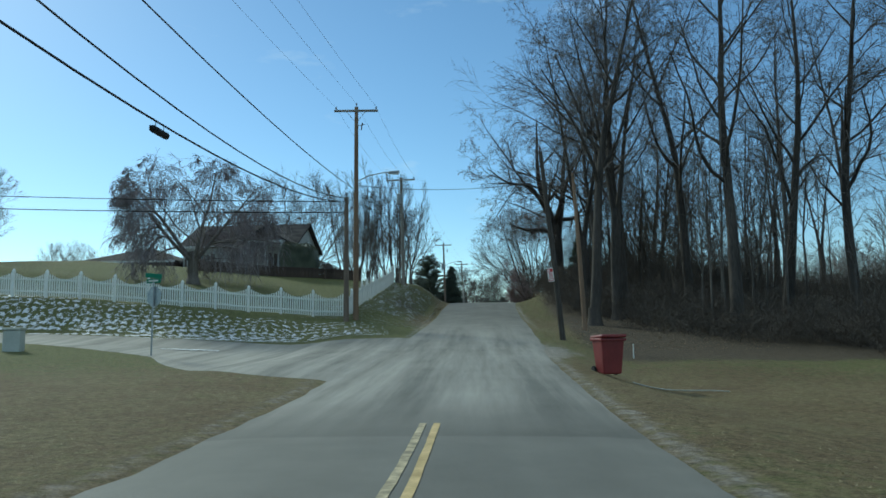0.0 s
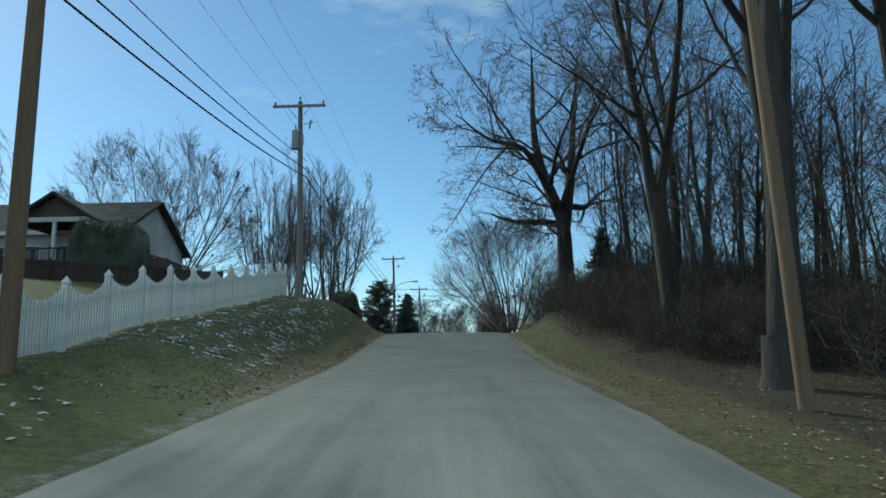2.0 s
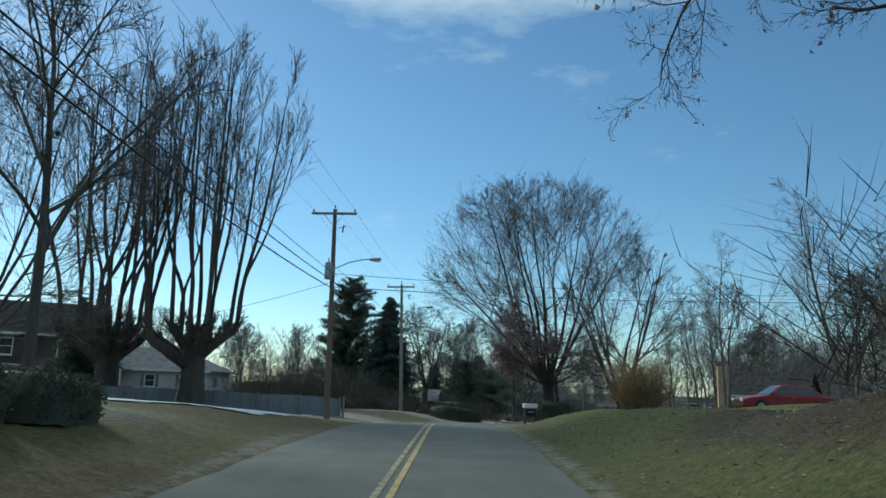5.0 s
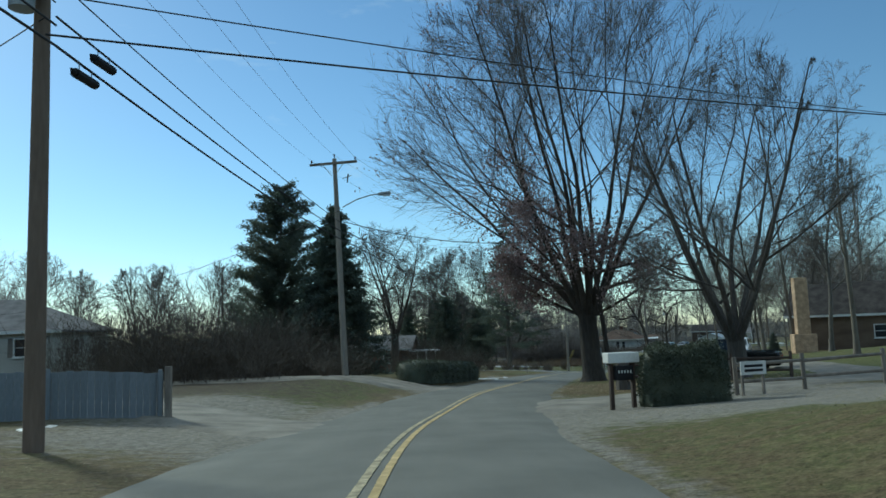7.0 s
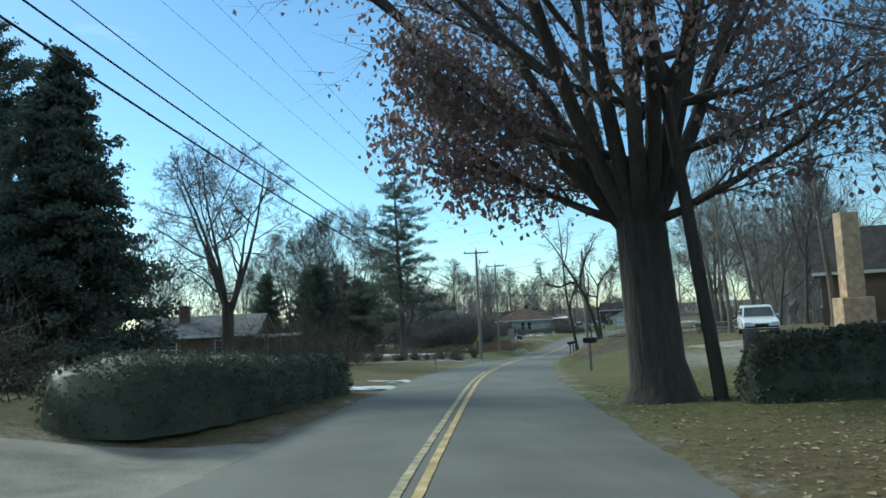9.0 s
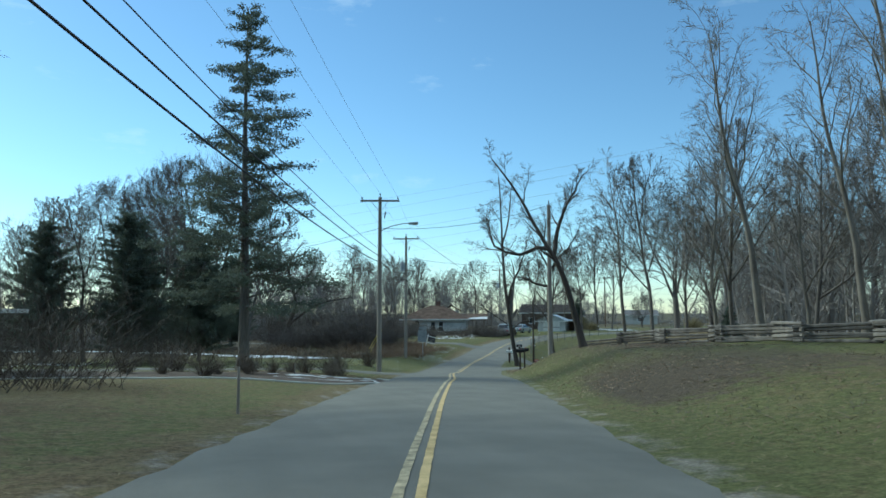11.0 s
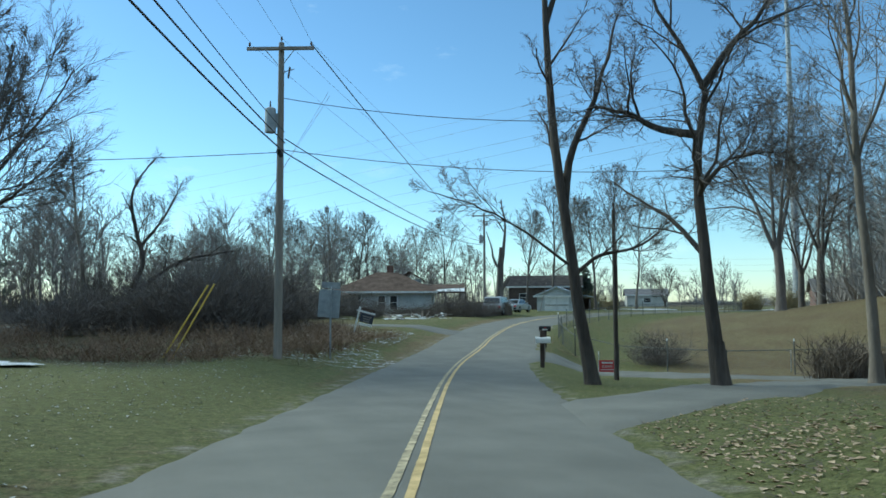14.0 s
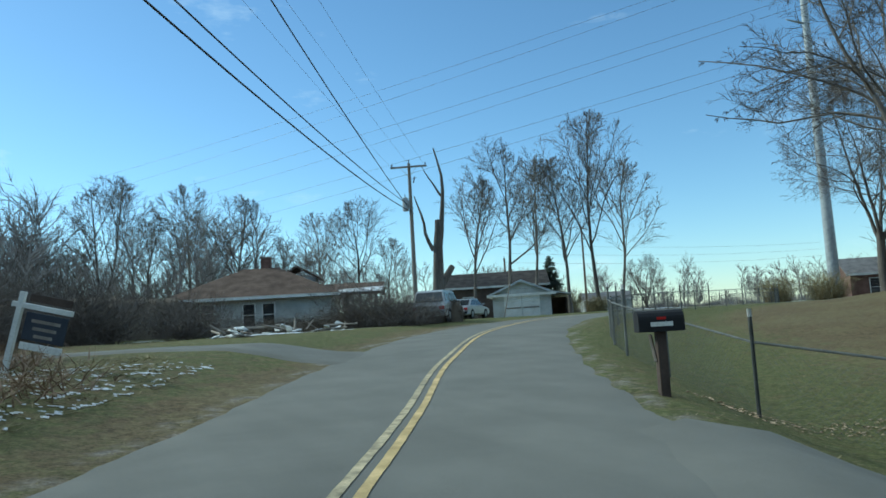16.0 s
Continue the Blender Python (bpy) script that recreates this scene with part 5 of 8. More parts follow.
# the great round oak by the bend, with withered leaves low in its crown
BIG = bare_tree_meshes(36, "round", 21.8, 0.56, (BARK_DARK, TWIG), lean=(-0.07, 0), fork=(4.2, 11, 0.66), twig=0.011, dome=(10.3, 13.8, 8.5), stem_lift=0.03, low=(10, 3.1, 7.0, 5.6), dense=1.0)
e = BIG[2]
low = e[(e[:, 2] < 10.5 + 1.5 * np.sin(e[:, 0])) & (np.hypot(e[:, 0], e[:, 1]) < 8.3) | (rs.rand(len(e)) < 0.012)]
low = low[rs.rand(len(low)) < np.clip((1.0 - 0.13 * low[:, 0] - 0.04 * low[:, 2]) * np.where(low[:, 2] < 5.5, 0.75, np.clip(np.hypot(low[:, 0], low[:, 1]) / 5.0, 0.25, 1)), 0.12, 1)]
low = low[rs.permutation(len(low))[:11000]]
low = np.concatenate([low + rs.normal(0, 0.2, low.shape) for _ in range(3)])
plant_tree(BIG, 13.05, 132.8, 0, 1.0, "huge oak with russet leaves hanging on its lower limbs", leaves=leaf_mesh("leaves", low, 0.155, OAKLEAF, rs, 1.5))
M17 = bare_tree_meshes(37, "round", 14.5, 0.42, (BARK, TWIG), fork=(2.0, 8, 0.6), twig=0.009, dome=(5.4, 7.7, 7.2), dense=0.7)
plant_tree(M17, 17.6, 124.8, 60, 1.0, "many-stemmed bare tree beside the gravel drive")
for k, (x, y, s) in enumerate([(30, 116, 1.0), (36.7, 158, 1.0), (30, 137, 0.9), (39, 131, 1.0), (44, 120, 0.9), (34, 147, 1.0), (48, 140, 1.0), (52, 128, 0.9), (40, 171, 0.95), (33, 163, 0.8), (46, 162, 0.9), (55, 150, 1.0)]):
    plant_tree((SPARSE + FAR)[k % 8], x, y, 47 * k, s * 0.9, "bare tree behind the gravel drive", group="trees by the cabin")

# left of the bend
for k, (x, y, s) in enumerate([(-17, 171, 0.85), (-9, 196, 0.9), (4, 205, 0.75), (8.5, 206, 0.7), (-14, 188, 0.8), (-26, 178, 0.85), (-33, 172, 0.8), (0, 215, 0.9), (-22, 160, 0.7), (-30, 186, 0.9), (-40, 178, 0.9)]):
    plant_tree((FAR + FAR_PALE)[k % 8], x, y, 61 * k, s, "bare tree beyond the hedge", group="trees beyond the hedge")
T4 = bare_tree_meshes(38, "oak", 15.5, 0.46, (BARK_DARK, TWIG), fork=(4.6, 5, 0.42), twig=0.012, dome=(5.6, 10.0, 6.3), dense=1.4)
plant_tree(T4, 0.7, 171, 20, 1.0, "tall forked bare tree before a low house")
CON = conifer_meshes(51, 15.0, 4.3, 0.24, 30, 11, 0.5, 0.06, 110, NEEDLE_LIGHT, 0.6, 0.15, 0.45)
SPR = conifer_meshes(52, 11.8, 3.6, 0.22, 36, 11, -0.02, 0.04, 90, NEEDLE, 0.35, 0.18)
PINE = conifer_meshes(53, 19.5, 4.4, 0.30, 30, 6, 0.16, 0.17, 95, NEEDLE_LIGHT, 0.6, 0.12, 0.6)

SMALL = conifer_meshes(54, 11.8, 3.5, 0.22, 20, 9, -0.02, 0.04, 34, NEEDLE, 0.3, 0.34)


def plant_conifer(m, x, y, turn, s, label):
    t = thing("conifer", x, y, None, turn, label, "tree", lift=-0.05)
    t.scale = (s, s, s)
    part_of("trunk", m[0], t)
    part_of("crown", m[1], t, "evergreen needles")
    tagged(part_of("bough_layer", m[2], t), "thin dark boughs", kind="stuff")
    return t


plant_conifer(CON, -7.6, 153.5, 0, 1.04, "broad dark green pine beside a spruce")
plant_conifer(SPR, -2.7, 148.6, 0, 1.1, "dense dark spruce with drooping boughs")
plant_conifer(PINE, 14.38, 185.3, 0, 1.0, "tall open pine with ragged boughs on the lawn")
for x, y, turn, s in ((12.0, 206.0, 20, 0.62), (7.0, 203.5, 140, 0.72), (1.5, 204.0, 250, 0.66)):
    plant_conifer(CON, x, y, turn, s, "dark broad evergreen before the far wood")
for x, y, turn, s in ((10.6, 231.5, 60, 0.86), (15.0, 232.5, 200, 0.66), (6.0, 232.0, 310, 0.8)):
    plant_conifer(CON, x, y, turn, s, "dark broad evergreen under a spreading oak")
plant_conifer(SMALL, -18.5, 111.5, 40, 0.55, "small dark evergreen behind a pollarded tree")
plant_conifer(SMALL, 84.5, 281, 0, 0.55, "small dark cedar on the far field")
plant_conifer(SMALL, 78.5, 284, 50, 0.33, "small dark cedar on the far field")
plant_conifer(SMALL, 12.4, 69.8, 0, 0.42, "small dark evergreen beside the oak")
plant_conifer(SMALL, 13.9, 71.6, 60, 0.36, "small dark evergreen beside the oak")
plant_conifer(SMALL, 52.6, 195.5, 20, 0.42, "dark evergreen shrub at the edge of the wood")

# right bank of the last stretch
LEAN = bare_tree_meshes(61, "sparse", 7.5, 0.18, (BARK_DARK, TWIG), twig=0.006, levels=4, dense=1.5, given=[
    ([(0, 0, 0), (-0.42, 0, 1.7), (-1.0, 0, 3.7), (-1.73, 0, 5.1), (-2.4, 0.2, 6.3), (-3.3, 0.3, 8.0), (-4.4, 0.2, 9.6)], 0.18, 0.03),
    ([(-1.6, 0, 4.9), (-2.2, 0, 5.0), (-3.15, -0.2, 4.65), (-4.2, -0.3, 4.95), (-4.55, -0.3, 5.4), (-4.75, -0.2, 6.6)], 0.11, 0.02),
    ([(-1.4, 0, 4.5), (-1.2, 0.2, 5.8), (-0.8, 0.4, 6.9), (0.2, 0.5, 8.8)], 0.13, 0.025)])
plant_tree(LEAN, 30.4, 178.8, -20, 1.0, "leaning bare tree beside the split-rail fence")
TALL_A = bare_tree_meshes(62, "sparse", 9, 0.22, (BARK_DARK, TWIG), twig=0.006, levels=4, dense=1.5, given=[
    ([(0, 0, 0), (-0.33, 0, 2.0), (-0.62, 0, 4.2), (-0.9, 0, 6.5), (-1.05, 0, 9.3), (-1.3, 0.1, 14.5)], 0.17, 0.03),
    ([(-0.65, 0, 4.6), (-0.4, 0.2, 6.0), (0.3, 0.4, 7.6), (0.9, 0.6, 9.6)], 0.12, 0.02),
    ([(-0.5, 0, 3.0), (-1.75, -0.3, 3.9), (-2.9, -0.4, 4.5), (-4.1, -0.5, 4.9)], 0.04, 0.01),
    ([(-0.4, 0, 2.8), (0.3, 0.3, 3.3), (1.3, 0.3, 3.5), (2.3, 0.5, 4.3)], 0.06, 0.012),
    ([(-1.05, 0, 9.3), (-0.6, 0, 11), (-0.3, 0, 14)], 0.08, 0.02)])
plant_tree(TALL_A, 37.98, 204.6, -21, 1.14, "tall slender roadside tree with bare boughs")
TALL_B = bare_tree_meshes(63, "oak", 6.5, 0.18, (BARK_DARK, TWIG), twig=0.006, levels=4, dense=1.5, given=[
    ([(0, 0, 0), (-0.28, 0, 2.8), (-0.42, 0, 5.3), (-0.2, 0, 7.0), (-0.5, 0, 7.6), (-1.0, 0, 8.4), (-1.5, 0, 9.6)], 0.19, 0.03),
    ([(-0.4, 0, 5.9), (-1.27, 0.2, 6.1), (-2.0, 0.3, 6.5), (-3.0, 0.2, 6.6)], 0.11, 0.02),
    ([(-0.25, 0, 7.0), (0.42, 0, 8.0), (1.27, 0.2, 8.9), (2.0, 0.2, 10.2)], 0.1, 0.02),
    ([(-0.35, 0, 4.6), (0.5, 0.4, 5.4), (1.6, 0.6, 5.6)], 0.07, 0.015)])
plant_tree(TALL_B, 40.1, 201.8, -20, 1.14, "crooked dark roadside tree with bare limbs")
STREE = bare_tree_meshes(65, "sparse", 7, 0.25, (BARK_DARK, TWIG), twig=0.006, levels=4, dense=1.5, given=[
    ([(0, 0, 0), (-0.2, 0, 1.6), (0.6, 0, 4.0), (0.0, 0, 6.4), (-0.2, 0, 8.8), (1.3, 0, 11.0)], 0.25, 0.04),
    ([(0.0, 0, 1.8), (2.1, 0, 3.4), (3.8, 0, 4.2), (7.0, 0, 4.7)], 0.17, 0.03),
    ([(0.4, 0, 5.0), (1.8, 0.4, 7.0), (3.0, 0.5, 9.5)], 0.12, 0.02)])
plant_tree(STREE, 23.8, 253.0, -20, 1.25, "crooked bare tree with one long level limb")
plant_tree(SPARSE[1], 48.3, 204, 60, 0.95, "smooth pale tree at the edge of the lawn")
for k, (x, y, s) in enumerate([(41.5, 179.2, 1.05), (45.0, 187.5, 0.9), (47.6, 189.0, 0.95), (49.5, 184.2, 0.9), (53.5, 188.0, 1.0), (57.6, 202.0, 1.0), (55.0, 204.5, 0.95), (60.5, 198.5, 1.0),
                               (52.0, 179.0, 1.0), (64.0, 192.0, 1.0), (47.0, 174.5, 0.9), (57.0, 172.0, 1.0), (66.0, 181.0, 1.0), (40.5, 188.0, 0.75), (73.0, 200.0, 0.95), (70.0, 207.5, 0.9)]):
    plant_tree((SPARSE + FAR_PALE + FAR)[(k * 5) % 11], x, y, 53 * k, s, "slender bare tree in the open wood on the bank", group="open wood on the bank")
for k in range(20):
    x, y = rs.uniform(58, 110), rs.uniform(160, 214)
    plant_tree((FAR + FAR_PALE)[k % 8], x, y, rs.uniform(0, 360), rs.uniform(0.8, 1.1), "slender bare tree in the open wood on the bank", group="open wood on the bank")

# the far tree line round the end of the road
for k, (x, y, s) in enumerate([(20.0, 254, 1.15), (14, 240, 0.8), (8, 234, 0.9)]):
    plant_tree(SPARSE[k % 3], x, y, 71 * k, s * 0.85, "crooked bare tree beyond the brown weeds", group="trees beyond the weeds")
plant_tree(FAR[3], 16.6, 228, 200, 0.9, "broad round-crowned bare tree beyond the brown weeds")
dead = thing("dead_tree", 60.9, 260.6, None, 0, "dead broken tree trunk with stub limbs", "tree")
v, q = tubes([limb(np.random.RandomState(3), np.zeros(3), (0.04, 0, 1), 7.2, 0.5, 0.3, 8, 0.05, 0.02), limb(np.random.RandomState(5), np.array([0.2, 0, 4.5]), (0.25, 0, 1), 8.0, 0.26, 0.05, 8, 0.10, 0.05),
              limb(np.random.RandomState(6), np.array([-0.1, 0, 5.0]), (-0.5, 0, 1), 4.2, 0.16, 0.04, 6, 0.14, 0.08), limb(np.random.RandomState(8), np.array([0.3, 0, 2.5]), (0.9, 0.2, 1), 1.8, 0.3, 0.22, 4, 0.05, 0.0),
              limb(np.random.RandomState(9), np.array([0.7, 0, 9]), (-0.5, 0.2, 1), 2.6, 0.09, 0.02, 5, 0.12, 0.05)], 8)
part_of("trunk", quick_mesh("trunk", v, q, BARK), dead)
LINE_L = [(-60, 195), (-30, 226), (-6, 262), (24, 292), (48, 310), (66, 318)]
line_pts = spline([(x, y, 0) for x, y in LINE_L], 7.0)
for k, (x, y, _) in enumerate(line_pts):
    plant_tree((FAR + FAR_PALE)[(k * 3) % 8], x + rs.uniform(-4, 4), y + rs.uniform(-5, 9), rs.uniform(0, 360), rs.uniform(0.62, 1.05), "bare tree in the far tree line", group="far tree line")
for k, (x, y, s) in enumerate([(34.5, 285.3, 0.62), (40.3, 289.4, 0.85), (47.6, 286.9, 1.0), (52.8, 292.2, 0.95), (58.7, 297.0, 0.6), (61.6, 290.1, 0.85), (66.0, 290.7, 0.9), (71.1, 295.2, 0.75), (71.7, 275.1, 0.95), (75.5, 275.2, 1.05), (76.9, 272.0, 1.05), (80.5, 272.0, 1.0), (83.8, 271.9, 1.1), (87.0, 272.0, 1.05)]):
    plant_tree((FAR + FAR_PALE)[(k * 3) % 8], x, y, 67 * k, s, "round-crowned bare tree behind the houses", group="trees behind the houses")
WOODY = "distant bare wood over dense brown undergrowth"
wood_band([(-70, 196), (-40, 219), (-12, 233), (6, 240)], 12, 70, (7, 12.5), (1.8, 4.5), 301, TWIG_HAZED, WOODY, 0.026, 60)
wood_band([(8, 244), (22, 258), (33, 270), (44, 288)], 10, 56, (5.0, 10.0), (1.5, 3.6), 309, TWIG_HAZED, WOODY, 0.024, 60)
wood_band([(10, 282), (30, 300), (56, 314), (72, 320)], 14, 130, (8, 14), (2.0, 4.5), 302, TWIG_HAZED, WOODY, 0.04)
wood_band([(72, 322), (100, 336), (140, 345), (190, 335), (240, 305)], 16, 200, (5.0, 10.0), (1.0, 3.5), 308, TWIG_HAZED, WOODY, 0.035)
wood_band([(60, 188), (70, 205), (82, 222), (92, 238), (112, 252), (140, 268)], 12, 140, (10, 17), (3.0, 6.5), 303, TWIG_HAZED, WOODY)
wood_band([(72, 80), (72, 105), (68, 130), (64, 155), (62, 178)], 14, 150, (9, 15), (2.0, 5.0), 304, TWIG_HAZED, WOODY)
wood_band([(-95, 130), (-66, 152), (-42, 172), (-22, 188), (-8, 203)], 12, 120, (8, 13), (2.0, 4.8), 305, TWIG_HAZED, WOODY, 0.026, 60)
wood_band([(30, 22), (45, 30), (60, 45), (66, 65), (70, 85)], 14, 90, (8, 13), (1.5, 3.5), 306, TWIG_HAZED, WOODY)
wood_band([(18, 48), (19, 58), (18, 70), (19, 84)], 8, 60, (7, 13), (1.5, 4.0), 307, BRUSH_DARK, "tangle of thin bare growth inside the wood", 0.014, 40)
SHADE_OAK = bare_tree_meshes(67, "round", 18, 0.5, (BARK_DARK, TWIG), fork=(4.0, 8, 0.75), twig=0.015, dome=(9.0, 10.5, 8.0), dense=1.2)
plant_tree(SHADE_OAK, 12.4, 236.0, 70, 1.2, "large spreading bare oak at the edge of the far wood")
plant_tree(EDGE, 3.0, 236.0, 190, 0.9, "large spreading bare tree at the edge of the far wood")
plant_tree(EDGE, 75.5, 235.0, 0, 1.0, "tall spreading bare tree on the mown slope")
plant_tree(EDGE, 91.5, 248.0, 130, 0.8, "tall spreading bare tree on the mown slope")
plant_tree(M17, 104.0, 288.0, 40, 0.5, "spreading bare tree beyond the mown slope")
plant_tree(EDGE, 84.0, 238.5, 250, 0.9, "tall spreading bare tree on the mown slope")
# thickets of brown brush
THICK = [brush_mesh(200 + k, 6, 4, 2.9, 340, BRUSH_DARK, 0.0055, 0.5, 6) for k in range(3)]
TANGLE = [brush_mesh(240 + k, 3.4, 3.0, 3.4, 230, TWIG, 0.008, 0.75, 16) for k in range(2)]
THICK_RED = [brush_mesh(210 + k, 5, 3.5, 1.3, 260, BRUSH_RED, 0.008, 0.45, 5) for k in range(2)]
SHRUB = [brush_mesh(220 + k, 0.5, 0.5, 1.6, 60, BRUSH, 0.008, 0.5, 9) for k in range(2)]


def thicket(m, x, y, turn, s, label="thicket of bare brown brush", name="brush"):
    ob = new(name, m)
    ob.matrix_world = pose(x, y, ground_at(x, y) - 0.05, 0, 0, turn) @ Matrix.Diagonal((s[0], s[1], s[2], 1))
    return tagged(ob, label, "brush", kind="stuff")


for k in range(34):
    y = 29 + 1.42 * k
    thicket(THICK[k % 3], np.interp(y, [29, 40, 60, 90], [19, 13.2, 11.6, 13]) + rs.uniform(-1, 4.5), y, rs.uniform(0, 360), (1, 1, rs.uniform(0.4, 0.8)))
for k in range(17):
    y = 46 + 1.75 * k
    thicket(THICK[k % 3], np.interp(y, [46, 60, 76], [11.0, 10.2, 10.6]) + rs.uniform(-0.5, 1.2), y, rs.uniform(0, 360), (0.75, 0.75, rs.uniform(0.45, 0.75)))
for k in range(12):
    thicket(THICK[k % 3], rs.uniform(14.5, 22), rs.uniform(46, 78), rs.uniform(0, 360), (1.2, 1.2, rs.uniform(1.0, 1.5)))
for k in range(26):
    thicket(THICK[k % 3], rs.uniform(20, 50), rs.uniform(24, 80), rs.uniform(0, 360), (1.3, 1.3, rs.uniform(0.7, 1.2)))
for k, (x, y, _) in enumerate(line_pts):
    thicket(THICK[k % 3], x + rs.uniform(-3, 3), y - 3 + rs.uniform(-3, 3), rs.uniform(0, 360), (1.6, 1.6, rs.uniform(1.0, 1.9)))
for k, (x, y, s) in enumerate([(-6, 136, 1.3), (-3, 131.5, 0.7), (-7.5, 131, 1.2), (-5.5, 127.5, 0.9), (-9, 126.5, 1.1), (-11.5, 131, 1.2), (-4.8, 134, 1.0), (-12, 136, 1.3), (-4.5, 138, 1.1), (-9, 141, 1.2), (-14, 146, 1.3), (-1.4, 133.5, 0.6), (-18, 150, 1.2), (4, 160, 1.0), (7, 167, 0.9), (3, 176, 1.2), (9, 199, 1.0), (-4, 199, 1.2),
                               (37, 259, 1.2), (41, 257, 1.1), (35, 254, 1.3), (43.4, 256.2, 0.6), (47.5, 253.8, 0.26), (51, 252.2, 0.24), (49.5, 255.2, 0.3), (52.6, 253.6, 0.34), (50, 257, 0.4), (54, 253.5, 0.4), (31, 250, 1.5), (27, 247, 1.6), (22, 246, 1.5), (46, 270, 1.2)]):
    thicket(THICK[k % 3], x, y, 40 * k, (1.1, 1.1, s))
for k, (x, y, w, s) in enumerate([(26.5, 230.0, 1.0, 0.9), (28.8, 231.0, 1.2, 1.35), (31.0, 232.4, 1.1, 1.25), (29.8, 229.6, 1.0, 1.0), (33.0, 234.0, 1.0, 1.0), (24.0, 232.5, 1.0, 0.7), (21.0, 231.5, 1.0, 0.7), (54.4, 248.8, 0.42, 0.42), (50.6, 218.5, 0.55, 0.5), (52.2, 246.8, 0.6, 0.5), (51.0, 249.0, 0.7, 0.7), (42.5, 247.0, 0.6, 0.55), (38.6, 248.0, 0.8, 0.8), (36.0, 249.0, 0.9, 0.9)]):
    thicket(TANGLE[k % 2], x, y, 70 * k, (w, w, s), "rounded tangle of dark bare brush")
for k, (x, y, s) in enumerate([(26.6, 212.6, 0.9), (28.8, 214.2, 1.1), (31.5, 216.8, 1.1), (33, 219.5, 0.9), (24, 213.5, 0.8), (21, 215, 0.8), (17, 217, 0.9), (34.5, 222.8, 0.8), (29.5, 220, 1.2), (25, 220, 1.2), (36.3, 225.5, 0.7),
                               (33.5, 228, 1.1), (29, 227, 1.2), (35.8, 230.5, 0.8), (12, 221, 1.0), (20, 224, 1.2), (34.9, 234, 0.8)]):
    thicket(THICK_RED[k % 2], x, y, 33 * k, (0.9, 0.9, s * 0.62), "russet dead weeds beside the road", "weeds")
for k, (x, y, s) in enumerate([(19.9, 189.6, 0.75), (14.2, 176.0, 0.75), (16.8, 179.2, 0.7), (11.5, 178.4, 0.8), (18.2, 181.6, 0.6), (12.6, 173.6, 0.7), (15.2, 176.6, 0.45), (16.0, 178.0, 0.5), (13.0, 175.6, 0.4), (17.6, 177.4, 0.45), (11.0, 175.6, 0.5), (9.6, 177.0, 0.6), (14.4, 178.6, 0.4), (18.4, 179.4, 0.5), (23.2, 195.9, 0.95), (-0.5, 126.9, 0.6)]):
    t = thing("shrub", x, y, None, 30 * k, "bare twiggy garden shrub on the lawn", "shrub")
    t.scale = (s, s, s)
    tagged(part_of("twig_clump", SHRUB[k % 2], t), "fine bare twigs", kind="stuff")
for k, (x, y, sx, sz) in enumerate([(51.5, 208.0, 2.4, 1.5), (53.8, 209.0, 1.8, 1.3), (83, 276.5, 2.5, 2.2), (104, 262, 3.0, 2.6), (100, 264.5, 2.5, 2.2), (80.5, 268, 1.6, 1.3)]):
    t = thing("shrub", x, y, None, 50 * k, "rounded tan winter shrub on the mown slope", "shrub")
    r3 = np.random.RandomState(400 + k)
    tagged(part_of("twig_clump", brush_mesh(230 + k, sx, sx * 0.8, sz, 420, DRYGRASS if k > 1 else BRUSH, 0.010, 0.35, 5), t), "fine dry stems", kind="stuff")


# ---- buildings ----
def walled(bm, a, b, z0, z1, thick, holes=()):
    """A wall from a to b (x, y) with rectangular openings (u0, u1, v0, v1) along it and above z0."""
    a, b = Vector((a[0], a[1], 0)), Vector((b[0], b[1], 0))
    d = (b - a).normalized()
    ang = math.degrees(math.atan2(d.y, d.x))
    L = (b - a).length
    us = sorted({0.0, L, *(h[0] for h in holes), *(h[1] for h in holes)})
    for u0, u1 in zip(us[:-1], us[1:]):
        mid = (u0 + u1) / 2
        cuts = sorted((h[2], h[3]) for h in holes if h[0] < mid < h[1])
        z = 0.0
        for lo, hi in cuts + [(z1 - z0, z1 - z0)]:
            if lo > z + 1e-4:
                box(bm, u1 - u0, thick, lo - z, Matrix.Translation((a.x, a.y, z0 + z)) @ pose(0, 0, 0, 0, 0, ang) @ Matrix.Translation((mid, 0, 0)))
            z = hi
    return bm


def window(parent, m, w, h, frame_mat=WHITEPAINT, bars=True):
    """A framed window: m puts its lower middle in the wall's outer face, x along the wall, y into it."""
    bm = bmesh.new()
    t = 0.08
    for x in (-w / 2 + t / 2, w / 2 - t / 2):
        box(bm, t, 0.16, h, m @ Matrix.Translation((x, 0.02, 0)))
    for z in (0, h - t):
        box(bm, w - 2 * t, 0.16, t, m @ Matrix.Translation((0, 0.02, z)))
    fr = part("window", bm, frame_mat, parent)
    bm = bmesh.new()
    box(bm, w - 2 * t, 0.02, h - 2 * t, m @ Matrix.Translation((0, 0.07, t)))
    part("pane", bm, GLASSDARK, fr, "dark reflecting glass")
    if bars:
        part("bar", box(bmesh.new(), w - 2 * t, 0.05, 0.05, m @ Matrix.Translation((0, 0.04, h / 2 - 0.02))), frame_mat, fr)
    part("sill", box(bmesh.new(), w + 0.12, 0.22, 0.05, m @ Matrix.Translation((0, -0.03, -0.05))), frame_mat, fr)
    return fr


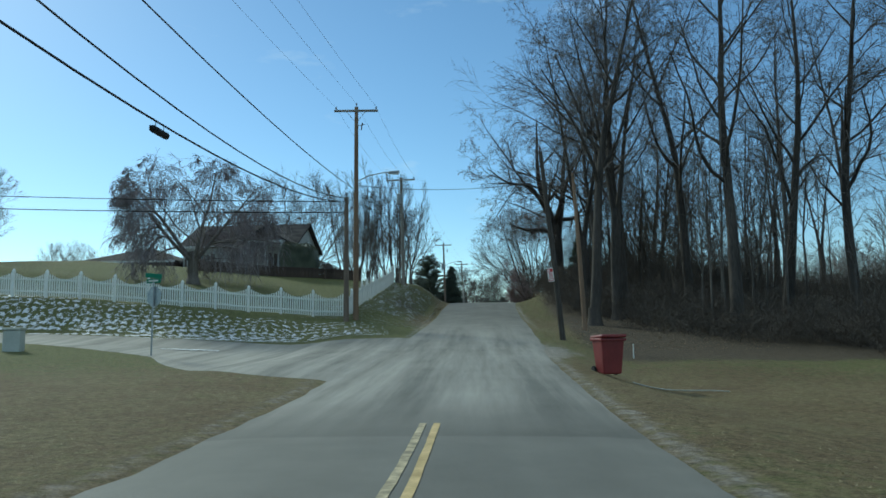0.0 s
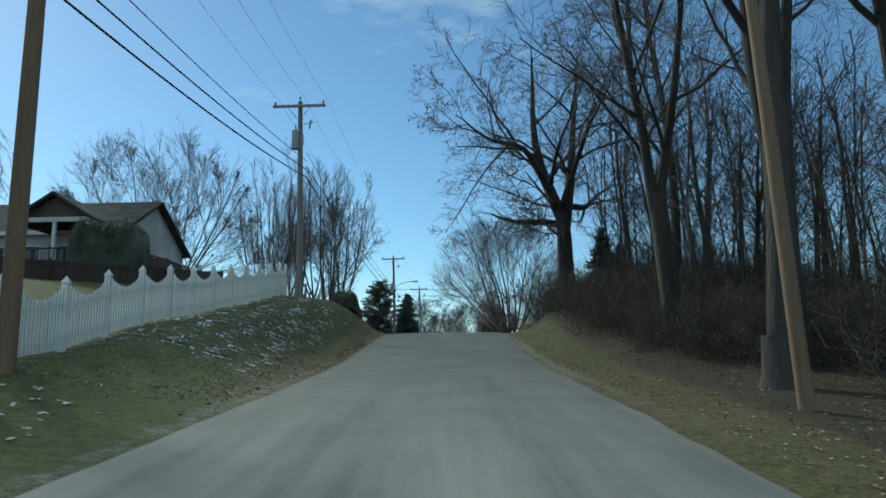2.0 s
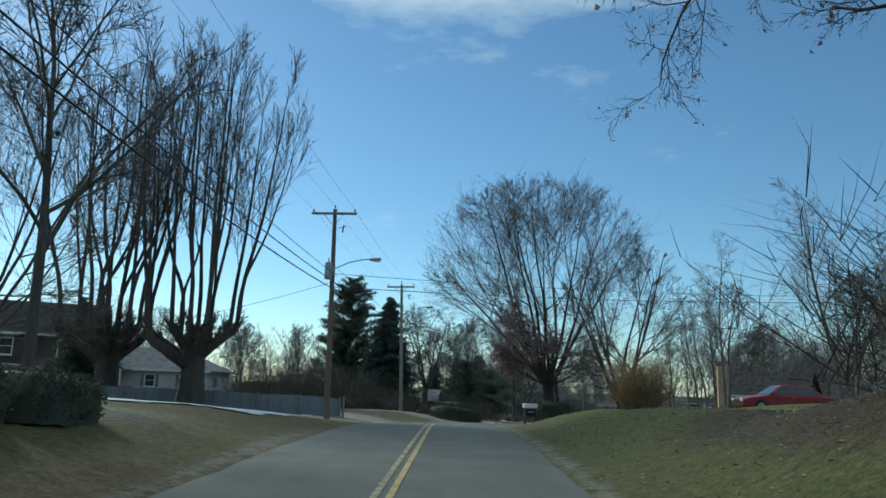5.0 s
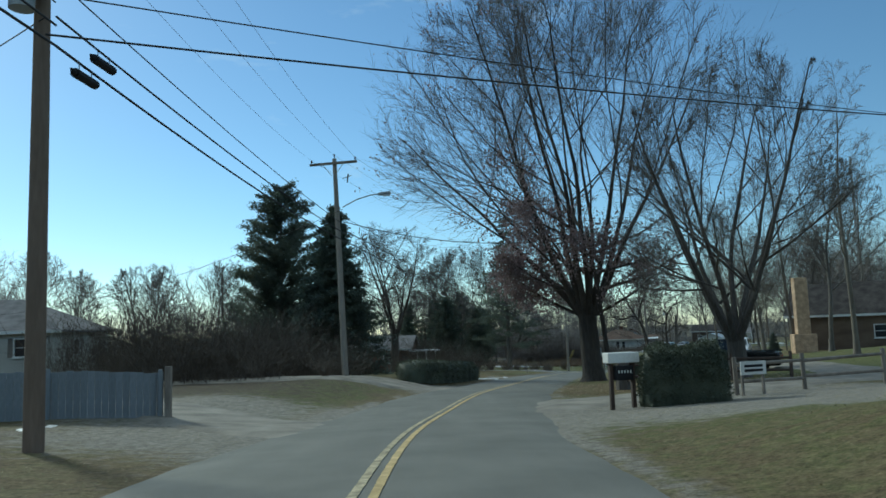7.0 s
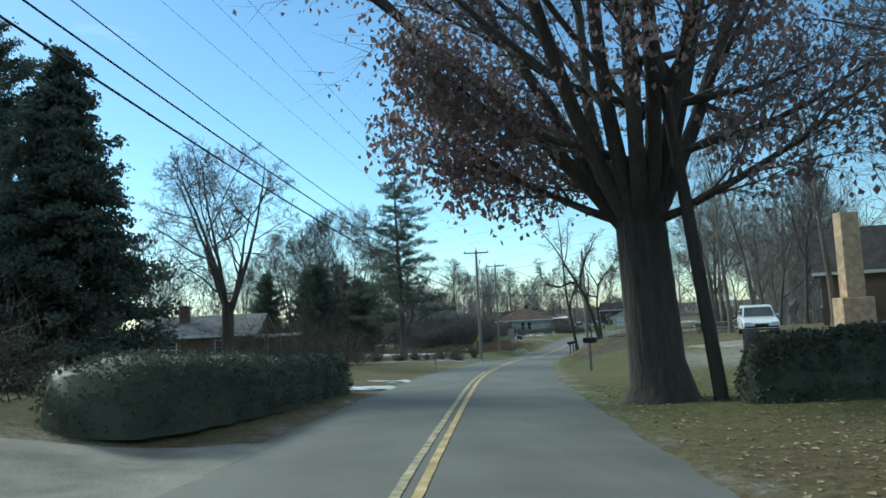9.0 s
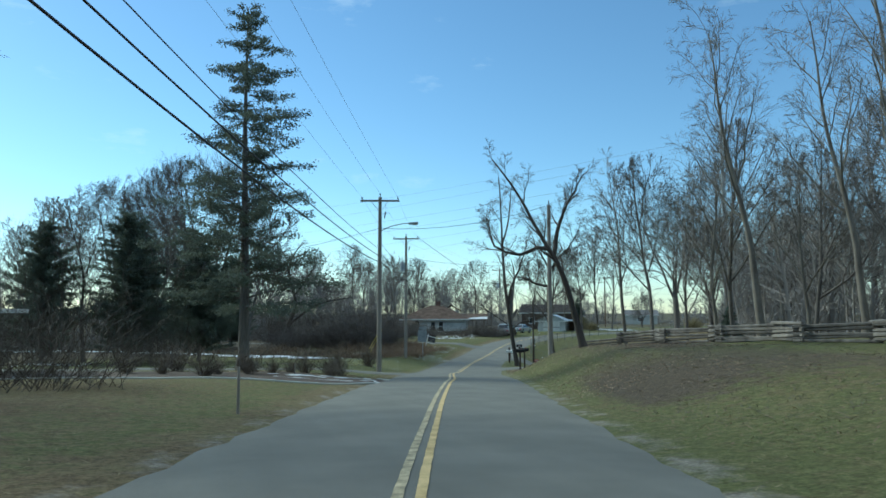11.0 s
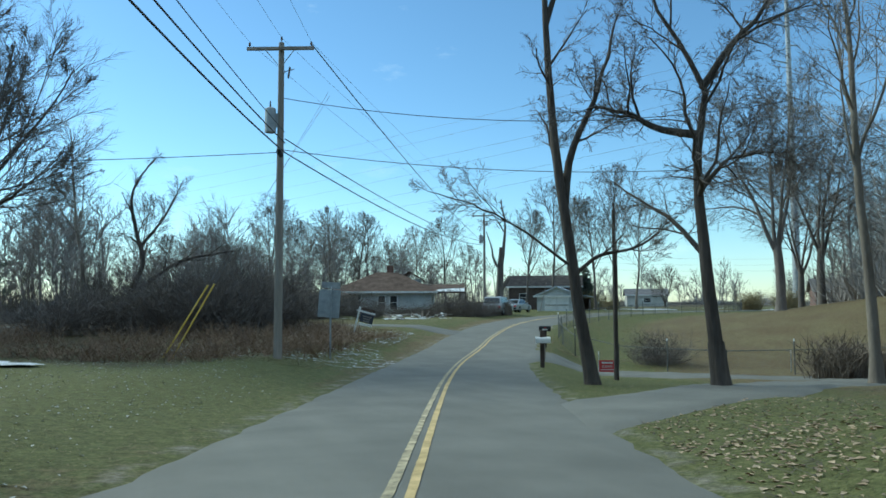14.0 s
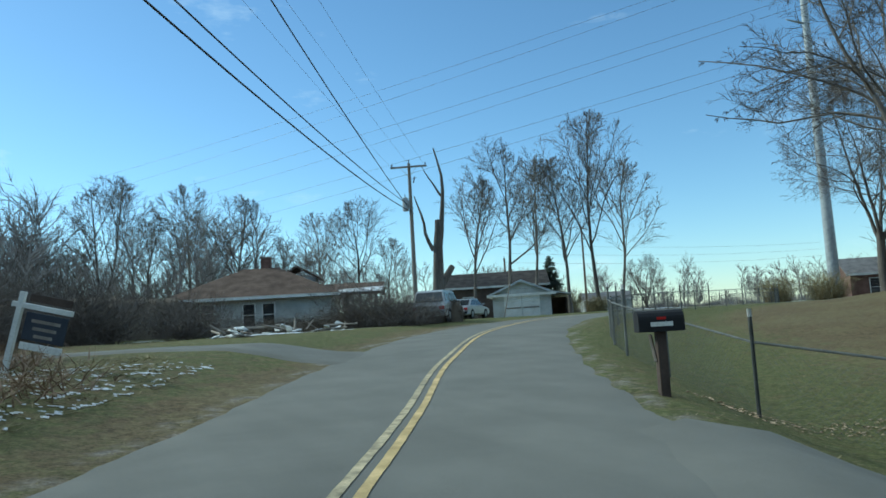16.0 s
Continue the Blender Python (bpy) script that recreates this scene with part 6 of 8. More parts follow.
def slab_roof(bm, a, b, c, d, thick=0.16):
    """A sloping roof plate with corners a, b, c, d (or three)."""
    pts = [Vector(p) for p in (a, b, c, d) if p is not None]
    top = [bm.verts.new(p) for p in pts]
    low = [bm.verts.new(p - Vector((0, 0, thick))) for p in pts]
    n = len(pts)
    bm.faces.new(top)
    bm.faces.new(low[::-1])
    for i in range(n):
        bm.faces.new((top[(i + 1) % n], top[i], low[i], low[(i + 1) % n]))
    bmesh.ops.recalc_face_normals(bm, faces=bm.faces)
    return bm


def house(x, y, turn, w, d, wall_h, roof_h, wall_mat, roof_mat, label, kind="gable", wins=(), over=0.45, z=None, chimney=None, name="house", lift=0.0, shutters=None):
    """A house with its front wall's middle at the origin, facing -y. wins: (wall, along, above, width, height), wall in "front left right".
    kind: gable (ridge along x), end (ridge along y) or hip."""
    t = thing(name, x, y, z, turn, label, "house" if name == "house" else name, lift=lift)
    th = 0.18
    walls = dict(front=((-w / 2, 0), (w / 2, 0)), right=((w / 2 - th / 2, th / 2 + 0.003), (w / 2 - th / 2, d - th / 2 - 0.003)), back=((w / 2, d), (-w / 2, d)), left=((-w / 2 + th / 2, d - th / 2 - 0.003), (-w / 2 + th / 2, th / 2 + 0.003)))
    for k, (a, b) in walls.items():
        L = math.hypot(b[0] - a[0], b[1] - a[1])
        mine = [q for q in wins if q[0] == k]
        holes = [(L / 2 + q[1] - q[3] / 2, L / 2 + q[1] + q[3] / 2, q[2] + 0.5, q[2] + q[4] + 0.5) for q in mine]
        wl = part("wall", walled(bmesh.new(), a, b, -0.5, wall_h, th, holes), wall_mat, t)
        ang = math.degrees(math.atan2(b[1] - a[1], b[0] - a[0]))
        for q in mine:
            m = Matrix.Translation((a[0], a[1], 0)) @ pose(0, 0, 0, 0, 0, ang) @ Matrix.Translation((L / 2 + q[1], -th / 2, q[2]))
            wd = window(t, m, q[3], q[4])
            if shutters is not None and q[3] < 1.6:
                for s in (-1, 1):
                    part("shutter", box(bmesh.new(), 0.32, 0.04, q[4], m @ Matrix.Translation((s * (q[3] / 2 + 0.2), -0.022, 0)), 0.008), shutters, wd)
    o = over
    e = wall_h + 0.16
    es = e - roof_h * o / (d / 2)
    if kind == "gable":
        r = wall_h + 0.16 + roof_h
        for nm, ya, yb in (("roof", -o, d / 2), ("roof", d + o, d / 2)):
            part(nm, slab_roof(bmesh.new(), (-w / 2 - o, ya, es), (w / 2 + o, ya, es), (w / 2 + o, yb, r), (-w / 2 - o, yb, r)), roof_mat, t)
        for s in (-1, 1):
            part("gable", prism(bmesh.new(), [(-d / 2, wall_h), (d / 2, wall_h), (0, wall_h + roof_h)], th, Matrix.Translation((s * (w / 2 - th / 2), d / 2, 0)) @ pose(0, 0, 0, 0, 0, 90)), wall_mat, t)
    elif kind == "end":
        r = wall_h + 0.16 + roof_h
        ex = wall_h + 0.16 - roof_h * o / (w / 2)
        for s in (-1, 1):
            part("roof", slab_roof(bmesh.new(), (s * (w / 2 + o), -o, ex), (s * (w / 2 + o), d + o, ex), (0, d + o, r), (0, -o, r)), roof_mat, t)
        for yy in (th / 2 - 0.09, d - th / 2 + 0.09):
            part("gable", prism(bmesh.new(), [(-w / 2, wall_h), (w / 2, wall_h), (0, wall_h + roof_h)], th, Matrix.Translation((0, yy, 0))), wall_mat, t)
    else:
        r = wall_h + 0.16 + roof_h
        k = min(d / 2, w / 2)
        A, B, C, D = (-w / 2 - o, -o, es), (w / 2 + o, -o, es), (w / 2 + o, d + o, es), (-w / 2 - o, d + o, es)
        R0, R1 = (-w / 2 + k, d / 2, r), (w / 2 - k, d / 2, r)
        part("roof", slab_roof(bmesh.new(), A, B, R1, R0), roof_mat, t)
        part("roof", slab_roof(bmesh.new(), C, D, R0, R1), roof_mat, t)
        part("roof", slab_roof(bmesh.new(), B, C, R1, None), roof_mat, t)
        part("roof", slab_roof(bmesh.new(), D, A, R0, None), roof_mat, t)
    part("fascia", box(bmesh.new(), w + 2 * o - 0.02, 0.04, 0.2, Matrix.Translation((0, -o - 0.022, es - 0.2))), WHITEPAINT, t)
    if chimney:
        ch = part("chimney", boxed(0.7, 0.6, 1.6, pose(chimney[0], chimney[1], wall_h + roof_h - 0.7), 0.02), BRICK, t, "brick chimney")
        part("cap", boxed(0.82, 0.72, 0.1, pose(chimney[0], chimney[1], wall_h + roof_h + 0.9), 0.01), GREYWOOD, ch)
    return t


# the low house on the hill, with a deck behind dark boards
h1 = house(-19.6, 65.6, -3, 10.6, 8.2, 3.0, 2.3, SIDING_GREY, ROOFDARK, "low house with dark shingle roof on the hill", wins=[("front", 4.3, 0.9, 0.9, 1.2), ("front", 2.4, 0.1, 1.0, 2.1), ("front", 0.2, 0.5, 1.8, 1.7), ("front", -3.2, 0.9, 1.2, 1.3), ("right", -1.2, 0.9, 1.0, 1.2), ("right", 1.2, 0.9, 1.0, 1.2)], z=4.75, shutters=BROWNWALL)
house(-29.7, 64.8, -3, 8.6, 7.0, 2.4, 1.3, BROWNWALL, ROOFDARK, "brown wing with a dark roof beside the low house", kind="hip", wins=[("front", -2, 0.8, 1.2, 1.0), ("front", 1.5, 0.8, 1.2, 1.0)], z=3.9, shutters=None)


def deck(x, y, z, turn, w, d):
    t = thing("deck", x, y, z, turn, "dark brown wooden deck with lattice railing", "deck")
    part("floor", boxed(w, d, 0.12, pose(0, 0, 0.55)), DARKWOOD, t)
    part("skirt", boxed(w, 0.06, 1.1, pose(0, -d / 2 - 0.033, -0.56)), DARKWOOD, t)
    for u in np.linspace(-w / 2 + 0.06, w / 2 - 0.06, 6):
        part("post", boxed(0.12, 0.12, 1.25, pose(u, -d / 2 + 0.07, 0.673), 0.01), DARKWOOD, t)
    part("rail", boxed(w, 0.08, 0.08, pose(0, -d / 2 + 0.07, 1.93), 0.01), DARKWOOD, t)
    bm = bmesh.new()
    for k in range(int(w / 0.16)):
        u = -w / 2 + 0.2 + 0.16 * k
        for s in (-1, 1):
            rod(bm, (u - s * 0.45, -d / 2 + 0.07, 0.72), (u + s * 0.45, -d / 2 + 0.07, 1.88), 0.014, sides=4)
    part("lattice", bm, GREYWOOD, t, "crossed lattice strips")


deck(-19.1, 63.0, 4.15, -3, 8.0, 2.6)
deck(-12.3, 66.0, 3.85, 87, 8.0, 2.6)
pr = thing("porch", -15.9, 63.4, 4.2, -3, "dark gabled porch roof on pale posts", "porch")
for u in (-1.5, 0.0, 1.5):
    part("post", boxed(0.16, 0.16, 2.9, pose(u, -1.5, 0.4), 0.01), WHITEPAINT, pr)
part("beam", boxed(3.5, 0.2, 0.22, pose(0, -1.5, 3.28)), WHITEPAINT, pr)
part("gable", prism(bmesh.new(), [(-1.7, 3.5), (1.7, 3.5), (0, 4.5)], 0.12, Matrix.Translation((0, -1.5, 0))), BROWNWALL, pr)
for s in (-1, 1):
    part("roof", slab_roof(bmesh.new(), (s * 2.1, -1.9, 3.4), (s * 2.1, 2.2, 3.4), (0, 2.2, 4.75), (0, -1.9, 4.75)), ROOFDARK, pr)

# the cream bungalow behind the blue fence
h2 = house(-31.5, 143.5, 2, 21.0, 9.0, 2.75, 2.2, SIDING, ROOFGREY, "cream bungalow with a grey hip roof", kind="hip", wins=[("front", 8.2, 0.9, 1.1, 1.3), ("front", 4.6, 0.9, 1.1, 1.3), ("front", -2.0, 0.3, 2.2, 1.9), ("front", -6.0, 0.8, 1.8, 1.4), ("right", -1.5, 0.9, 1.1, 1.2)], z=1.25, shutters=GREYWOOD, chimney=(-2.5, 4.5))
porch = thing("porch", -30.3, 142.2, 1.25, 2, "white gabled entrance porch with posts", "porch")
part("step", boxed(3.0, 2.2, 0.2, pose(0, 0, -0.1)), GREYWOOD, porch)
for u in (-1.25, -0.75, 0.75, 1.25):
    part("post", boxed(0.14, 0.14, 2.3, pose(u, -0.95, 0.1), 0.01), WHITEPAINT, porch)
part("beam", boxed(2.9, 0.2, 0.25, pose(0, -0.95, 2.4)), WHITEPAINT, porch)
part("gable", prism(bmesh.new(), [(-1.45, 2.65), (1.45, 2.65), (0, 3.65)], 0.12, Matrix.Translation((0, -0.95, 0))), SIDING, porch)
for s, mm in ((-1, SNOW), (1, ROOFGREY)):
    part("roof", slab_roof(bmesh.new(), (s * 1.75, -1.3, 2.6), (s * 1.75, 1.6, 2.6), (0, 1.6, 3.85), (0, -1.3, 3.85)), mm, porch)
bay = house(-36.8, 141.2, 2, 4.6, 3.0, 2.4, 1.5, SIDING, ROOFGREY, "gabled front wing of the cream bungalow", kind="end", wins=[("front", 0, 0.5, 1.8, 1.6)], z=1.25)
house(-27, 121, 20, 9, 8, 5.0, 2.4, BROWNWALL, ROOFDARK, "brown two-storey house behind a pollarded tree", kind="gable", wins=[("front", 2.4, 3.2, 1.0, 1.3), ("front", -1.5, 3.2, 1.0, 1.3), ("front", 2.4, 0.6, 1.0, 1.3)])
house(-12.5, 158, 0, 5.5, 6, 2.3, 1.2, SIDING_GREY, ROOFGREY, "small pale outbuilding behind the drive", kind="end", wins=[("front", 0, 0.1, 1.2, 1.9)])

# the low brick house beyond the hedge
h4 = house(-2.2, 176.5, -6, 8.5, 7.5, 2.5, 1.3, BRICK, ROOFGREY, "low brick house with a carport beyond the hedge", wins=[("front", -2.0, 0.9, 1.4, 1.2), ("front", 2.0, 0.9, 1.2, 1.2)], chimney=(-1.4, 2.5))
cp = thing("carport", 3.6, 177.0, None, -6, "white carport with thin posts beside the brick house", "carport")
part("roof", boxed(3.4, 4.0, 0.16, pose(0, 1.0, 2.3)), WHITEPAINT, cp)
for u in (-1.5, -0.5, 0.5, 1.5):
    part("post", boxed(0.1, 0.1, 2.5, pose(u, -0.8, -0.2)), WHITEPAINT, cp)

# the log cabin with a stone chimney
cab = house(41.5, 157.0, -38, 10.0, 7.0, 3.2, 2.6, LOG, ROOFDARK, "dark log cabin among bare trees", wins=[("front", 2.2, 0.9, 1.1, 1.2), ("left", 1.5, 0.9, 1.0, 1.2)])
chm = thing("stone_chimney", 36.9, 156.6, None, -8, "tall tan stone chimney on the cabin's end", "chimney")
part("base", boxed(1.9, 1.1, 2.0, pose(0, 0, -0.4), 0.06), STONE, chm)
part("chimney_shaft", boxed(1.1, 0.8, 4.9, pose(0, 0, 1.6), 0.05), STONE, chm)

# the bungalow with a brown hip roof, its porch on the road side
h3 = house(48.5, 263.5, -22, 10.5, 8.0, 2.7, 1.9, SIDING_GREY, ROOFBROWN, "old white bungalow with a brown hip roof", kind="hip", wins=[("front", -2.9, 0.9, 1.0, 1.3), ("front", -0.2, 0.5, 0.9, 1.6), ("front", 1.1, 0.5, 0.9, 1.6)], z=-2.75, over=0.7, chimney=(0.3, 4.4))
po = thing("porch", 54.6, 261.6, -2.75, -22, "open dark porch with posts and a snowy roof edge", "porch")
part("floor", boxed(4.2, 4.4, 0.35, pose(0, 1.8, -0.3)), GREYWOOD, po)
for u in (-1.9, 0, 1.9):
    part("post", boxed(0.22, 0.22, 2.4, pose(u, -0.2, 0.05)), GREYWOOD, po)
part("roof", slab_roof(bmesh.new(), (-2.3, -0.8, 2.45), (2.5, -0.8, 2.45), (2.5, 4.4, 3.4), (-2.3, 4.4, 3.4)), ROOFBROWN, po)
part("snow_edge", slab_roof(bmesh.new(), (-1.9, -0.86, 2.54), (2.45, -0.86, 2.54), (2.45, 1.0, 2.9), (0.2, 0.6, 2.8), 0.07), SNOW, po, "old snow lying on the porch roof")
gb = thing("roof_gable", 53.0, 268.0, -2.75, -22, "small gabled dormer with pale siding", "dormer")
part("wall", boxed(2.6, 2.0, 4.0, pose(0, 0, 0)), SIDING_GREY, gb)
for s in (-1, 1):
    part("roof", slab_roof(bmesh.new(), (s * 1.7, -1.4, 3.9), (s * 1.7, 1.5, 3.9), (0, 1.5, 4.9), (0, -1.4, 4.9)), ROOFBROWN, gb)

# the white shed and the dark house behind it
sh = house(70.9, 265.4, -34, 4.8, 6.0, 2.1, 1.0, SIDING_GREY, TINROOF, "weathered white shed with a tin roof beside the road", kind="end", name="shed", z=-2.75)
for s in (-0.75, 0.75):
    dr = part("door", boxed(1.45, 0.06, 1.95, pose(s, -0.13, 0.0)), WHITEPAINT, sh, "white plank shed door")
    part("brace", boxed(1.3, 0.03, 0.1, pose(s, -0.175, 0.9)), GREYWOOD, dr)
lean_to = thing("lean_to", 75.3, 268.0, -2.75, -34, "dark open lean-to with a sloping tin roof", "shed")
part("wall", boxed(3.2, 0.12, 1.9, pose(0, 2.4, -0.1)), DARKWOOD, lean_to)
part("wall", boxed(0.12, 4.6, 1.7, pose(1.55, 0, -0.1)), DARKWOOD, lean_to)
part("roof", slab_roof(bmesh.new(), (-1.9, -2.6, 2.6), (1.9, -2.6, 2.0), (1.9, 2.7, 2.0), (-1.9, 2.7, 2.6), 0.08), TINROOF, lean_to)
house(76.8, 279.5, -30, 10, 8, 3.4, 1.5, BROWNWALL, ROOFDARK, "dark two-storey house behind the shed", kind="gable", wins=[("front", -3, 1.2, 1.2, 1.2), ("front", 2, 1.2, 1.2, 1.2)])
house(128, 326, -30, 9, 6, 2.6, 1.3, SIDING, ROOFGREY, "pale low house beyond the mown field", wins=[("front", 0, 0.8, 1.6, 1.1)])
house(92, 300, -30, 7, 5, 2.4, 1.2, WHITEPAINT, ROOFGREY, "white low building beyond the mown field", wins=[("front", 0, 0.8, 1.2, 1.0)])
house(116, 262, -40, 10, 6, 2.8, 1.6, BRICK, ROOFGREY, "brick garage building on the slope", wins=[("front", -2, 0.2, 2.4, 2.0)])
house(44, 48, 10, 9, 7, 2.8, 1.8, SIDING_GREY, ROOFGREY, "pale house glimpsed through the wood", wins=[("front", -2, 0.8, 1.2, 1.2), ("left", 1, 0.8, 1.2, 1.2)])


# ---- fences ----
def picket_mesh(h, w=0.075, t=0.022):
    bm = bmesh.new()
    prism(bm, [(-w / 2, 0.06), (w / 2, 0.06), (w / 2, h - 0.06), (0, h), (-w / 2, h - 0.06)], t)
    me = bpy.data.meshes.new("picket")
    bm.to_mesh(me)
    bm.free()
    me.materials.append(VINYL)
    return me


PICKETS = [picket_mesh(1.06 + 0.28 * (abs(2 * (k + 0.5) / 13 - 1)) ** 1.7) for k in range(13)]
bm = boxed(0.13, 0.13, 1.42, None, 0.008)
bmesh.ops.create_cone(bm, cap_ends=True, segments=4, radius1=0.115, radius2=0.01, depth=0.14, matrix=Matrix.Translation((0, 0, 1.49)) @ pose(0, 0, 0, 0, 0, 45))
POST_ME = bpy.data.meshes.new("post")
bm.to_mesh(POST_ME)
bm.free()
POST_ME.materials.append(VINYL)


def picket_fence(pts, label, single, bay=1.8):
    """A scalloped white picket fence along pts (x, y). The first `single` pickets are parts; the rest is one joined part."""
    line = spline([(x, y, 0) for x, y in pts], 0.2)
    s = np.r_[0, np.cumsum(np.hypot(*np.diff(line[:, :2], axis=0).T))]
    n = int(s[-1] / bay)
    ps = np.array([[np.interp(k * bay, s, line[:, 0]), np.interp(k * bay, s, line[:, 1])] for k in range(n + 1)])
    z = land(ps[:, 0], ps[:, 1])
    t = thing("picket_fence", ps[0, 0], ps[0, 1], 0.0, 0, label, "fence")
    o = Matrix.Translation((-ps[0, 0], -ps[0, 1], 0))
    count, rest = 0, []
    for k in range(n + 1):
        part_of("post", POST_ME, t, "", o @ pose(ps[k, 0], ps[k, 1], z[k] - 0.04))
        if k == n:
            break
        d = ps[k + 1] - ps[k]
        ang = math.degrees(math.atan2(d[1], d[0]))
        rise = z[k + 1] - z[k]
        for h in (0.3, 0.95):
            a = Vector((ps[k, 0], ps[k, 1], z[k] + h))
            b = Vector((ps[k + 1, 0], ps[k + 1, 1], z[k + 1] + h))
            m = o @ Matrix.Translation(a) @ (b - a).to_track_quat("X", "Z").to_matrix().to_4x4()
            part("rail", boxed((b - a).length - 0.13, 0.035, 0.09, m @ Matrix.Translation(((b - a).length / 2, 0.0, -0.045)), 0.006), VINYL, t)
        for j in range(13):
            u = (j + 0.5) / 13
            u = 0.05 + 0.9 * u
            m = o @ pose(ps[k, 0] + d[0] * u, ps[k, 1] + d[1] * u, z[k] + rise * u, 0, 0, ang) @ Matrix.Translation((0, -0.031, 0))
            if count < single:
                part_of("picket", PICKETS[j], t, "", m)
            else:
                rest.append((PICKETS[j], m))
            count += 1
    if rest:
        bm = bmesh.new()
        vs, fs, base = [], [], 0
        for me, m in rest:
            co = np.empty(len(me.vertices) * 3, np.float32)
            me.vertices.foreach_get("co", co)
            co = co.reshape(-1, 3) @ np.array(m.to_3x3()).T + np.array(m.translation)
            vs.append(co)
            fs += [tuple(base + v for v in p.vertices) for p in me.polygons]
            base += len(co)
        ob = part_of("picket_row", mesh_from("picket_row", np.concatenate(vs), fs, VINYL), t)
        tagged(ob, "white pickets in the far bays", kind="stuff")
        bm.free()
    return t


picket_fence([(-4.7, 39.2), (-10, 38.9), (-16, 38.0), (-23, 37.2), (-34, 37.4), (-50, 40)], "white scalloped picket fence above the snowy bank", 300)
picket_fence([(-4.75, 39.6), (-4.7, 44), (-4.6, 50), (-4.45, 56), (-4.45, 59.6), (-4.6, 61.8)], "white scalloped picket fence climbing the roadside bank", 170)
picket_fence([(-40, 78), (-50, 77.5), (-66, 76)], "far white picket fence at the back of the yard", 80)


def board_fence(pts, h, mat, label, width=0.145, cap=True, name="board_fence"):
    """A close-boarded fence; each board is a part."""
    line = spline([(x, y, 0) for x, y in pts], 0.2)
    s = np.r_[0, np.cumsum(np.hypot(*np.diff(line[:, :2], axis=0).T))]
    t = thing(name, pts[0][0], pts[0][1], 0.0, 0, label, "fence")
    o = Matrix.Translation((-pts[0][0], -pts[0][1], 0))
    n = int(s[-1] / (width + 0.004))
    bm = boxed(width, 0.022, h, None, 0.003)
    me = bpy.data.meshes.new("board")
    bm.to_mesh(me)
    bm.free()
    me.materials.append(mat)
    us = (np.arange(n) + 0.5) * (width + 0.004)
    xs, ys = np.interp(us, s, line[:, 0]), np.interp(us, s, line[:, 1])
    zs = land(xs, ys)
    r = np.random.RandomState(n)
    for k in range(n):
        j = min(k, n - 2)
        ang = math.degrees(math.atan2(ys[j + 1] - ys[j], xs[j + 1] - xs[j]))
        part_of("board", me, t, "", o @ pose(xs[k], ys[k], zs[k] - 0.05 + r.uniform(-0.015, 0.015), 0, 0, ang))
    for k in range(0, n, 16):
        ang = math.degrees(math.atan2(ys[min(k + 1, n - 1)] - ys[min(k, n - 2)], xs[min(k + 1, n - 1)] - xs[min(k, n - 2)]))
        part("post", boxed(0.1, 0.1, h + 0.12, o @ pose(xs[k], ys[k], zs[k] - 0.1, 0, 0, ang) @ Matrix.Translation((0, 0.065, 0)), 0.008), mat, t)
    return t


board_fence([(-2.2, 110.9), (-9.5, 108.2), (-18, 105.5), (-29, 103)], 1.12, BLUEFENCE, "faded blue-grey board fence across the yard")
endp = thing("fence_post", -2.05, 110.8, None, 0, "tall grey end post of the board fence", "post")
part("shaft", boxed(0.14, 0.14, 1.35, pose(0, 0, -0.1), 0.01), GREYWOOD, endp)
board_fence([(-7.3, 60.6), (-10.5, 59.4), (-14.5, 58.4), (-21, 58.0)], 0.9, DARKWOOD, "dark brown board fence before the house on the hill")
board_fence([(-10, 59.0), (-10.4, 64)], 1.3, DARKWOOD, "dark brown board fence beside the house on the hill")


def rail_fence(pts, h, rails, label, mat=GREYWOOD, rough=0.04, gap=2.4, r=0.055, z0=None):
    """A post-and-rail fence of split timber."""
    t = thing("rail_fence", pts[0][0], pts[0][1], 0.0, 0, label, "fence")
    o = Vector((pts[0][0], pts[0][1], 0))
    rr = np.random.RandomState(int(pts[0][0] * 10) % 1000)
    line = spline([(x, y, 0) for x, y in pts], 0.2)
    s = np.r_[0, np.cumsum(np.hypot(*np.diff(line[:, :2], axis=0).T))]
    n = max(1, int(round(s[-1] / gap)))
    ps = []
    for k in range(n + 1):
        x, y = np.interp(s[-1] * k / n, s, line[:, 0]), np.interp(s[-1] * k / n, s, line[:, 1])
        ps.append(Vector((x, y, ground_at(x, y))))
    for p in ps:
        part("post", rodded(p - o - Vector((0, 0, 0.2)), p - o + Vector((rr.uniform(-.03, .03), 0, h + 0.08)), r * 1.25, r * 1.1, 7), mat, t)
    for a, b in zip(ps[:-1], ps[1:]):
        for q in range(rails):
            z = h * (q + 0.75) / rails
            part("rail", rodded(a - o + Vector((0, 0, z + rr.uniform(-rough, rough))), b - o + Vector((0, 0, z + rr.uniform(-rough, rough))), r, r * 0.8, 6), mat, t)
    return t


rail_fence([(-4.0, 61.0), (-4.6, 68), (-5.2, 76), (-5.4, 84)], 1.0, 2, "grey post-and-rail fence on top of the bank")
rail_fence([(11.9, 122.3), (14.4, 121.4), (17.5, 120.0)], 0.95, 2, "dark weathered rail fence with a flat top rail", DARKWOOD)
rail_fence([(11.9, 121.9), (11.4, 119.8), (10.9, 117.4)], 0.9, 2, "short dark rail fence at the lawn's corner", DARKWOOD)
rail_fence([(12.6, 113.2), (16.5, 114.5), (20.5, 113.5), (25, 112.5)], 0.95, 2, "dark rail fence beside the gravel drive")


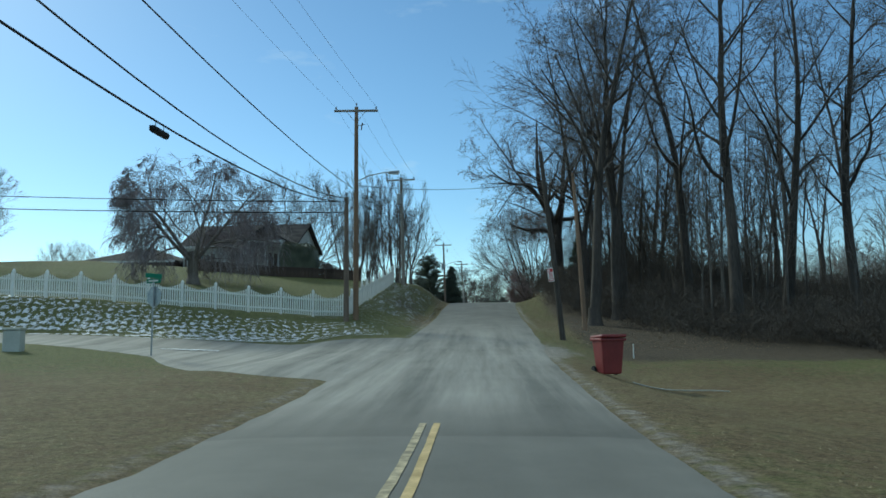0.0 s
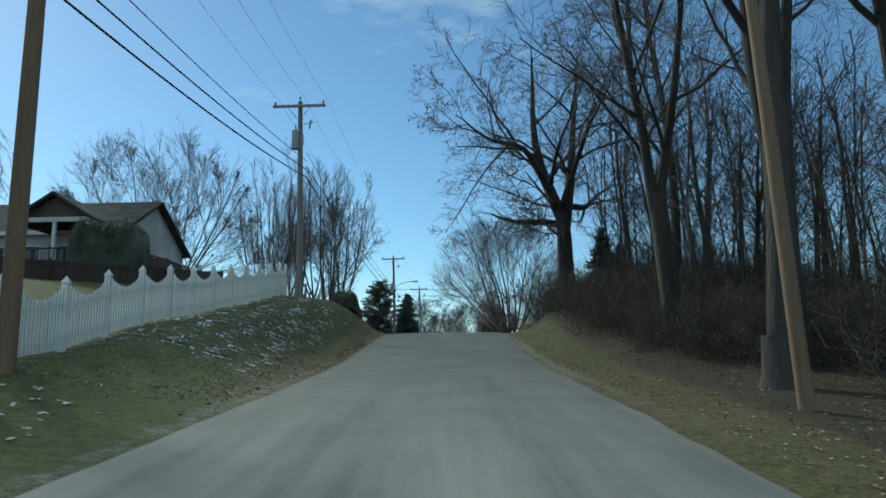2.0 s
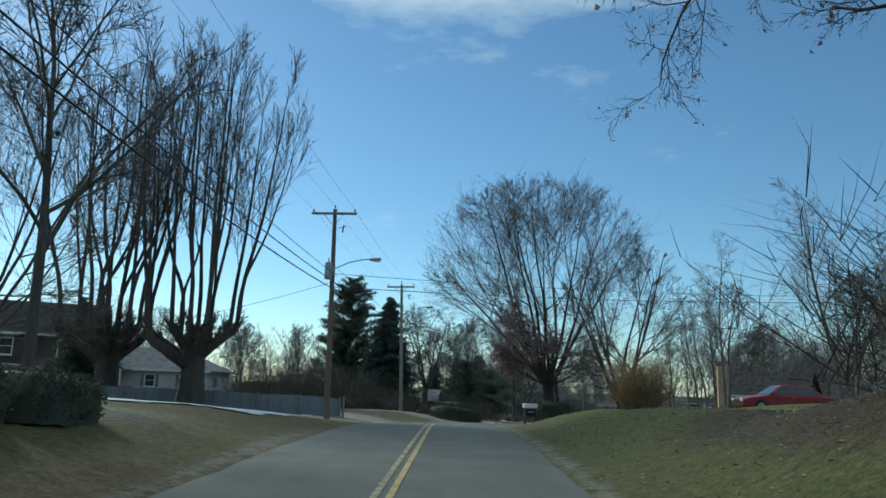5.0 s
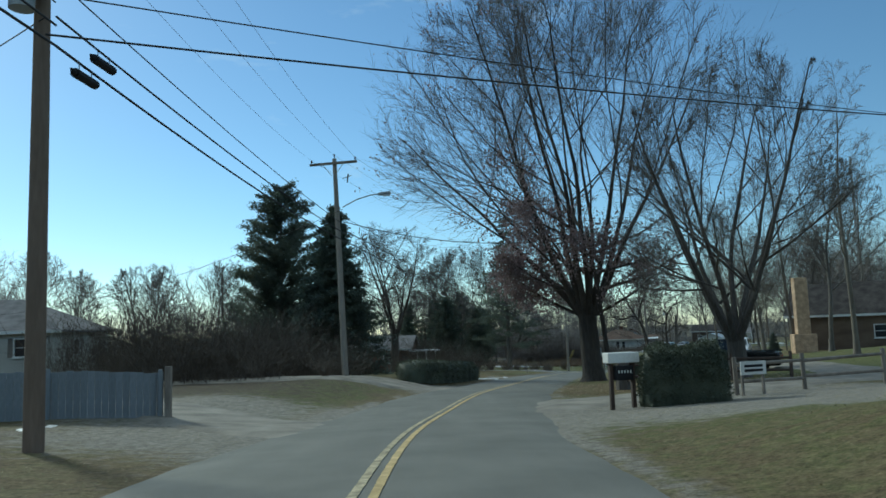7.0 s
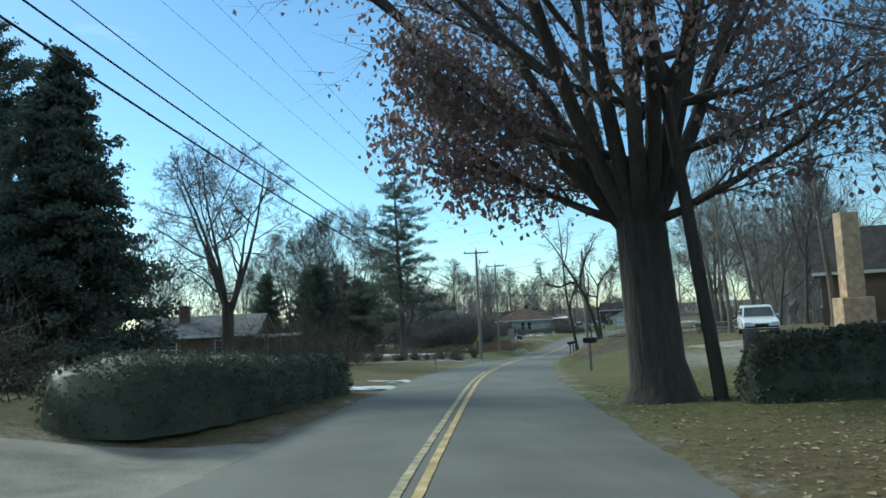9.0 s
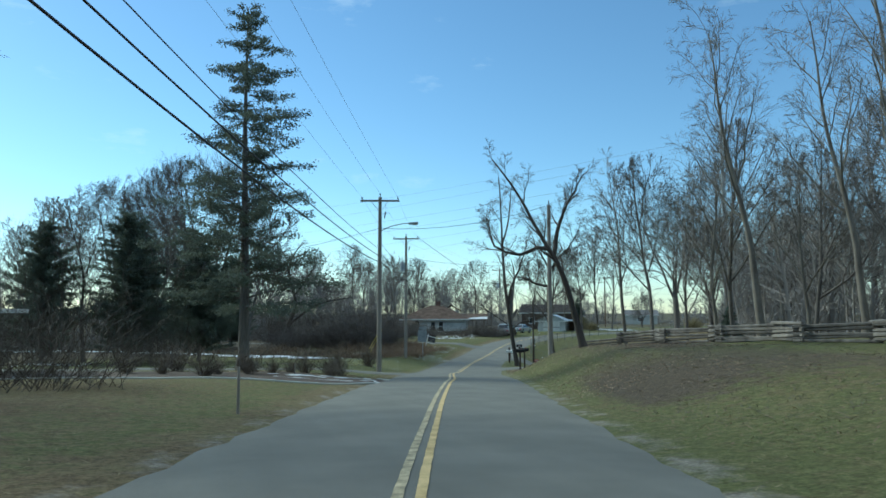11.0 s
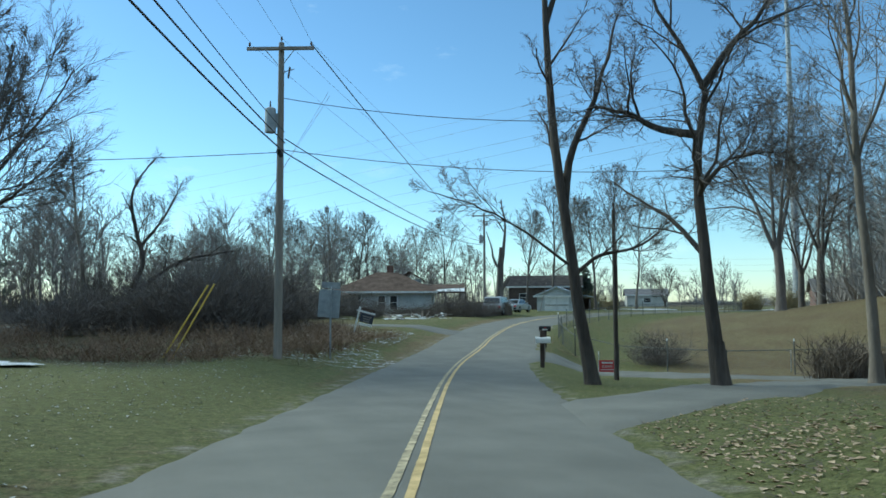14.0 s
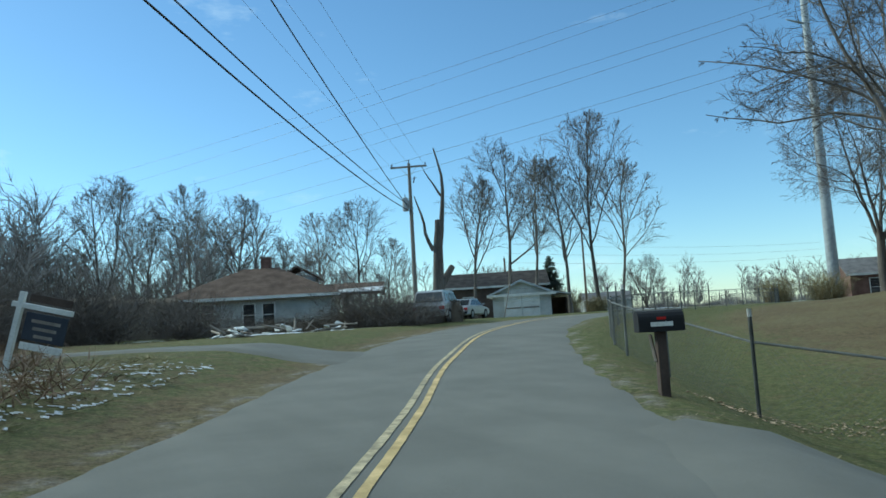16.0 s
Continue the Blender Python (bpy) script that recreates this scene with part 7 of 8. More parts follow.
RAILWOOD = material("dark_weathered_rails", [(0.085, 0.075, 0.065), (0.22, 0.195, 0.17)], 2.0, 0.9, bump=0.6, bump_scale=25, vary=0.45)


def split_rail(pts, label, stack=4):
    """A zigzag stacked fence of split logs."""
    t = thing("split_rail_fence", pts[0][0], pts[0][1], 0.0, 0, label, "fence")
    o = Vector((pts[0][0], pts[0][1], 0))
    rr = np.random.RandomState(77)
    line = spline([(x, y, 0) for x, y in pts], 0.2)
    s = np.r_[0, np.cumsum(np.hypot(*np.diff(line[:, :2], axis=0).T))]
    left = across(line)
    n = int(s[-1] / 2.2)
    ps = []
    for k in range(n + 1):
        u = s[-1] * k / n
        i = int(np.argmin(np.abs(s - u)))
        side = 0.45 if k % 2 else -0.45
        x, y = line[i, 0] + left[i, 0] * side, line[i, 1] + left[i, 1] * side
        ps.append(Vector((x, y, ground_at(x, y))))
    for k, (a, b) in enumerate(zip(ps[:-1], ps[1:])):
        d = (b - a).normalized()
        for q in range(stack):
            z = 0.08 + 0.15 * q + (0.08 if k % 2 else 0)
            part("log", rodded(a - o - d * 0.25 + Vector((0, 0, z + rr.uniform(-.06, .06))), b - o + d * 0.25 + Vector((0, 0, z + rr.uniform(-.06, .06))), 0.075 * rr.uniform(0.7, 1.25), 0.055, 6), RAILWOOD, t)
    return t


split_rail([(35.0, 186.8), (35.3, 184.8), (34.8, 180), (34.4, 174), (34.0, 168), (34.4, 161)], "zigzag fence of stacked grey split logs on the bank", 5)


FENCESTEEL = material("dull_weathered_steel", [(0.10, 0.105, 0.10), (0.18, 0.185, 0.175)], 3.0, 0.7, 0.3, bump=0.1)


def chain_link(pts, h, label):
    t = thing("chain_link_fence", pts[0][0], pts[0][1], 0.0, 0, label, "fence")
    o = Vector((pts[0][0], pts[0][1], 0))
    line = spline([(x, y, 0) for x, y in pts], 0.2)
    s = np.r_[0, np.cumsum(np.hypot(*np.diff(line[:, :2], axis=0).T))]
    z = land(line[:, 0], line[:, 1])

    def on(u, v):
        return Vector((float(np.interp(u, s, line[:, 0])), float(np.interp(u, s, line[:, 1])), float(np.interp(u, s, z)) + v)) - o

    n = max(1, int(s[-1] / 2.6))
    for k in range(n + 1):
        u = s[-1] * k / n
        part("post", rodded(on(u, -0.2), on(u, h + (0.5 if k % 2 == 0 else 0.06)), 0.03, sides=8), FENCESTEEL, t)
        if k % 2 == 0:
            part("post_cap", rodded(on(u, h + 0.38), on(u, h + 0.5), 0.034, sides=8), WHITEPAINT, t, "white painted post tip")
        if k < n:
            part("top_rail", rodded(on(u, h), on(s[-1] * (k + 1) / n, h), 0.02, sides=6), FENCESTEEL, t)
    segs = []
    step = 0.11
    for k in range(int(s[-1] / step)):
        u = k * step
        for q in (-1, 1):
            if 0 <= u + q * h <= s[-1]:
                segs.append((np.array([on(u, 0.04), on(u + q * h / 2, h / 2), on(u + q * h, h)]), np.full(3, 0.0018)))
    v, f = tubes(segs, 3)
    ob = part_of("wire_mesh", quick_mesh("wire_mesh", v, f, FENCESTEEL), t)
    tagged(ob, "grey diamond wire mesh", kind="stuff")
    return t


chain_link([(47.4, 221.5), (49.2, 226.5), (54.5, 233.5), (62.5, 241), (73, 247.5), (84, 251.5)], 1.1, "galvanised chain-link fence round the mown slope")
chain_link([(47.4, 221.5), (48.3, 219), (49.4, 216), (51.5, 212.8), (56, 210.5), (64, 210)], 1.1, "galvanised chain-link fence beside the drive")
chain_link([(84, 251.5), (96, 262), (106, 280)], 1.1, "galvanised chain-link fence at the far field")


# ---- hedges ----
def hedge(a, b, w, h, label, seed, mat=HEDGE, leaves=5200):
    """A clipped hedge: a rounded body set with small leaves, ending in rounded ends."""
    rr = np.random.RandomState(seed)
    a, b = np.array(a, float), np.array(b, float)
    L = np.linalg.norm(b - a)
    ang = math.degrees(math.atan2(b[1] - a[1], b[0] - a[0]))
    mid = (a + b) / 2
    t = thing("hedge", mid[0], mid[1], None, ang, label, "hedge")
    n, m = int(L / 0.25) + 2, 13
    uu = np.linspace(-1, 1, n)
    th = np.linspace(-0.12, np.pi + 0.12, m)
    U, T = np.meshgrid(uu, th, indexing="ij")
    shrink = (1 - np.abs(U) ** 14) ** 0.5
    ex = 0.55

    def se(v):
        return np.sign(v) * np.abs(v) ** ex

    bump = 1 + 0.05 * np.sin(U * L * 2.3 + T * 3) + 0.04 * rr.normal(0, 1, U.shape)
    X = U * L / 2
    Y = se(np.cos(T)) * w / 2 * shrink * bump
    Z = np.maximum(se(np.sin(T)), -0.1) * h * (0.25 + 0.75 * shrink) * bump
    i, j = np.meshgrid(np.arange(n - 1), np.arange(m - 1), indexing="ij")
    base = (i * m + j).ravel()
    f = np.stack([base, base + 1, base + m + 1, base + m], 1)
    # the hedge follows the lie of the land
    axis = mid[None, :] + np.linspace(-0.5, 0.5, n)[:, None] * (b - a)[None, :]
    lie = land(axis[:, 0], axis[:, 1])
    Z = Z + (lie - ground_at(*mid))[:, None]
    P = np.stack([X, Y, Z], -1).reshape(-1, 3)
    low = np.repeat(lie - ground_at(*mid), m)
    part_of("body", quick_mesh("body", np.stack([P[:, 0] * 0.985, P[:, 1] * 0.93, low + (P[:, 2] - low) * 0.95], 1), f, mat), t)
    k = rr.randint(0, len(f), leaves)
    wts = rr.dirichlet((1, 1, 1, 1), leaves)
    pl = (P[f[k]] * wts[:, :, None]).sum(1) + rr.normal(0, 0.025, (leaves, 3))
    ob = part_of("foliage", leaf_mesh("foliage", pl[pl[:, 2] > low[f[k]].mean(1) + 0.02], 0.075, mat, rr), t, "small dark hedge leaves")
    return t


hedge((3.1, 129.8), (6.8, 141.8), 1.9, 1.1, "long clipped dark green hedge beside the road", 1, leaves=9000)
hedge((9.5, 111.9), (11.7, 111.4), 1.6, 1.45, "dark clipped hedge behind a mailbox", 2)
hedge((13.7, 131.2), (15.9, 129.7), 1.2, 1.1, "dark clipped hedge beside the gravel drive", 3)
hedge((16.1, 129.5), (19.2, 127.4), 1.2, 1.1, "dark clipped hedge beside the gravel drive", 4)
hedge((23.0, 122.0), (31.0, 119.0), 1.4, 1.3, "dark hedge in front of the cabin", 5)
for k in range(5):
    hedge((-2.2 - 0.2 * k, 64.2 + 3.5 * k), (-2.4 - 0.2 * k, 67.6 + 3.5 * k), 1.2, 0.8, "low dark clipped hedge along the roadside bank", 70 + k, leaves=2400)
hedge((57.4, 250.0), (54.4, 252.6), 1.6, 1.2, "dark brambles beside the parked car", 8, BRUSH)
hedge((34.5, 249.5), (44.0, 258.5), 2.6, 2.2, "overgrown dark shrubbery beside the bungalow", 9, BRUSH, 9000)
hedge((26.0, 246), (34, 249), 2.6, 2.6, "overgrown dark shrubbery beside the bungalow", 10, BRUSH, 9000)


# ---- mailboxes, signs and small things ----
def mailbox(x, y, turn, mat, label, post_h=1.0, post_mat=GREYWOOD, flag=True, arm=False):
    t = thing("mailbox", x, y, None, turn, label, "mailbox")
    part("post", boxed(0.1, 0.1, post_h + 0.3, pose(0, 0, -0.3), 0.008), post_mat, t)
    bm = bmesh.new()
    out = [(-0.09, 0.0), (0.09, 0.0), (0.09, 0.11)] + [(0.09 * math.cos(a), 0.11 + 0.09 * math.sin(a)) for a in np.linspace(0.3, np.pi - 0.3, 7)] + [(-0.09, 0.11)]
    prism(bm, out, 0.5, pose(0, 0, post_h + 0.02))
    body = part("box", bm, mat, t)
    part("door", prism(bmesh.new(), [(u * 1.04, v * 1.03) for u, v in out], 0.02, pose(0, -0.262, post_h + 0.018)), mat, body)
    part("bracket", boxed(0.16, 0.4, 0.02, pose(0, 0, post_h)), post_mat, t)
    if flag:
        part("flag", boxed(0.01, 0.05, 0.16, pose(0.1, -0.05, post_h + 0.08)), LAMPRED, body, "small red flag")
    return t


nb = thing("newspaper_mailbox", 9.05, 111.7, None, 12, "white box on two dark wooden posts beside a hedge", "mailbox")
for u in (-0.3, 0.3):
    part("post", boxed(0.1, 0.1, 1.45, pose(u, 0, -0.3), 0.008), DARKWOOD, nb)
part("box", boxed(0.86, 0.34, 0.26, pose(0, 0, 1.15), 0.02), WHITEPAINT, nb, "white sheet-metal box")
dk = part("lower_box", boxed(0.48, 0.3, 0.36, pose(0, -0.03, 0.72), 0.015), BLACKPLASTIC, nb, "black lower box")
for k in range(5):
    part("number_bar", boxed(0.035, 0.006, 0.07, pose(-0.16 + 0.08 * k, -0.184, 0.9)), WHITEPAINT, dk, "small pale bar")
mailbox(16.9, 146.4, 70, BLACKPLASTIC, "black mailbox on a wooden post", 1.05)
mailbox(30.95, 187.9, 65, BLACKPLASTIC, "black mailbox on a dark post beside leaf litter", 1.05, DARKWOOD)
mailbox(31.4, 188.25, 65, BLACKPLASTIC, "dark mailbox on a leaning post", 1.0, DARKWOOD)
# two white boxes on one stout post
tw = thing("double_mailbox", 40.45, 212.25, None, 62, "two white mailboxes on one dark wooden post", "mailbox")
part("post", boxed(0.17, 0.17, 1.75, pose(0, 0, -0.3), 0.015), DARKWOOD, tw)
part("crosspiece", boxed(0.75, 0.12, 0.1, pose(0, 0, 0.86), 0.01), DARKWOOD, tw)
part("brace", rodded((0.06, -0.1, 0.3), (0.3, -0.1, 0.88), 0.03, sides=5), GREYWOOD, tw)
for u in (-0.24, 0.24):
    out = [(-0.1, 0.0), (0.1, 0.0), (0.1, 0.12)] + [(0.1 * math.cos(a), 0.12 + 0.1 * math.sin(a)) for a in np.linspace(0.3, np.pi - 0.3, 7)] + [(-0.1, 0.12)]
    bx = part("box", prism(bmesh.new(), out, 0.56, pose(u, -0.02, 0.965)), WHITEPAINT, tw, "white mailbox body")
    part("door", prism(bmesh.new(), [(a * 1.05, b * 1.03) for a, b in out], 0.02, pose(u, -0.315, 0.963)), WHITEPAINT, bx)
    part("number_bar", boxed(0.012, 0.2, 0.05, pose(u + 0.107, -0.02, 1.05)), BLACKPLASTIC, bx, "dark bar of digits")
# the black pair before the chain-link fence
bk = thing("double_mailbox", 45.5, 221.4, None, 243, "black mailboxes on two dark wooden posts", "mailbox")
part("post", boxed(0.13, 0.13, 1.1, pose(0.12, 0, -0.25), 0.01), DARKWOOD, bk)
part("post", boxed(0.1, 0.1, 1.1, pose(-0.22, 0.05, -0.25, 0, 4, 0), 0.01), DARKWOOD, bk)
part("brace", rodded((0.1, -0.08, 0.45), (-0.05, -0.1, 0.8), 0.028, sides=5), GREYWOOD, bk)
out = [(-0.14, 0.0), (0.14, 0.0), (0.14, 0.17)] + [(0.14 * math.cos(a), 0.17 + 0.12 * math.sin(a)) for a in np.linspace(0.3, np.pi - 0.3, 7)] + [(-0.14, 0.17)]
b1 = part("box", prism(bmesh.new(), out, 0.62, pose(0.1, 0, 0.85)), BLACKPLASTIC, bk)
part("box", prism(bmesh.new(), [(u * 0.7, v * 0.8) for u, v in out], 0.45, pose(-0.2, 0.05, 0.86)), DULLMETAL, bk, "small grey mailbox body")
part("number_bar", boxed(0.01, 0.3, 0.06, pose(0.247, 0, 0.92)), WHITEPAINT, b1, "pale bar of digits")
part("number_bar", boxed(0.01, 0.12, 0.035, pose(0.247, 0, 1.01)), LAMPRED, b1, "red bar of letters")


def octagon(r):
    return [(r * math.cos(math.pi / 8 + k * math.pi / 4), r * math.sin(math.pi / 8 + k * math.pi / 4)) for k in range(8)]


st = thing("stop_sign", -9.4, 25.3, None, -25, "back of an octagonal road sign with green street blades", "road sign")
part("post", rodded((0, 0, -0.4), (0, 0, 2.85), 0.03, sides=8), DULLMETAL, st)
part("plate", prism(bmesh.new(), [(u, v + 2.2) for u, v in octagon(0.40)], 0.012, pose(0, 0.05, 0)), METAL, st, "grey bare back of the plate")
part("street_blade", boxed(0.75, 0.02, 0.17, pose(0, 0, 2.7), 0.004), SIGNGREEN, st, "green street-name blade")
part("street_blade", boxed(0.02, 0.75, 0.17, pose(0, 0, 2.89), 0.004), SIGNGREEN, st, "green street-name blade")
part("lettering", boxed(0.5, 0.006, 0.06, pose(0, -0.013, 2.755)), WHITEPAINT, st, "pale bar of lettering")

ub = thing("utility_box", -14.6, 25.2, None, 8, "beige roadside utility cabinet on the grass", "utility box")
part("body", boxed(0.62, 0.45, 0.82, pose(0, 0, -0.05), 0.03), BEIGE, ub)
part("lid", boxed(0.68, 0.5, 0.1, pose(0, 0, 0.772), 0.03), BEIGE, ub)

# the red wheeled bin
bn = thing("trash_bin", 6.25, 18.9, None, 15, "dark red wheeled bin on the grass verge", "bin")
bm = bmesh.new()
bmesh.ops.create_cone(bm, cap_ends=True, segments=4, radius1=0.37, radius2=0.47, depth=0.92, matrix=Matrix.Translation((0, 0, 0.52)) @ pose(0, 0, 0, 0, 0, 45) @ Matrix.Diagonal((1, 1, 1, 1)))
bmesh.ops.bevel(bm, geom=list(bm.edges), offset=0.04, segments=2, profile=0.5, affect="EDGES")
body = part("body", bm, REDPLASTIC, bn)
part("rim", boxed(0.74, 0.76, 0.07, pose(0, 0, 0.95), 0.02), REDPLASTIC, bn)
part("lid", boxed(0.73, 0.8, 0.09, pose(0, -0.02, 1.02, -3, 0, 0), 0.035), REDPLASTIC, bn)
part("handle", rodded((-0.28, 0.43, 0.98), (0.28, 0.43, 0.98), 0.018, sides=8), REDPLASTIC, bn)
part("axle", rodded((-0.33, 0.28, 0.13), (0.33, 0.28, 0.13), 0.014, sides=8), DULLMETAL, bn)
for s in (-1, 1):
    part("wheel", rodded((s * 0.29, 0.28, 0.13), (s * 0.35, 0.28, 0.13), 0.13, sides=20), RUBBER, bn, "black rubber wheel")

hose = level([(6.8, 18.5), (7.4, 18.3), (8.1, 18.0), (9.0, 17.5)])
hose[:, 2] += 0.03
v, q = tubes([(hose, np.full(len(hose), 0.013))], 6)
tagged(new("drain_pipe", quick_mesh("drain_pipe", v, q, BEIGE)), "thin white pipe lying on the grass", "pipe")

ns = thing("pole_sign", 5.92, 30.5, 1.62, -18, "red and white notice nailed to the leaning pole", "sign")
tilt = pose(0, 0, 0, 0, -7, 0)
plate = part("plate", boxed(0.26, 0.012, 0.6, tilt, 0.003), WHITEPAINT, ns)
for z, h in ((0.42, 0.15), (0.03, 0.12)):
    part("red_field", boxed(0.23, 0.004, h, tilt @ Matrix.Translation((0, -0.009, z))), SIGNRED, plate, "red printed field")
for k in range(4):
    part("letter_bar", boxed(0.17 - 0.02 * (k % 2), 0.004, 0.03, tilt @ Matrix.Translation((0.005, -0.009, 0.19 + 0.055 * k))), SIGNRED, plate, "red bar of lettering")
part("letter_bar", boxed(0.16, 0.003, 0.06, tilt @ Matrix.Translation((0, -0.0125, 0.06))), WHITEPAINT, plate, "white bar of digits")
part("letter_bar", boxed(0.07, 0.003, 0.09, tilt @ Matrix.Translation((-0.06, -0.0125, 0.45))), WHITEPAINT, plate, "white bar of lettering")

ws = thing("rail_sign", 12.9, 112.9, None, 18, "white painted notice on the rail fence", "sign")
part("board", boxed(0.85, 0.03, 0.36, pose(0, -0.08, 0.55), 0.005), WHITEPAINT, ws)
for k in range(2):
    part("letter_bar", boxed(0.62, 0.004, 0.07, pose(0, -0.098, 0.63 + 0.12 * k)), BLACKPLASTIC, ws, "dark bar of lettering")
for s in (-0.35, 0.35):
    part("leg", boxed(0.06, 0.06, 1.0, pose(s, -0.03, -0.1)), GREYWOOD, ws)

ys = thing("yard_sign", 42.8, 211.3, None, -30, "small red political yard sign on wire legs", "sign")
part("panel", boxed(0.62, 0.012, 0.46, pose(0, 0, 0.25), 0.003), SIGNRED, ys)
for s in (-0.22, 0.22):
    part("leg", rodded((s, 0, -0.2), (s, 0, 0.26), 0.006, sides=5), METAL, ys)
part("letter_bar", boxed(0.42, 0.004, 0.06, pose(0, -0.009, 0.58)), WHITEPAINT, ys, "white bar of lettering")
cu = bpy.data.curves.new("lettering", "FONT")
cu.body, cu.size, cu.align_x, cu.extrude = "JUDGE", 0.13, "CENTER", 0.002
cu.materials.append(WHITEPAINT)
lt = new("lettering", cu)
lt.parent = ys
lt.matrix_basis = pose(0, -0.009, 0.43, 90, 0, 0)
part("letter_bar", boxed(0.5, 0.004, 0.025, pose(0, -0.009, 0.33)), WHITEPAINT, ys, "white bar of lettering")

# the leaning white sign post with hanging boards
rp = thing("sale_sign", 37.05, 229.6, None, -24, "leaning white sign post with a hanging dark board", "sign")
rp.matrix_world = rp.matrix_world @ pose(0, 0, 0, 0, 14, 0)
part("post", boxed(0.1, 0.1, 1.75, pose(0, 0, -0.2), 0.006), WHITEPAINT, rp)
part("arm", boxed(1.15, 0.08, 0.1, pose(0.42, 0, 1.25), 0.006), WHITEPAINT, rp)
part("rider", boxed(0.8, 0.025, 0.14, pose(0.55, 0, 1.4), 0.003), DARKWOOD, rp, "dark rider plate")
part("board", boxed(0.8, 0.03, 0.52, pose(0.55, 0, 0.68), 0.004), SIGNDARK, rp, "dark hanging board")
part("lower_board", boxed(0.8, 0.03, 0.13, pose(0.55, 0, 0.5), 0.004), WHITEPAINT, rp)
for k in range(3):
    part("letter_bar", boxed(0.55 - 0.1 * k, 0.004, 0.06, pose(0.55, -0.018, 1.02 - 0.14 * k)), GREYWOOD, rp, "pale bar of lettering")

# back of a large road sign in the weeds
bs = thing("road_sign", 32.7, 215.6, None, -20, "bare grey backs of two road sign plates", "road sign")
part("post", boxed(0.07, 0.05, 3.2, pose(0, 0, -0.3), 0.006), METAL, bs)
part("plate", boxed(0.86, 0.012, 1.12, pose(-0.1, 0.03, 1.65, 0, 4, 0), 0.003), METAL, bs)
part("plate", boxed(0.75, 0.012, 0.25, pose(0, 0.03, 2.82, 0, 4, 0), 0.003), METAL, bs)


def stake(x, y, h, mat, label, r=0.03, tip=None, lean=0.0):
    t = thing("stake", x, y, None, 0, label, "post")
    part("shaft", rodded((0, 0, -0.25), (lean, 0, h), r, r * 0.9, 7), mat, t)
    if tip:
        part("tip", rodded((lean, 0, h - 0.14), (lean, 0, h + 0.005), r * 1.2, sides=7), tip, t, "white painted tip")
    return t


stake(53.9, 213.0, 1.0, METAL, "thin steel post with a white reflector", 0.025, WHITEPAINT)
stake(46.6, 217.9, 1.0, METAL, "thin steel post with a white reflector", 0.025, WHITEPAINT)
stake(8.6, 27.0, 0.55, WHITEPAINT, "short white marker stake at the wood's edge", 0.025)
stake(14.1, 131.3, 1.25, GREYWOOD, "thick grey wooden post under the oak", 0.16)
stake(11.2, 119.6, 1.0, BARK, "dark tree stump beside the rail fence", 0.32)
stake(13.2, 160.8, 0.9, GREYWOOD, "thin wooden stake on the lawn", 0.03)
stake(16.0, 176.4, 0.5, GREYWOOD, "short wooden stake in the garden bed", 0.03)
stake(63.5, 256.0, 3.2, GREYWOOD, "leaning pale pole beside the brambles", 0.04, None, 0.9)
# yellow guards on the guy wires of a pole
for dx in (0.0, 0.3):
    gw = thing("guy_guard", 26.4 + dx, 213.4 + 0.3 * dx, None, 0, "yellow plastic guard on a slanted guy wire", "guy wire")
    d = Vector((P6[0] - 26.4 - dx, P6[1] - 213.4, 6.5)).normalized()
    part("guard", rodded((0, 0, -0.1), d * 2.9, 0.03, sides=8), YELLOWGUARD, gw)
    part("wire", rodded(d * 2.9, d * 11.0, 0.006, sides=4), THINWIRE, gw)


def splice(x, y, z, turn, label="black cable splice case hanging on the line"):
    t = thing("splice_case", x, y, z, turn, label, "cable box")
    part("case", rodded((-0.33, 0, 0), (0.33, 0, 0), 0.085, sides=10), BLACKPLASTIC, t)
    for s in (-1, 1):
        part("end", rodded((s * 0.33, 0, 0), (s * 0.45, 0, 0.03), 0.07, 0.02, 8), BLACKPLASTIC, t)
        part("hanger", rodded((s * 0.2, 0, 0.0), (s * 0.2, 0, 0.22), 0.01, sides=5), METAL, t)


splice(-4.42, 14.3, 4.06, 88)
splice(-1.75, 105.6, 7.6, 85)
splice(-1.7, 106.2, 8.08, 85)
splice(30.1, 211.9, 3.76, 75)

# a torn heap of branches and boards on the lawn of the bungalow
for k, (x, y) in enumerate([(48.5, 246.5), (52.0, 248.5), (43.5, 243.5), (46, 245)]):
    t = thing("debris_heap", x, y, None, 40 * k, "heap of cut branches and pale scrap on the lawn", "debris")
    rr = np.random.RandomState(900 + k)
    for j in range(16):
        a = Vector((rr.uniform(-1.2, 1.2), rr.uniform(-0.7, 0.7), rr.uniform(0.0, 0.35)))
        d = Vector((rr.normal(), rr.normal(), rr.normal() * 0.25)).normalized() * rr.uniform(0.3, 0.9)
        if j % 3:
            part("stick", rodded(a - d, a + d, rr.uniform(0.015, 0.05), sides=5), GREYWOOD, t)
        else:
            part("scrap", boxed(rr.uniform(0.2, 0.5), rr.uniform(0.2, 0.4), 0.06, Matrix.Translation(a) @ pose(0, 0, 0, rr.uniform(-30, 30), rr.uniform(-30, 30), rr.uniform(0, 180)), 0.01), SNOW if j % 2 else WHITEPAINT, t)
hedge((-14.2, 60.6), (-10.9, 60.4), 2.4, 2.7, "large dark evergreen bush beside the house on the hill", 12)


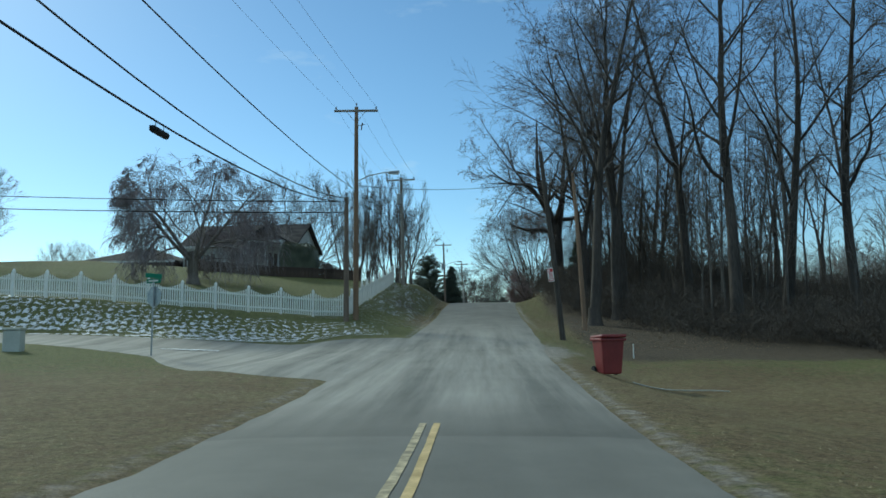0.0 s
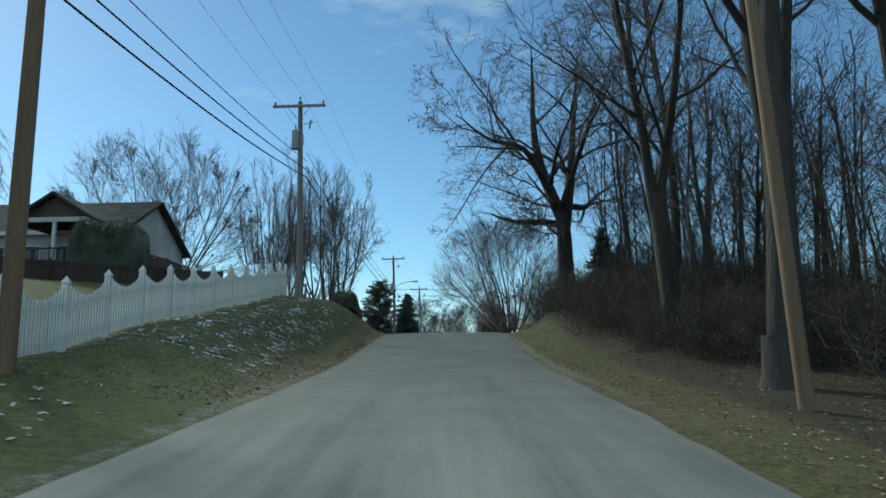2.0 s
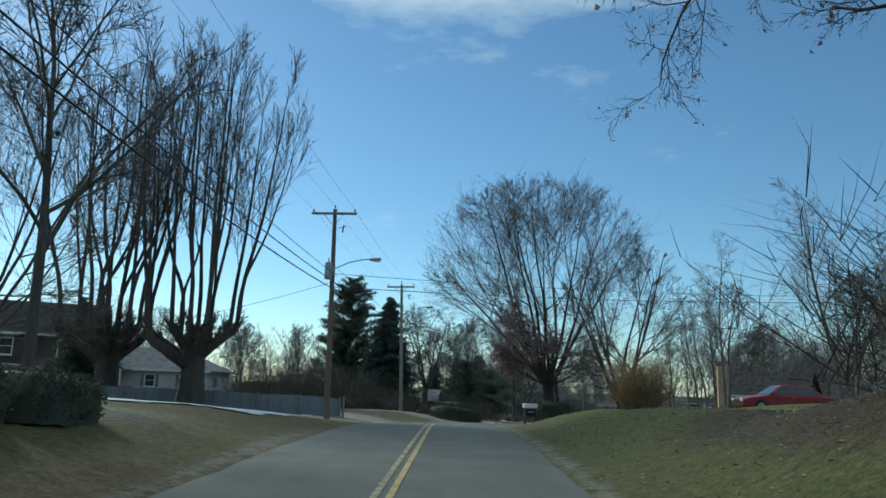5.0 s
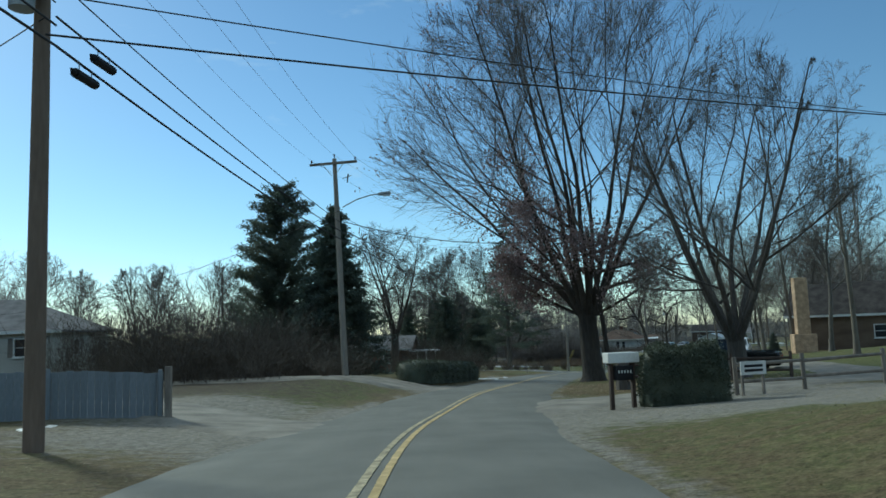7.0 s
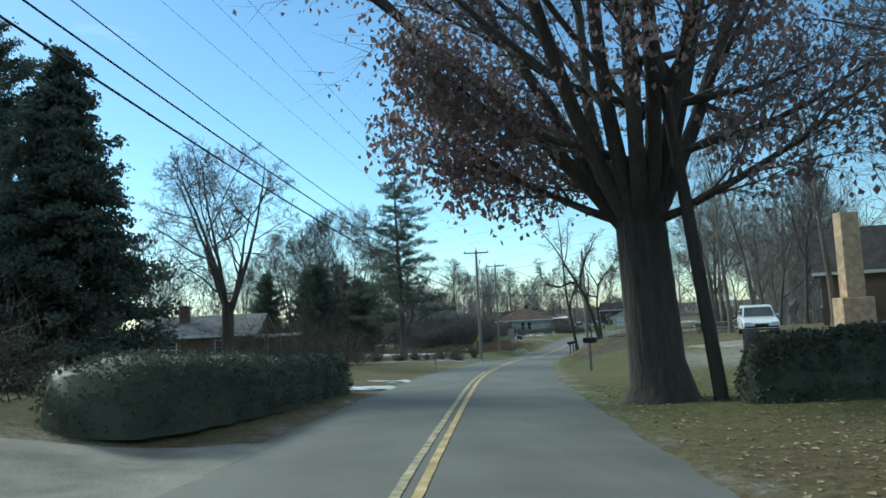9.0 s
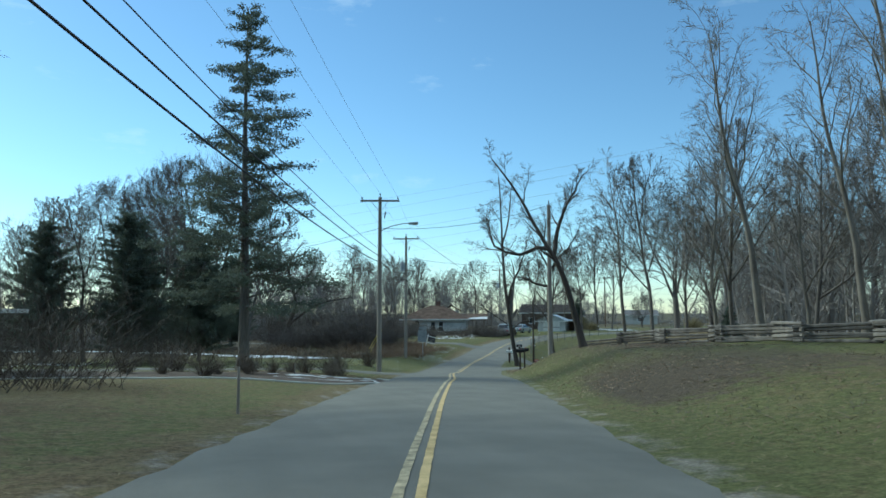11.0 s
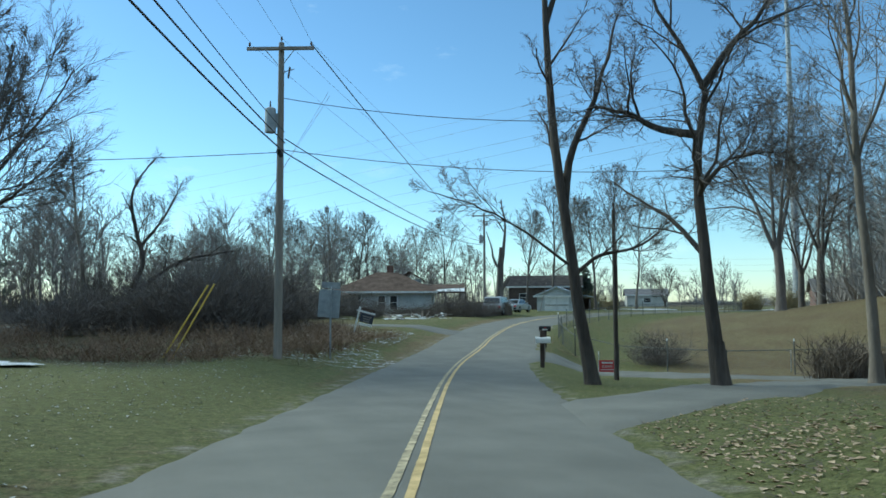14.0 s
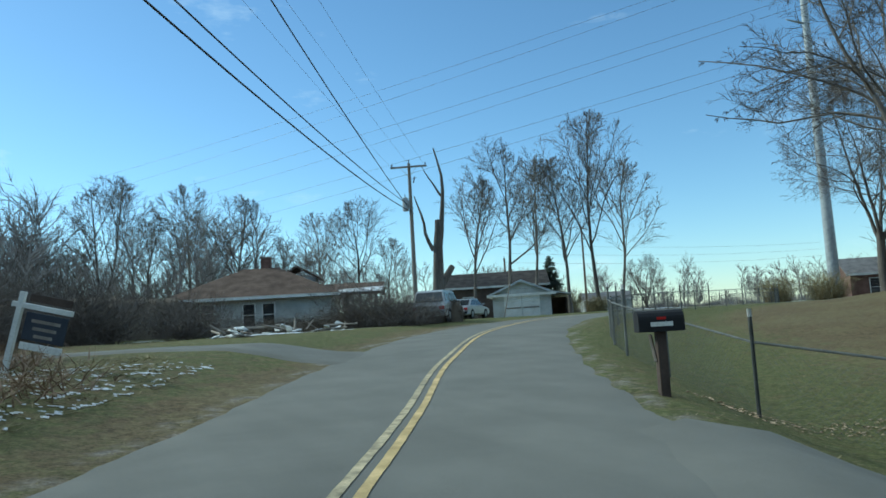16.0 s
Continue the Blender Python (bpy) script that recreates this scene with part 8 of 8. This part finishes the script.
# ---- parked vehicles ----
def car(x, y, turn, paint, label, length=4.5, width=1.78, height=1.45, style="sedan", z=None):
    """A car facing +x. Profiles are fractions of length and height."""
    t = thing("car", x, y, z, turn, label, "car")
    L, W, H = length, width, height
    low = {"sedan": 0.62, "suv": 0.60, "pickup": 0.58}[style]
    body = [(-0.5, 0.22), (-0.495, 0.5), (-0.48, low), (-0.3, low + 0.03), (0.18, low + 0.02), (0.42, low - 0.08), (0.49, low - 0.17), (0.5, 0.26), (0.47, 0.19), (-0.47, 0.19)]
    bm = prism(bmesh.new(), [(u * L, v * H) for u, v in body], W)
    bmesh.ops.bevel(bm, geom=[e for e in bm.edges if abs(e.verts[0].co.y - e.verts[1].co.y) < 1e-4], offset=0.07, segments=2, profile=0.5, affect="EDGES")
    part("body", bm, paint, t, smooth_faces=False)
    roof = {"sedan": [(-0.40, low), (-0.24, 0.97), (-0.02, 1.0), (0.06, 0.97), (0.22, low)],
            "suv": [(-0.475, low), (-0.43, 0.95), (-0.38, 1.0), (0.02, 1.0), (0.08, 0.97), (0.24, low)],
            "pickup": [(-0.13, low), (-0.10, 0.97), (-0.06, 1.0), (0.08, 1.0), (0.12, 0.97), (0.24, low)]}[style]
    bm = bmesh.new()
    lo = [bm.verts.new((u * L, s * (W / 2 - 0.04 - 0.16 * max(0, (v - low) / (1 - low))), v * H)) for s in (-1, 1) for u, v in roof]
    n = len(roof)
    f, k = lo[:n], lo[n:]
    bm.faces.new(f)
    bm.faces.new(k[::-1])
    for i in range(n):
        bm.faces.new((f[(i + 1) % n], f[i], k[i], k[(i + 1) % n]))
    bmesh.ops.recalc_face_normals(bm, faces=bm.faces)
    bmesh.ops.bevel(bm, geom=list(bm.edges), offset=0.03, segments=2, profile=0.5, affect="EDGES")
    cabin = part("cabin", bm, paint, t)

    def pane(name, pts, y0):
        bm = bmesh.new()
        q = [bm.verts.new((u * L, y0(v), v * H)) for u, v in pts]
        bm.faces.new(q)
        bmesh.ops.recalc_face_normals(bm, faces=bm.faces)
        r = bmesh.ops.extrude_face_region(bm, geom=list(bm.faces))
        bmesh.ops.translate(bm, vec=(0, 0.012 * (1 if y0(1) > 0 else -1), 0), verts=[v for v in r["geom"] if isinstance(v, bmesh.types.BMVert)])
        part(name, bm, GLASSDARK, cabin, "dark tinted glass")

    xs0, xs1 = roof[0][0], roof[-1][0]
    top0 = min(u for u, v in roof if v > 0.94)
    top1 = max(u for u, v in roof if v > 0.94)
    mid = (top0 + top1) / 2
    for s in (-1, 1):
        def side(v, s=s):
            return s * (W / 2 - 0.037 - 0.16 * max(0, (v - low) / (1 - low)))
        a, b = low + 0.05, 0.92
        pane("side_window", [(xs0 + 0.05, a), (mid - 0.01, a), (mid - 0.01, b), (top0 + 0.03, b)], side)
        pane("side_window", [(mid + 0.01, a), (xs1 - 0.045, a), (top1 - 0.01, b), (mid + 0.01, b)], side)
    for nm, ua, ub in (("windscreen", roof[-1][0] + 0.006, roof[-2][0] + 0.006), ("rear_window", roof[0][0] - 0.006, roof[1][0] - 0.006)):
        bm = bmesh.new()
        a, b = low + 0.04, 0.93
        fr = lambda v: ua + (ub - ua) * (v - low) / (0.97 - low)
        c = [(fr(a) * L, -W / 2 + 0.14, a * H), (fr(a) * L, W / 2 - 0.14, a * H), (fr(b) * L, W / 2 - 0.24, b * H), (fr(b) * L, -W / 2 + 0.24, b * H)]
        slab_roof(bm, *c, thick=0.012)
        part(nm, bm, GLASSDARK, cabin, "dark reflecting glass")
    r = 0.33 if style == "sedan" else 0.37
    for u in (-0.30, 0.30):
        for s in (-1, 1):
            w = part("wheel", rodded((u * L, s * (W / 2 - 0.2), r), (u * L, s * (W / 2 + 0.012), r), r, sides=24), RUBBER, t)
            part("rim", rodded((u * L, s * (W / 2 + 0.005), r), (u * L, s * (W / 2 + 0.022), r), r * 0.62, r * 0.5, 16), METAL, w)
    for s in (-1, 1):
        part("headlight", boxed(0.06, 0.36, 0.14, pose(0.49 * L, s * (W / 2 - 0.24), (low - 0.22) * H), 0.02), LAMPCLEAR, t)
        part("tail_lamp", boxed(0.05, 0.3, 0.17, pose(-0.497 * L, s * (W / 2 - 0.2), (low - 0.2) * H), 0.015), LAMPRED, t)
        part("mirror", boxed(0.12, 0.18, 0.12, pose(0.16 * L, s * (W / 2 + 0.07), (low + 0.04) * H), 0.03), paint, t)
        part("door_handle", boxed(0.16, 0.025, 0.03, pose(-0.06 * L, s * (W / 2 + 0.012), (low - 0.06) * H)), CHROME, t)
    part("bumper", boxed(0.1, W - 0.1, 0.2, pose(0.488 * L, 0, 0.22 * H), 0.03), BLACKPLASTIC, t)
    part("bumper", boxed(0.1, W - 0.1, 0.2, pose(-0.488 * L, 0, 0.22 * H), 0.03), BLACKPLASTIC, t)
    part("grille", boxed(0.03, 0.7, 0.14, pose(0.499 * L, 0, (low - 0.28) * H), 0.01), BLACKPLASTIC, t)
    if style == "pickup":
        part("tailgate_rail", boxed(1.6, 0.08, 0.06, pose(-0.3 * L, W / 2 - 0.05, low * H + 0.02)), BLACKPLASTIC, t)
        part("tailgate_rail", boxed(1.6, 0.08, 0.06, pose(-0.3 * L, -W / 2 + 0.05, low * H + 0.02)), BLACKPLASTIC, t)
    return t


car(21.6, 106.0, 178, CARRED, "red saloon car parked on the grassy rise", 4.7)
car(31.8, 158.2, -118, CARWHITE, "white sport utility car parked on the gravel drive", 4.6, 1.88, 1.7, "suv")
car(20.4, 132.6, 150, CARBLACK, "black pickup parked behind the hedge", 5.2, 1.9, 1.75, "pickup")
car(-27.5, 139.5, 10, CARRED, "red car with a pale bonnet before the bungalow", 4.4)
car(56.5, 251.2, 50, CARSILVER, "silver sport utility car parked beside the road", 4.7, 1.85, 1.75, "suv")
car(62.2, 258.6, 40, CARSILVER, "small grey car beside the shed", 4.1, 1.7, 1.4)
car(112, 257.5, 120, CARWHITE, "white car parked on the slope", 4.5)


# ---- snow, leaves and grass on the ground ----
def snow_sheet(x0, x1, y0, y1, level, scale, seed, label, stretch=1.0, step=0.11, shape=None, lift=0.02):
    """Old snow: raised where a soft random field, within a shape, is above a level."""
    xs, ys = np.arange(x0, x1, step), np.arange(y0, y1, step)
    X, Y = np.meshgrid(xs, ys)
    f = waves(X, Y * stretch, scale, seed) + 0.55 * waves(X, Y * stretch, scale * 0.33, seed + 1) + 0.25 * waves(X, Y, scale * 0.15, seed + 2)
    if scale < 0.2:
        f = f + 0.4 * np.random.RandomState(seed).normal(0, 1, f.shape)
    if shape is not None:
        f = f + shape(X, Y)
    edge = np.minimum(np.minimum((X - x0), (x1 - X)) / (0.12 * (x1 - x0)), np.minimum((Y - y0), (y1 - Y)) / (0.15 * (y1 - y0)))
    f = f - 1.5 * (1 - np.clip(edge, 0, 1))
    over = f - level
    Z = land(X, Y) + lift + np.clip(over, -0.3, 0.6) * 0.05 * min(1.0, scale * 2)
    keep = (over[:-1, :-1] > 0) & (over[1:, 1:] > 0) & (over[1:, :-1] > -0.05)
    face = grid_faces(len(ys), len(xs))[keep.ravel()]
    used = np.unique(face)
    remap = np.zeros(X.size, int)
    remap[used] = np.arange(len(used))
    P = np.stack([X.ravel(), Y.ravel(), Z.ravel()], 1)[used]
    ob = new("snow_patches", quick_mesh("snow_patches", P, remap[face], SNOW))
    return tagged(ob, label, "snow", kind="stuff")


def bank_shape(X, Y):
    far = np.interp(X, SIDE_X, SIDE_FAR) + 0.15
    return np.where((Y > far) & (Y < far + 4.4), 0.45 * np.clip((far + 2.6 - Y) / 2.6, -1, 1) + np.interp(X, [-16, -5], [0.3, 0.2]) - 6 * (X > -1.6), -4.0)


snow_sheet(-44, 1.5, 31.0, 42.0, 0.2, 0.095, 21, "old streaky snow lying on the bank below the fence", 1.7, 0.055, bank_shape, 0.012)
snow_sheet(-7.2, -0.8, 40.0, 62.0, 0.35, 0.07, 23, "scattered flecks of snow on the grassy bank", 1.0, 0.05, None, 0.01)
snow_sheet(-26, -1.5, 92.5, 103.0, -0.75, 1.4, 25, "strip of old snow below the pollarded trees", 2.2, 0.11, None, 0.045)
snow_sheet(-12, -2.5, 103.0, 109.5, 0.85, 0.5, 26, "scattered flecks of snow on the lawn", 1.0, 0.09)
snow_sheet(-16, 24, 203, 242, 0.0, 1.2, 27, "long strip of snow at the edge of the field", 1.0, 0.2, lambda X, Y: 1.3 - np.abs(Y - 219.5 + 0.8 * (X - 8.5)) / 1.7, 0.06)
snow_sheet(-24, 6, 199, 206, 0.3, 2.2, 28, "patches of snow behind the lawn", 2.5, 0.2)
snow_sheet(25.5, 37.0, 211.5, 226, 0.36, 0.09, 29, "scattered flecks of snow among the roadside weeds", 1.0, 0.05, None, 0.012)
snow_sheet(32.0, 42.0, 222.0, 231.0, 0.3, 0.09, 34, "scattered flecks of snow among the roadside weeds", 1.0, 0.05, lambda X, Y: np.where((station(X, Y)[2] > 4.6).reshape(X.shape), 0.0, -4.0), 0.012)
snow_sheet(4.5, 10.5, 141, 148, 0.35, 1.1, 30, "small melting snow patch beside the hedge", 1.6, 0.1)
snow_sheet(14.5, 19.5, 173.0, 177.5, 0.35, 0.28, 31, "small melting snow patches in the garden bed", 1.5, 0.06, None, 0.05)
snow_sheet(38, 56, 242, 250, 0.62, 0.9, 32, "melting snow patches on the bungalow's lawn", 1.5, 0.12)
snow_sheet(80, 110, 262, 284, 0.3, 2.4, 33, "patches of snow on the far field", 2.0, 0.3)


# slush left on the asphalt of the junction
for k, (x, y, rx, ry) in enumerate([(-8.6, 28.2, 2.2, 0.35)]):
    snow_sheet(x - rx * 1.6, x + rx * 1.6, y - ry * 1.6, y + ry * 1.6, 0.0, 0.3, 90 + k, "thin pale slush on the asphalt", 1.0, 0.06, lambda X, Y, x=x, y=y, rx=rx, ry=ry: 1.2 - 2.2 * (((X - x) / rx) ** 2 + ((Y - y) / ry) ** 2), 0.05)


def scatter(n, xs, ys, seed, keep=None):
    r = np.random.RandomState(seed)
    x, y = r.uniform(*xs, n), r.uniform(*ys, n)
    _, _, d, ry = station(x, y)
    ok = np.abs(d) > half_width(ry) + 0.08
    if keep is not None:
        ok &= keep(x, y, d, r)
    x, y = x[ok], y[ok]
    return np.stack([x, y, land(x, y)], 1), r


def leaf_litter(n, xs, ys, seed, size, label, keep=None, mat=LITTER):
    p, r = scatter(n, xs, ys, seed, keep)
    p[:, 2] += 0.012
    m = len(p)
    a = r.uniform(0, 6.28, m)
    u = np.stack([np.cos(a), np.sin(a), r.normal(0, 0.1, m)], 1)
    w = np.stack([-np.sin(a), np.cos(a), r.normal(0, 0.1, m)], 1)
    s = size * r.uniform(0.5, 1.3, (m, 1))
    v = np.stack([p - u * s * 0.5, p + w * s * 0.32 + [0, 0, 0.01], p + u * s * 0.5, p - w * s * 0.32 + [0, 0, 0.015]], 1).reshape(-1, 3)
    ob = new("leaf_litter", quick_mesh("leaf_litter", v, np.arange(4 * m).reshape(-1, 4), mat, False))
    return tagged(ob, label, "leaves", kind="stuff")


leaf_litter(18000, (20, 40), (162, 200), 41, 0.085, "fallen brown leaves on the grassy bank", lambda x, y, d, r: (d < -3.2) & (d > -9) & (r.rand(len(x)) < np.exp(-((d + 4.6) / 2.2) ** 2)))
leaf_litter(5000, (30, 38), (189, 197.2), 42, 0.11, "fallen brown leaves beside the drive", lambda x, y, d, r: (d < -3.3) & (r.rand(len(x)) < np.exp(-((x - 33.3 - 0.5 * (y - 193)) / 1.5) ** 2 - ((y - 193.0) / 1.7) ** 2) * (0.75 + 0.6 * waves(x, y, 0.5, 77))))
leaf_litter(10200, (3, 16), (30, 90), 43, 0.085, "fallen brown leaves at the edge of the wood", lambda x, y, d, r: (d < -3.3))
leaf_litter(16000, (-6, 0), (36, 66), 44, 0.085, "fallen leaves on the roadside bank", lambda x, y, d, r: (d > 3.0) & (r.rand(len(x)) < np.exp(-((d - 3.0) / 1.5) ** 2) * np.clip((y - 36) / 9, 0, 1) * (0.6 + 0.5 * waves(x, y, 0.6, 78))))
leaf_litter(16000, (-7, -0.5), (38, 64), 48, 0.07, "pale frosted leaves on the roadside bank", lambda x, y, d, r: (d > 3.2) & (r.rand(len(x)) < 0.55 + 0.45 * waves(x, y, 0.7, 79)), PALELEAF)
leaf_litter(4200, (8, 20), (118, 138), 45, 0.085, "fallen oak leaves under the big oak", lambda x, y, d, r: d < -3.0)
leaf_litter(2600, (12, 29), (192, 212), 49, 0.07, "pale leaves scattered on the lawn", lambda x, y, d, r: (d > 3.4) & (waves(x, y, 1.5, 81) > -0.2), PALELEAF)
leaf_litter(2720, (46.5, 52), (217.5, 224), 46, 0.085, "fallen leaves caught along the wire fence", lambda x, y, d, r: np.abs((y - 221.4) + 0.25 * (x - 47.4)) < 0.5)
leaf_litter(9000, (4, 19.5), (174, 182), 47, 0.07, "dead leaves on the garden bed")


def turf(n, xs, ys, seed, h, mat, label, keep=None):
    p, r = scatter(n, xs, ys, seed, keep)
    m = len(p)
    a = r.uniform(0, 6.28, m)
    u = np.stack([np.cos(a), np.sin(a), 0 * a], 1) * 0.012
    tip = np.stack([r.normal(0, 1.3, m), r.normal(0, 1.3, m), np.full(m, 0.3)], 1) * (h * r.uniform(0.4, 1.2, (m, 1)))
    v = np.stack([p - u, p + u, p + tip], 1).reshape(-1, 3)
    ob = new("grass", quick_mesh("grass", v, np.arange(3 * m).reshape(-1, 3), mat, False))
    return tagged(ob, label, "grass", kind="stuff")


def verge(lo, hi):
    return lambda x, y, d, r: (np.abs(d) < hi) & (r.rand(len(x)) < np.clip(1.25 - (np.abs(d) - lo) / (hi - lo), 0.15, 1))


turf(22000, (-12, 16), (3, 24), 52, 0.04, DRYGRASS, "dry grass blades beside the junction", verge(3, 13))
turf(30000, (-9, 12), (36, 104), 53, 0.07, GRASSBLADE, "rough winter grass on the banks", verge(3, 9))
turf(20000, (-6, 18), (76, 130), 55, 0.06, DRYGRASS, "dry grass on the roadside rise", verge(3, 12))
turf(30000, (4, 42), (128, 205), 57, 0.055, DRYGRASS, "dry grass beside the road", verge(3, 11))
turf(26000, (19, 38), (150, 196), 58, 0.13, BRUSH_RED, "brown dead grass on the bank", lambda x, y, d, r: (d < -3.6) & (d > -12) & (waves(x, y, 1.6, 91) > -0.1))
turf(34000, (19, 40), (150, 197), 61, 0.14, BRUSH_DARK, "rough dead brown grass on the bank", lambda x, y, d, r: (d < -3.2) & (d > -13) & (waves(x, y, 1.6, 91) < 0.25))
turf(30000, (18, 60), (196, 240), 59, 0.06, DRYGRASS, "dry grass beside the road", verge(3, 12))
turf(22000, (25.5, 40), (211, 232), 60, 0.24, DRYGRASS, "tall dry weeds beside the road", lambda x, y, d, r: d > 4.5)

# pale plume grass on the rise
for k, (x, y, s) in enumerate([(10.8, 92.6, 1.0), (20.0, 113.2, 0.62), (23.0, 112.0, 0.62)]):
    t = thing("plume_grass", x, y, None, 0, "tall clump of pale plume grass on the rise", "grass clump")
    ob = part_of("blades", brush_mesh(300 + k, 1.1 if k == 0 else 2.4, 1.0, 1.75 * s, 900, PAMPAS, 0.005, 0.34, 3), t)
    tagged(ob, "pale dry blades", kind="stuff")

# the garden bed with its timber edging
BED = level([(2, 178.8), (9, 176.7), (14, 175.7), (17, 175.6), (19.6, 175.9)])
tagged(ribbon("garden_bed", BED, np.interp(BED[:, 0], [4, 16, 19.6], [4.0, 4.0, 1.0]), MULCH, 0.035, 15, 0.0, False, 0.15, 40), "dark mulched garden bed with bare shrubs", "garden bed", kind="structure")
edge = level([(1, 174.9), (9, 172.5), (14, 171.5), (17.0, 171.7), (18.5, 173.0), (19.6, 174.9), (20.1, 176.2), (19.6, 177.2)])
edge[:, 2] += 0.02
v, q = tubes([(edge, np.full(len(edge), 0.035))], 6)
tagged(new("bed_edging", quick_mesh("bed_edging", v, q, BEIGE)), "low pale timber edging round the garden bed", "edging")
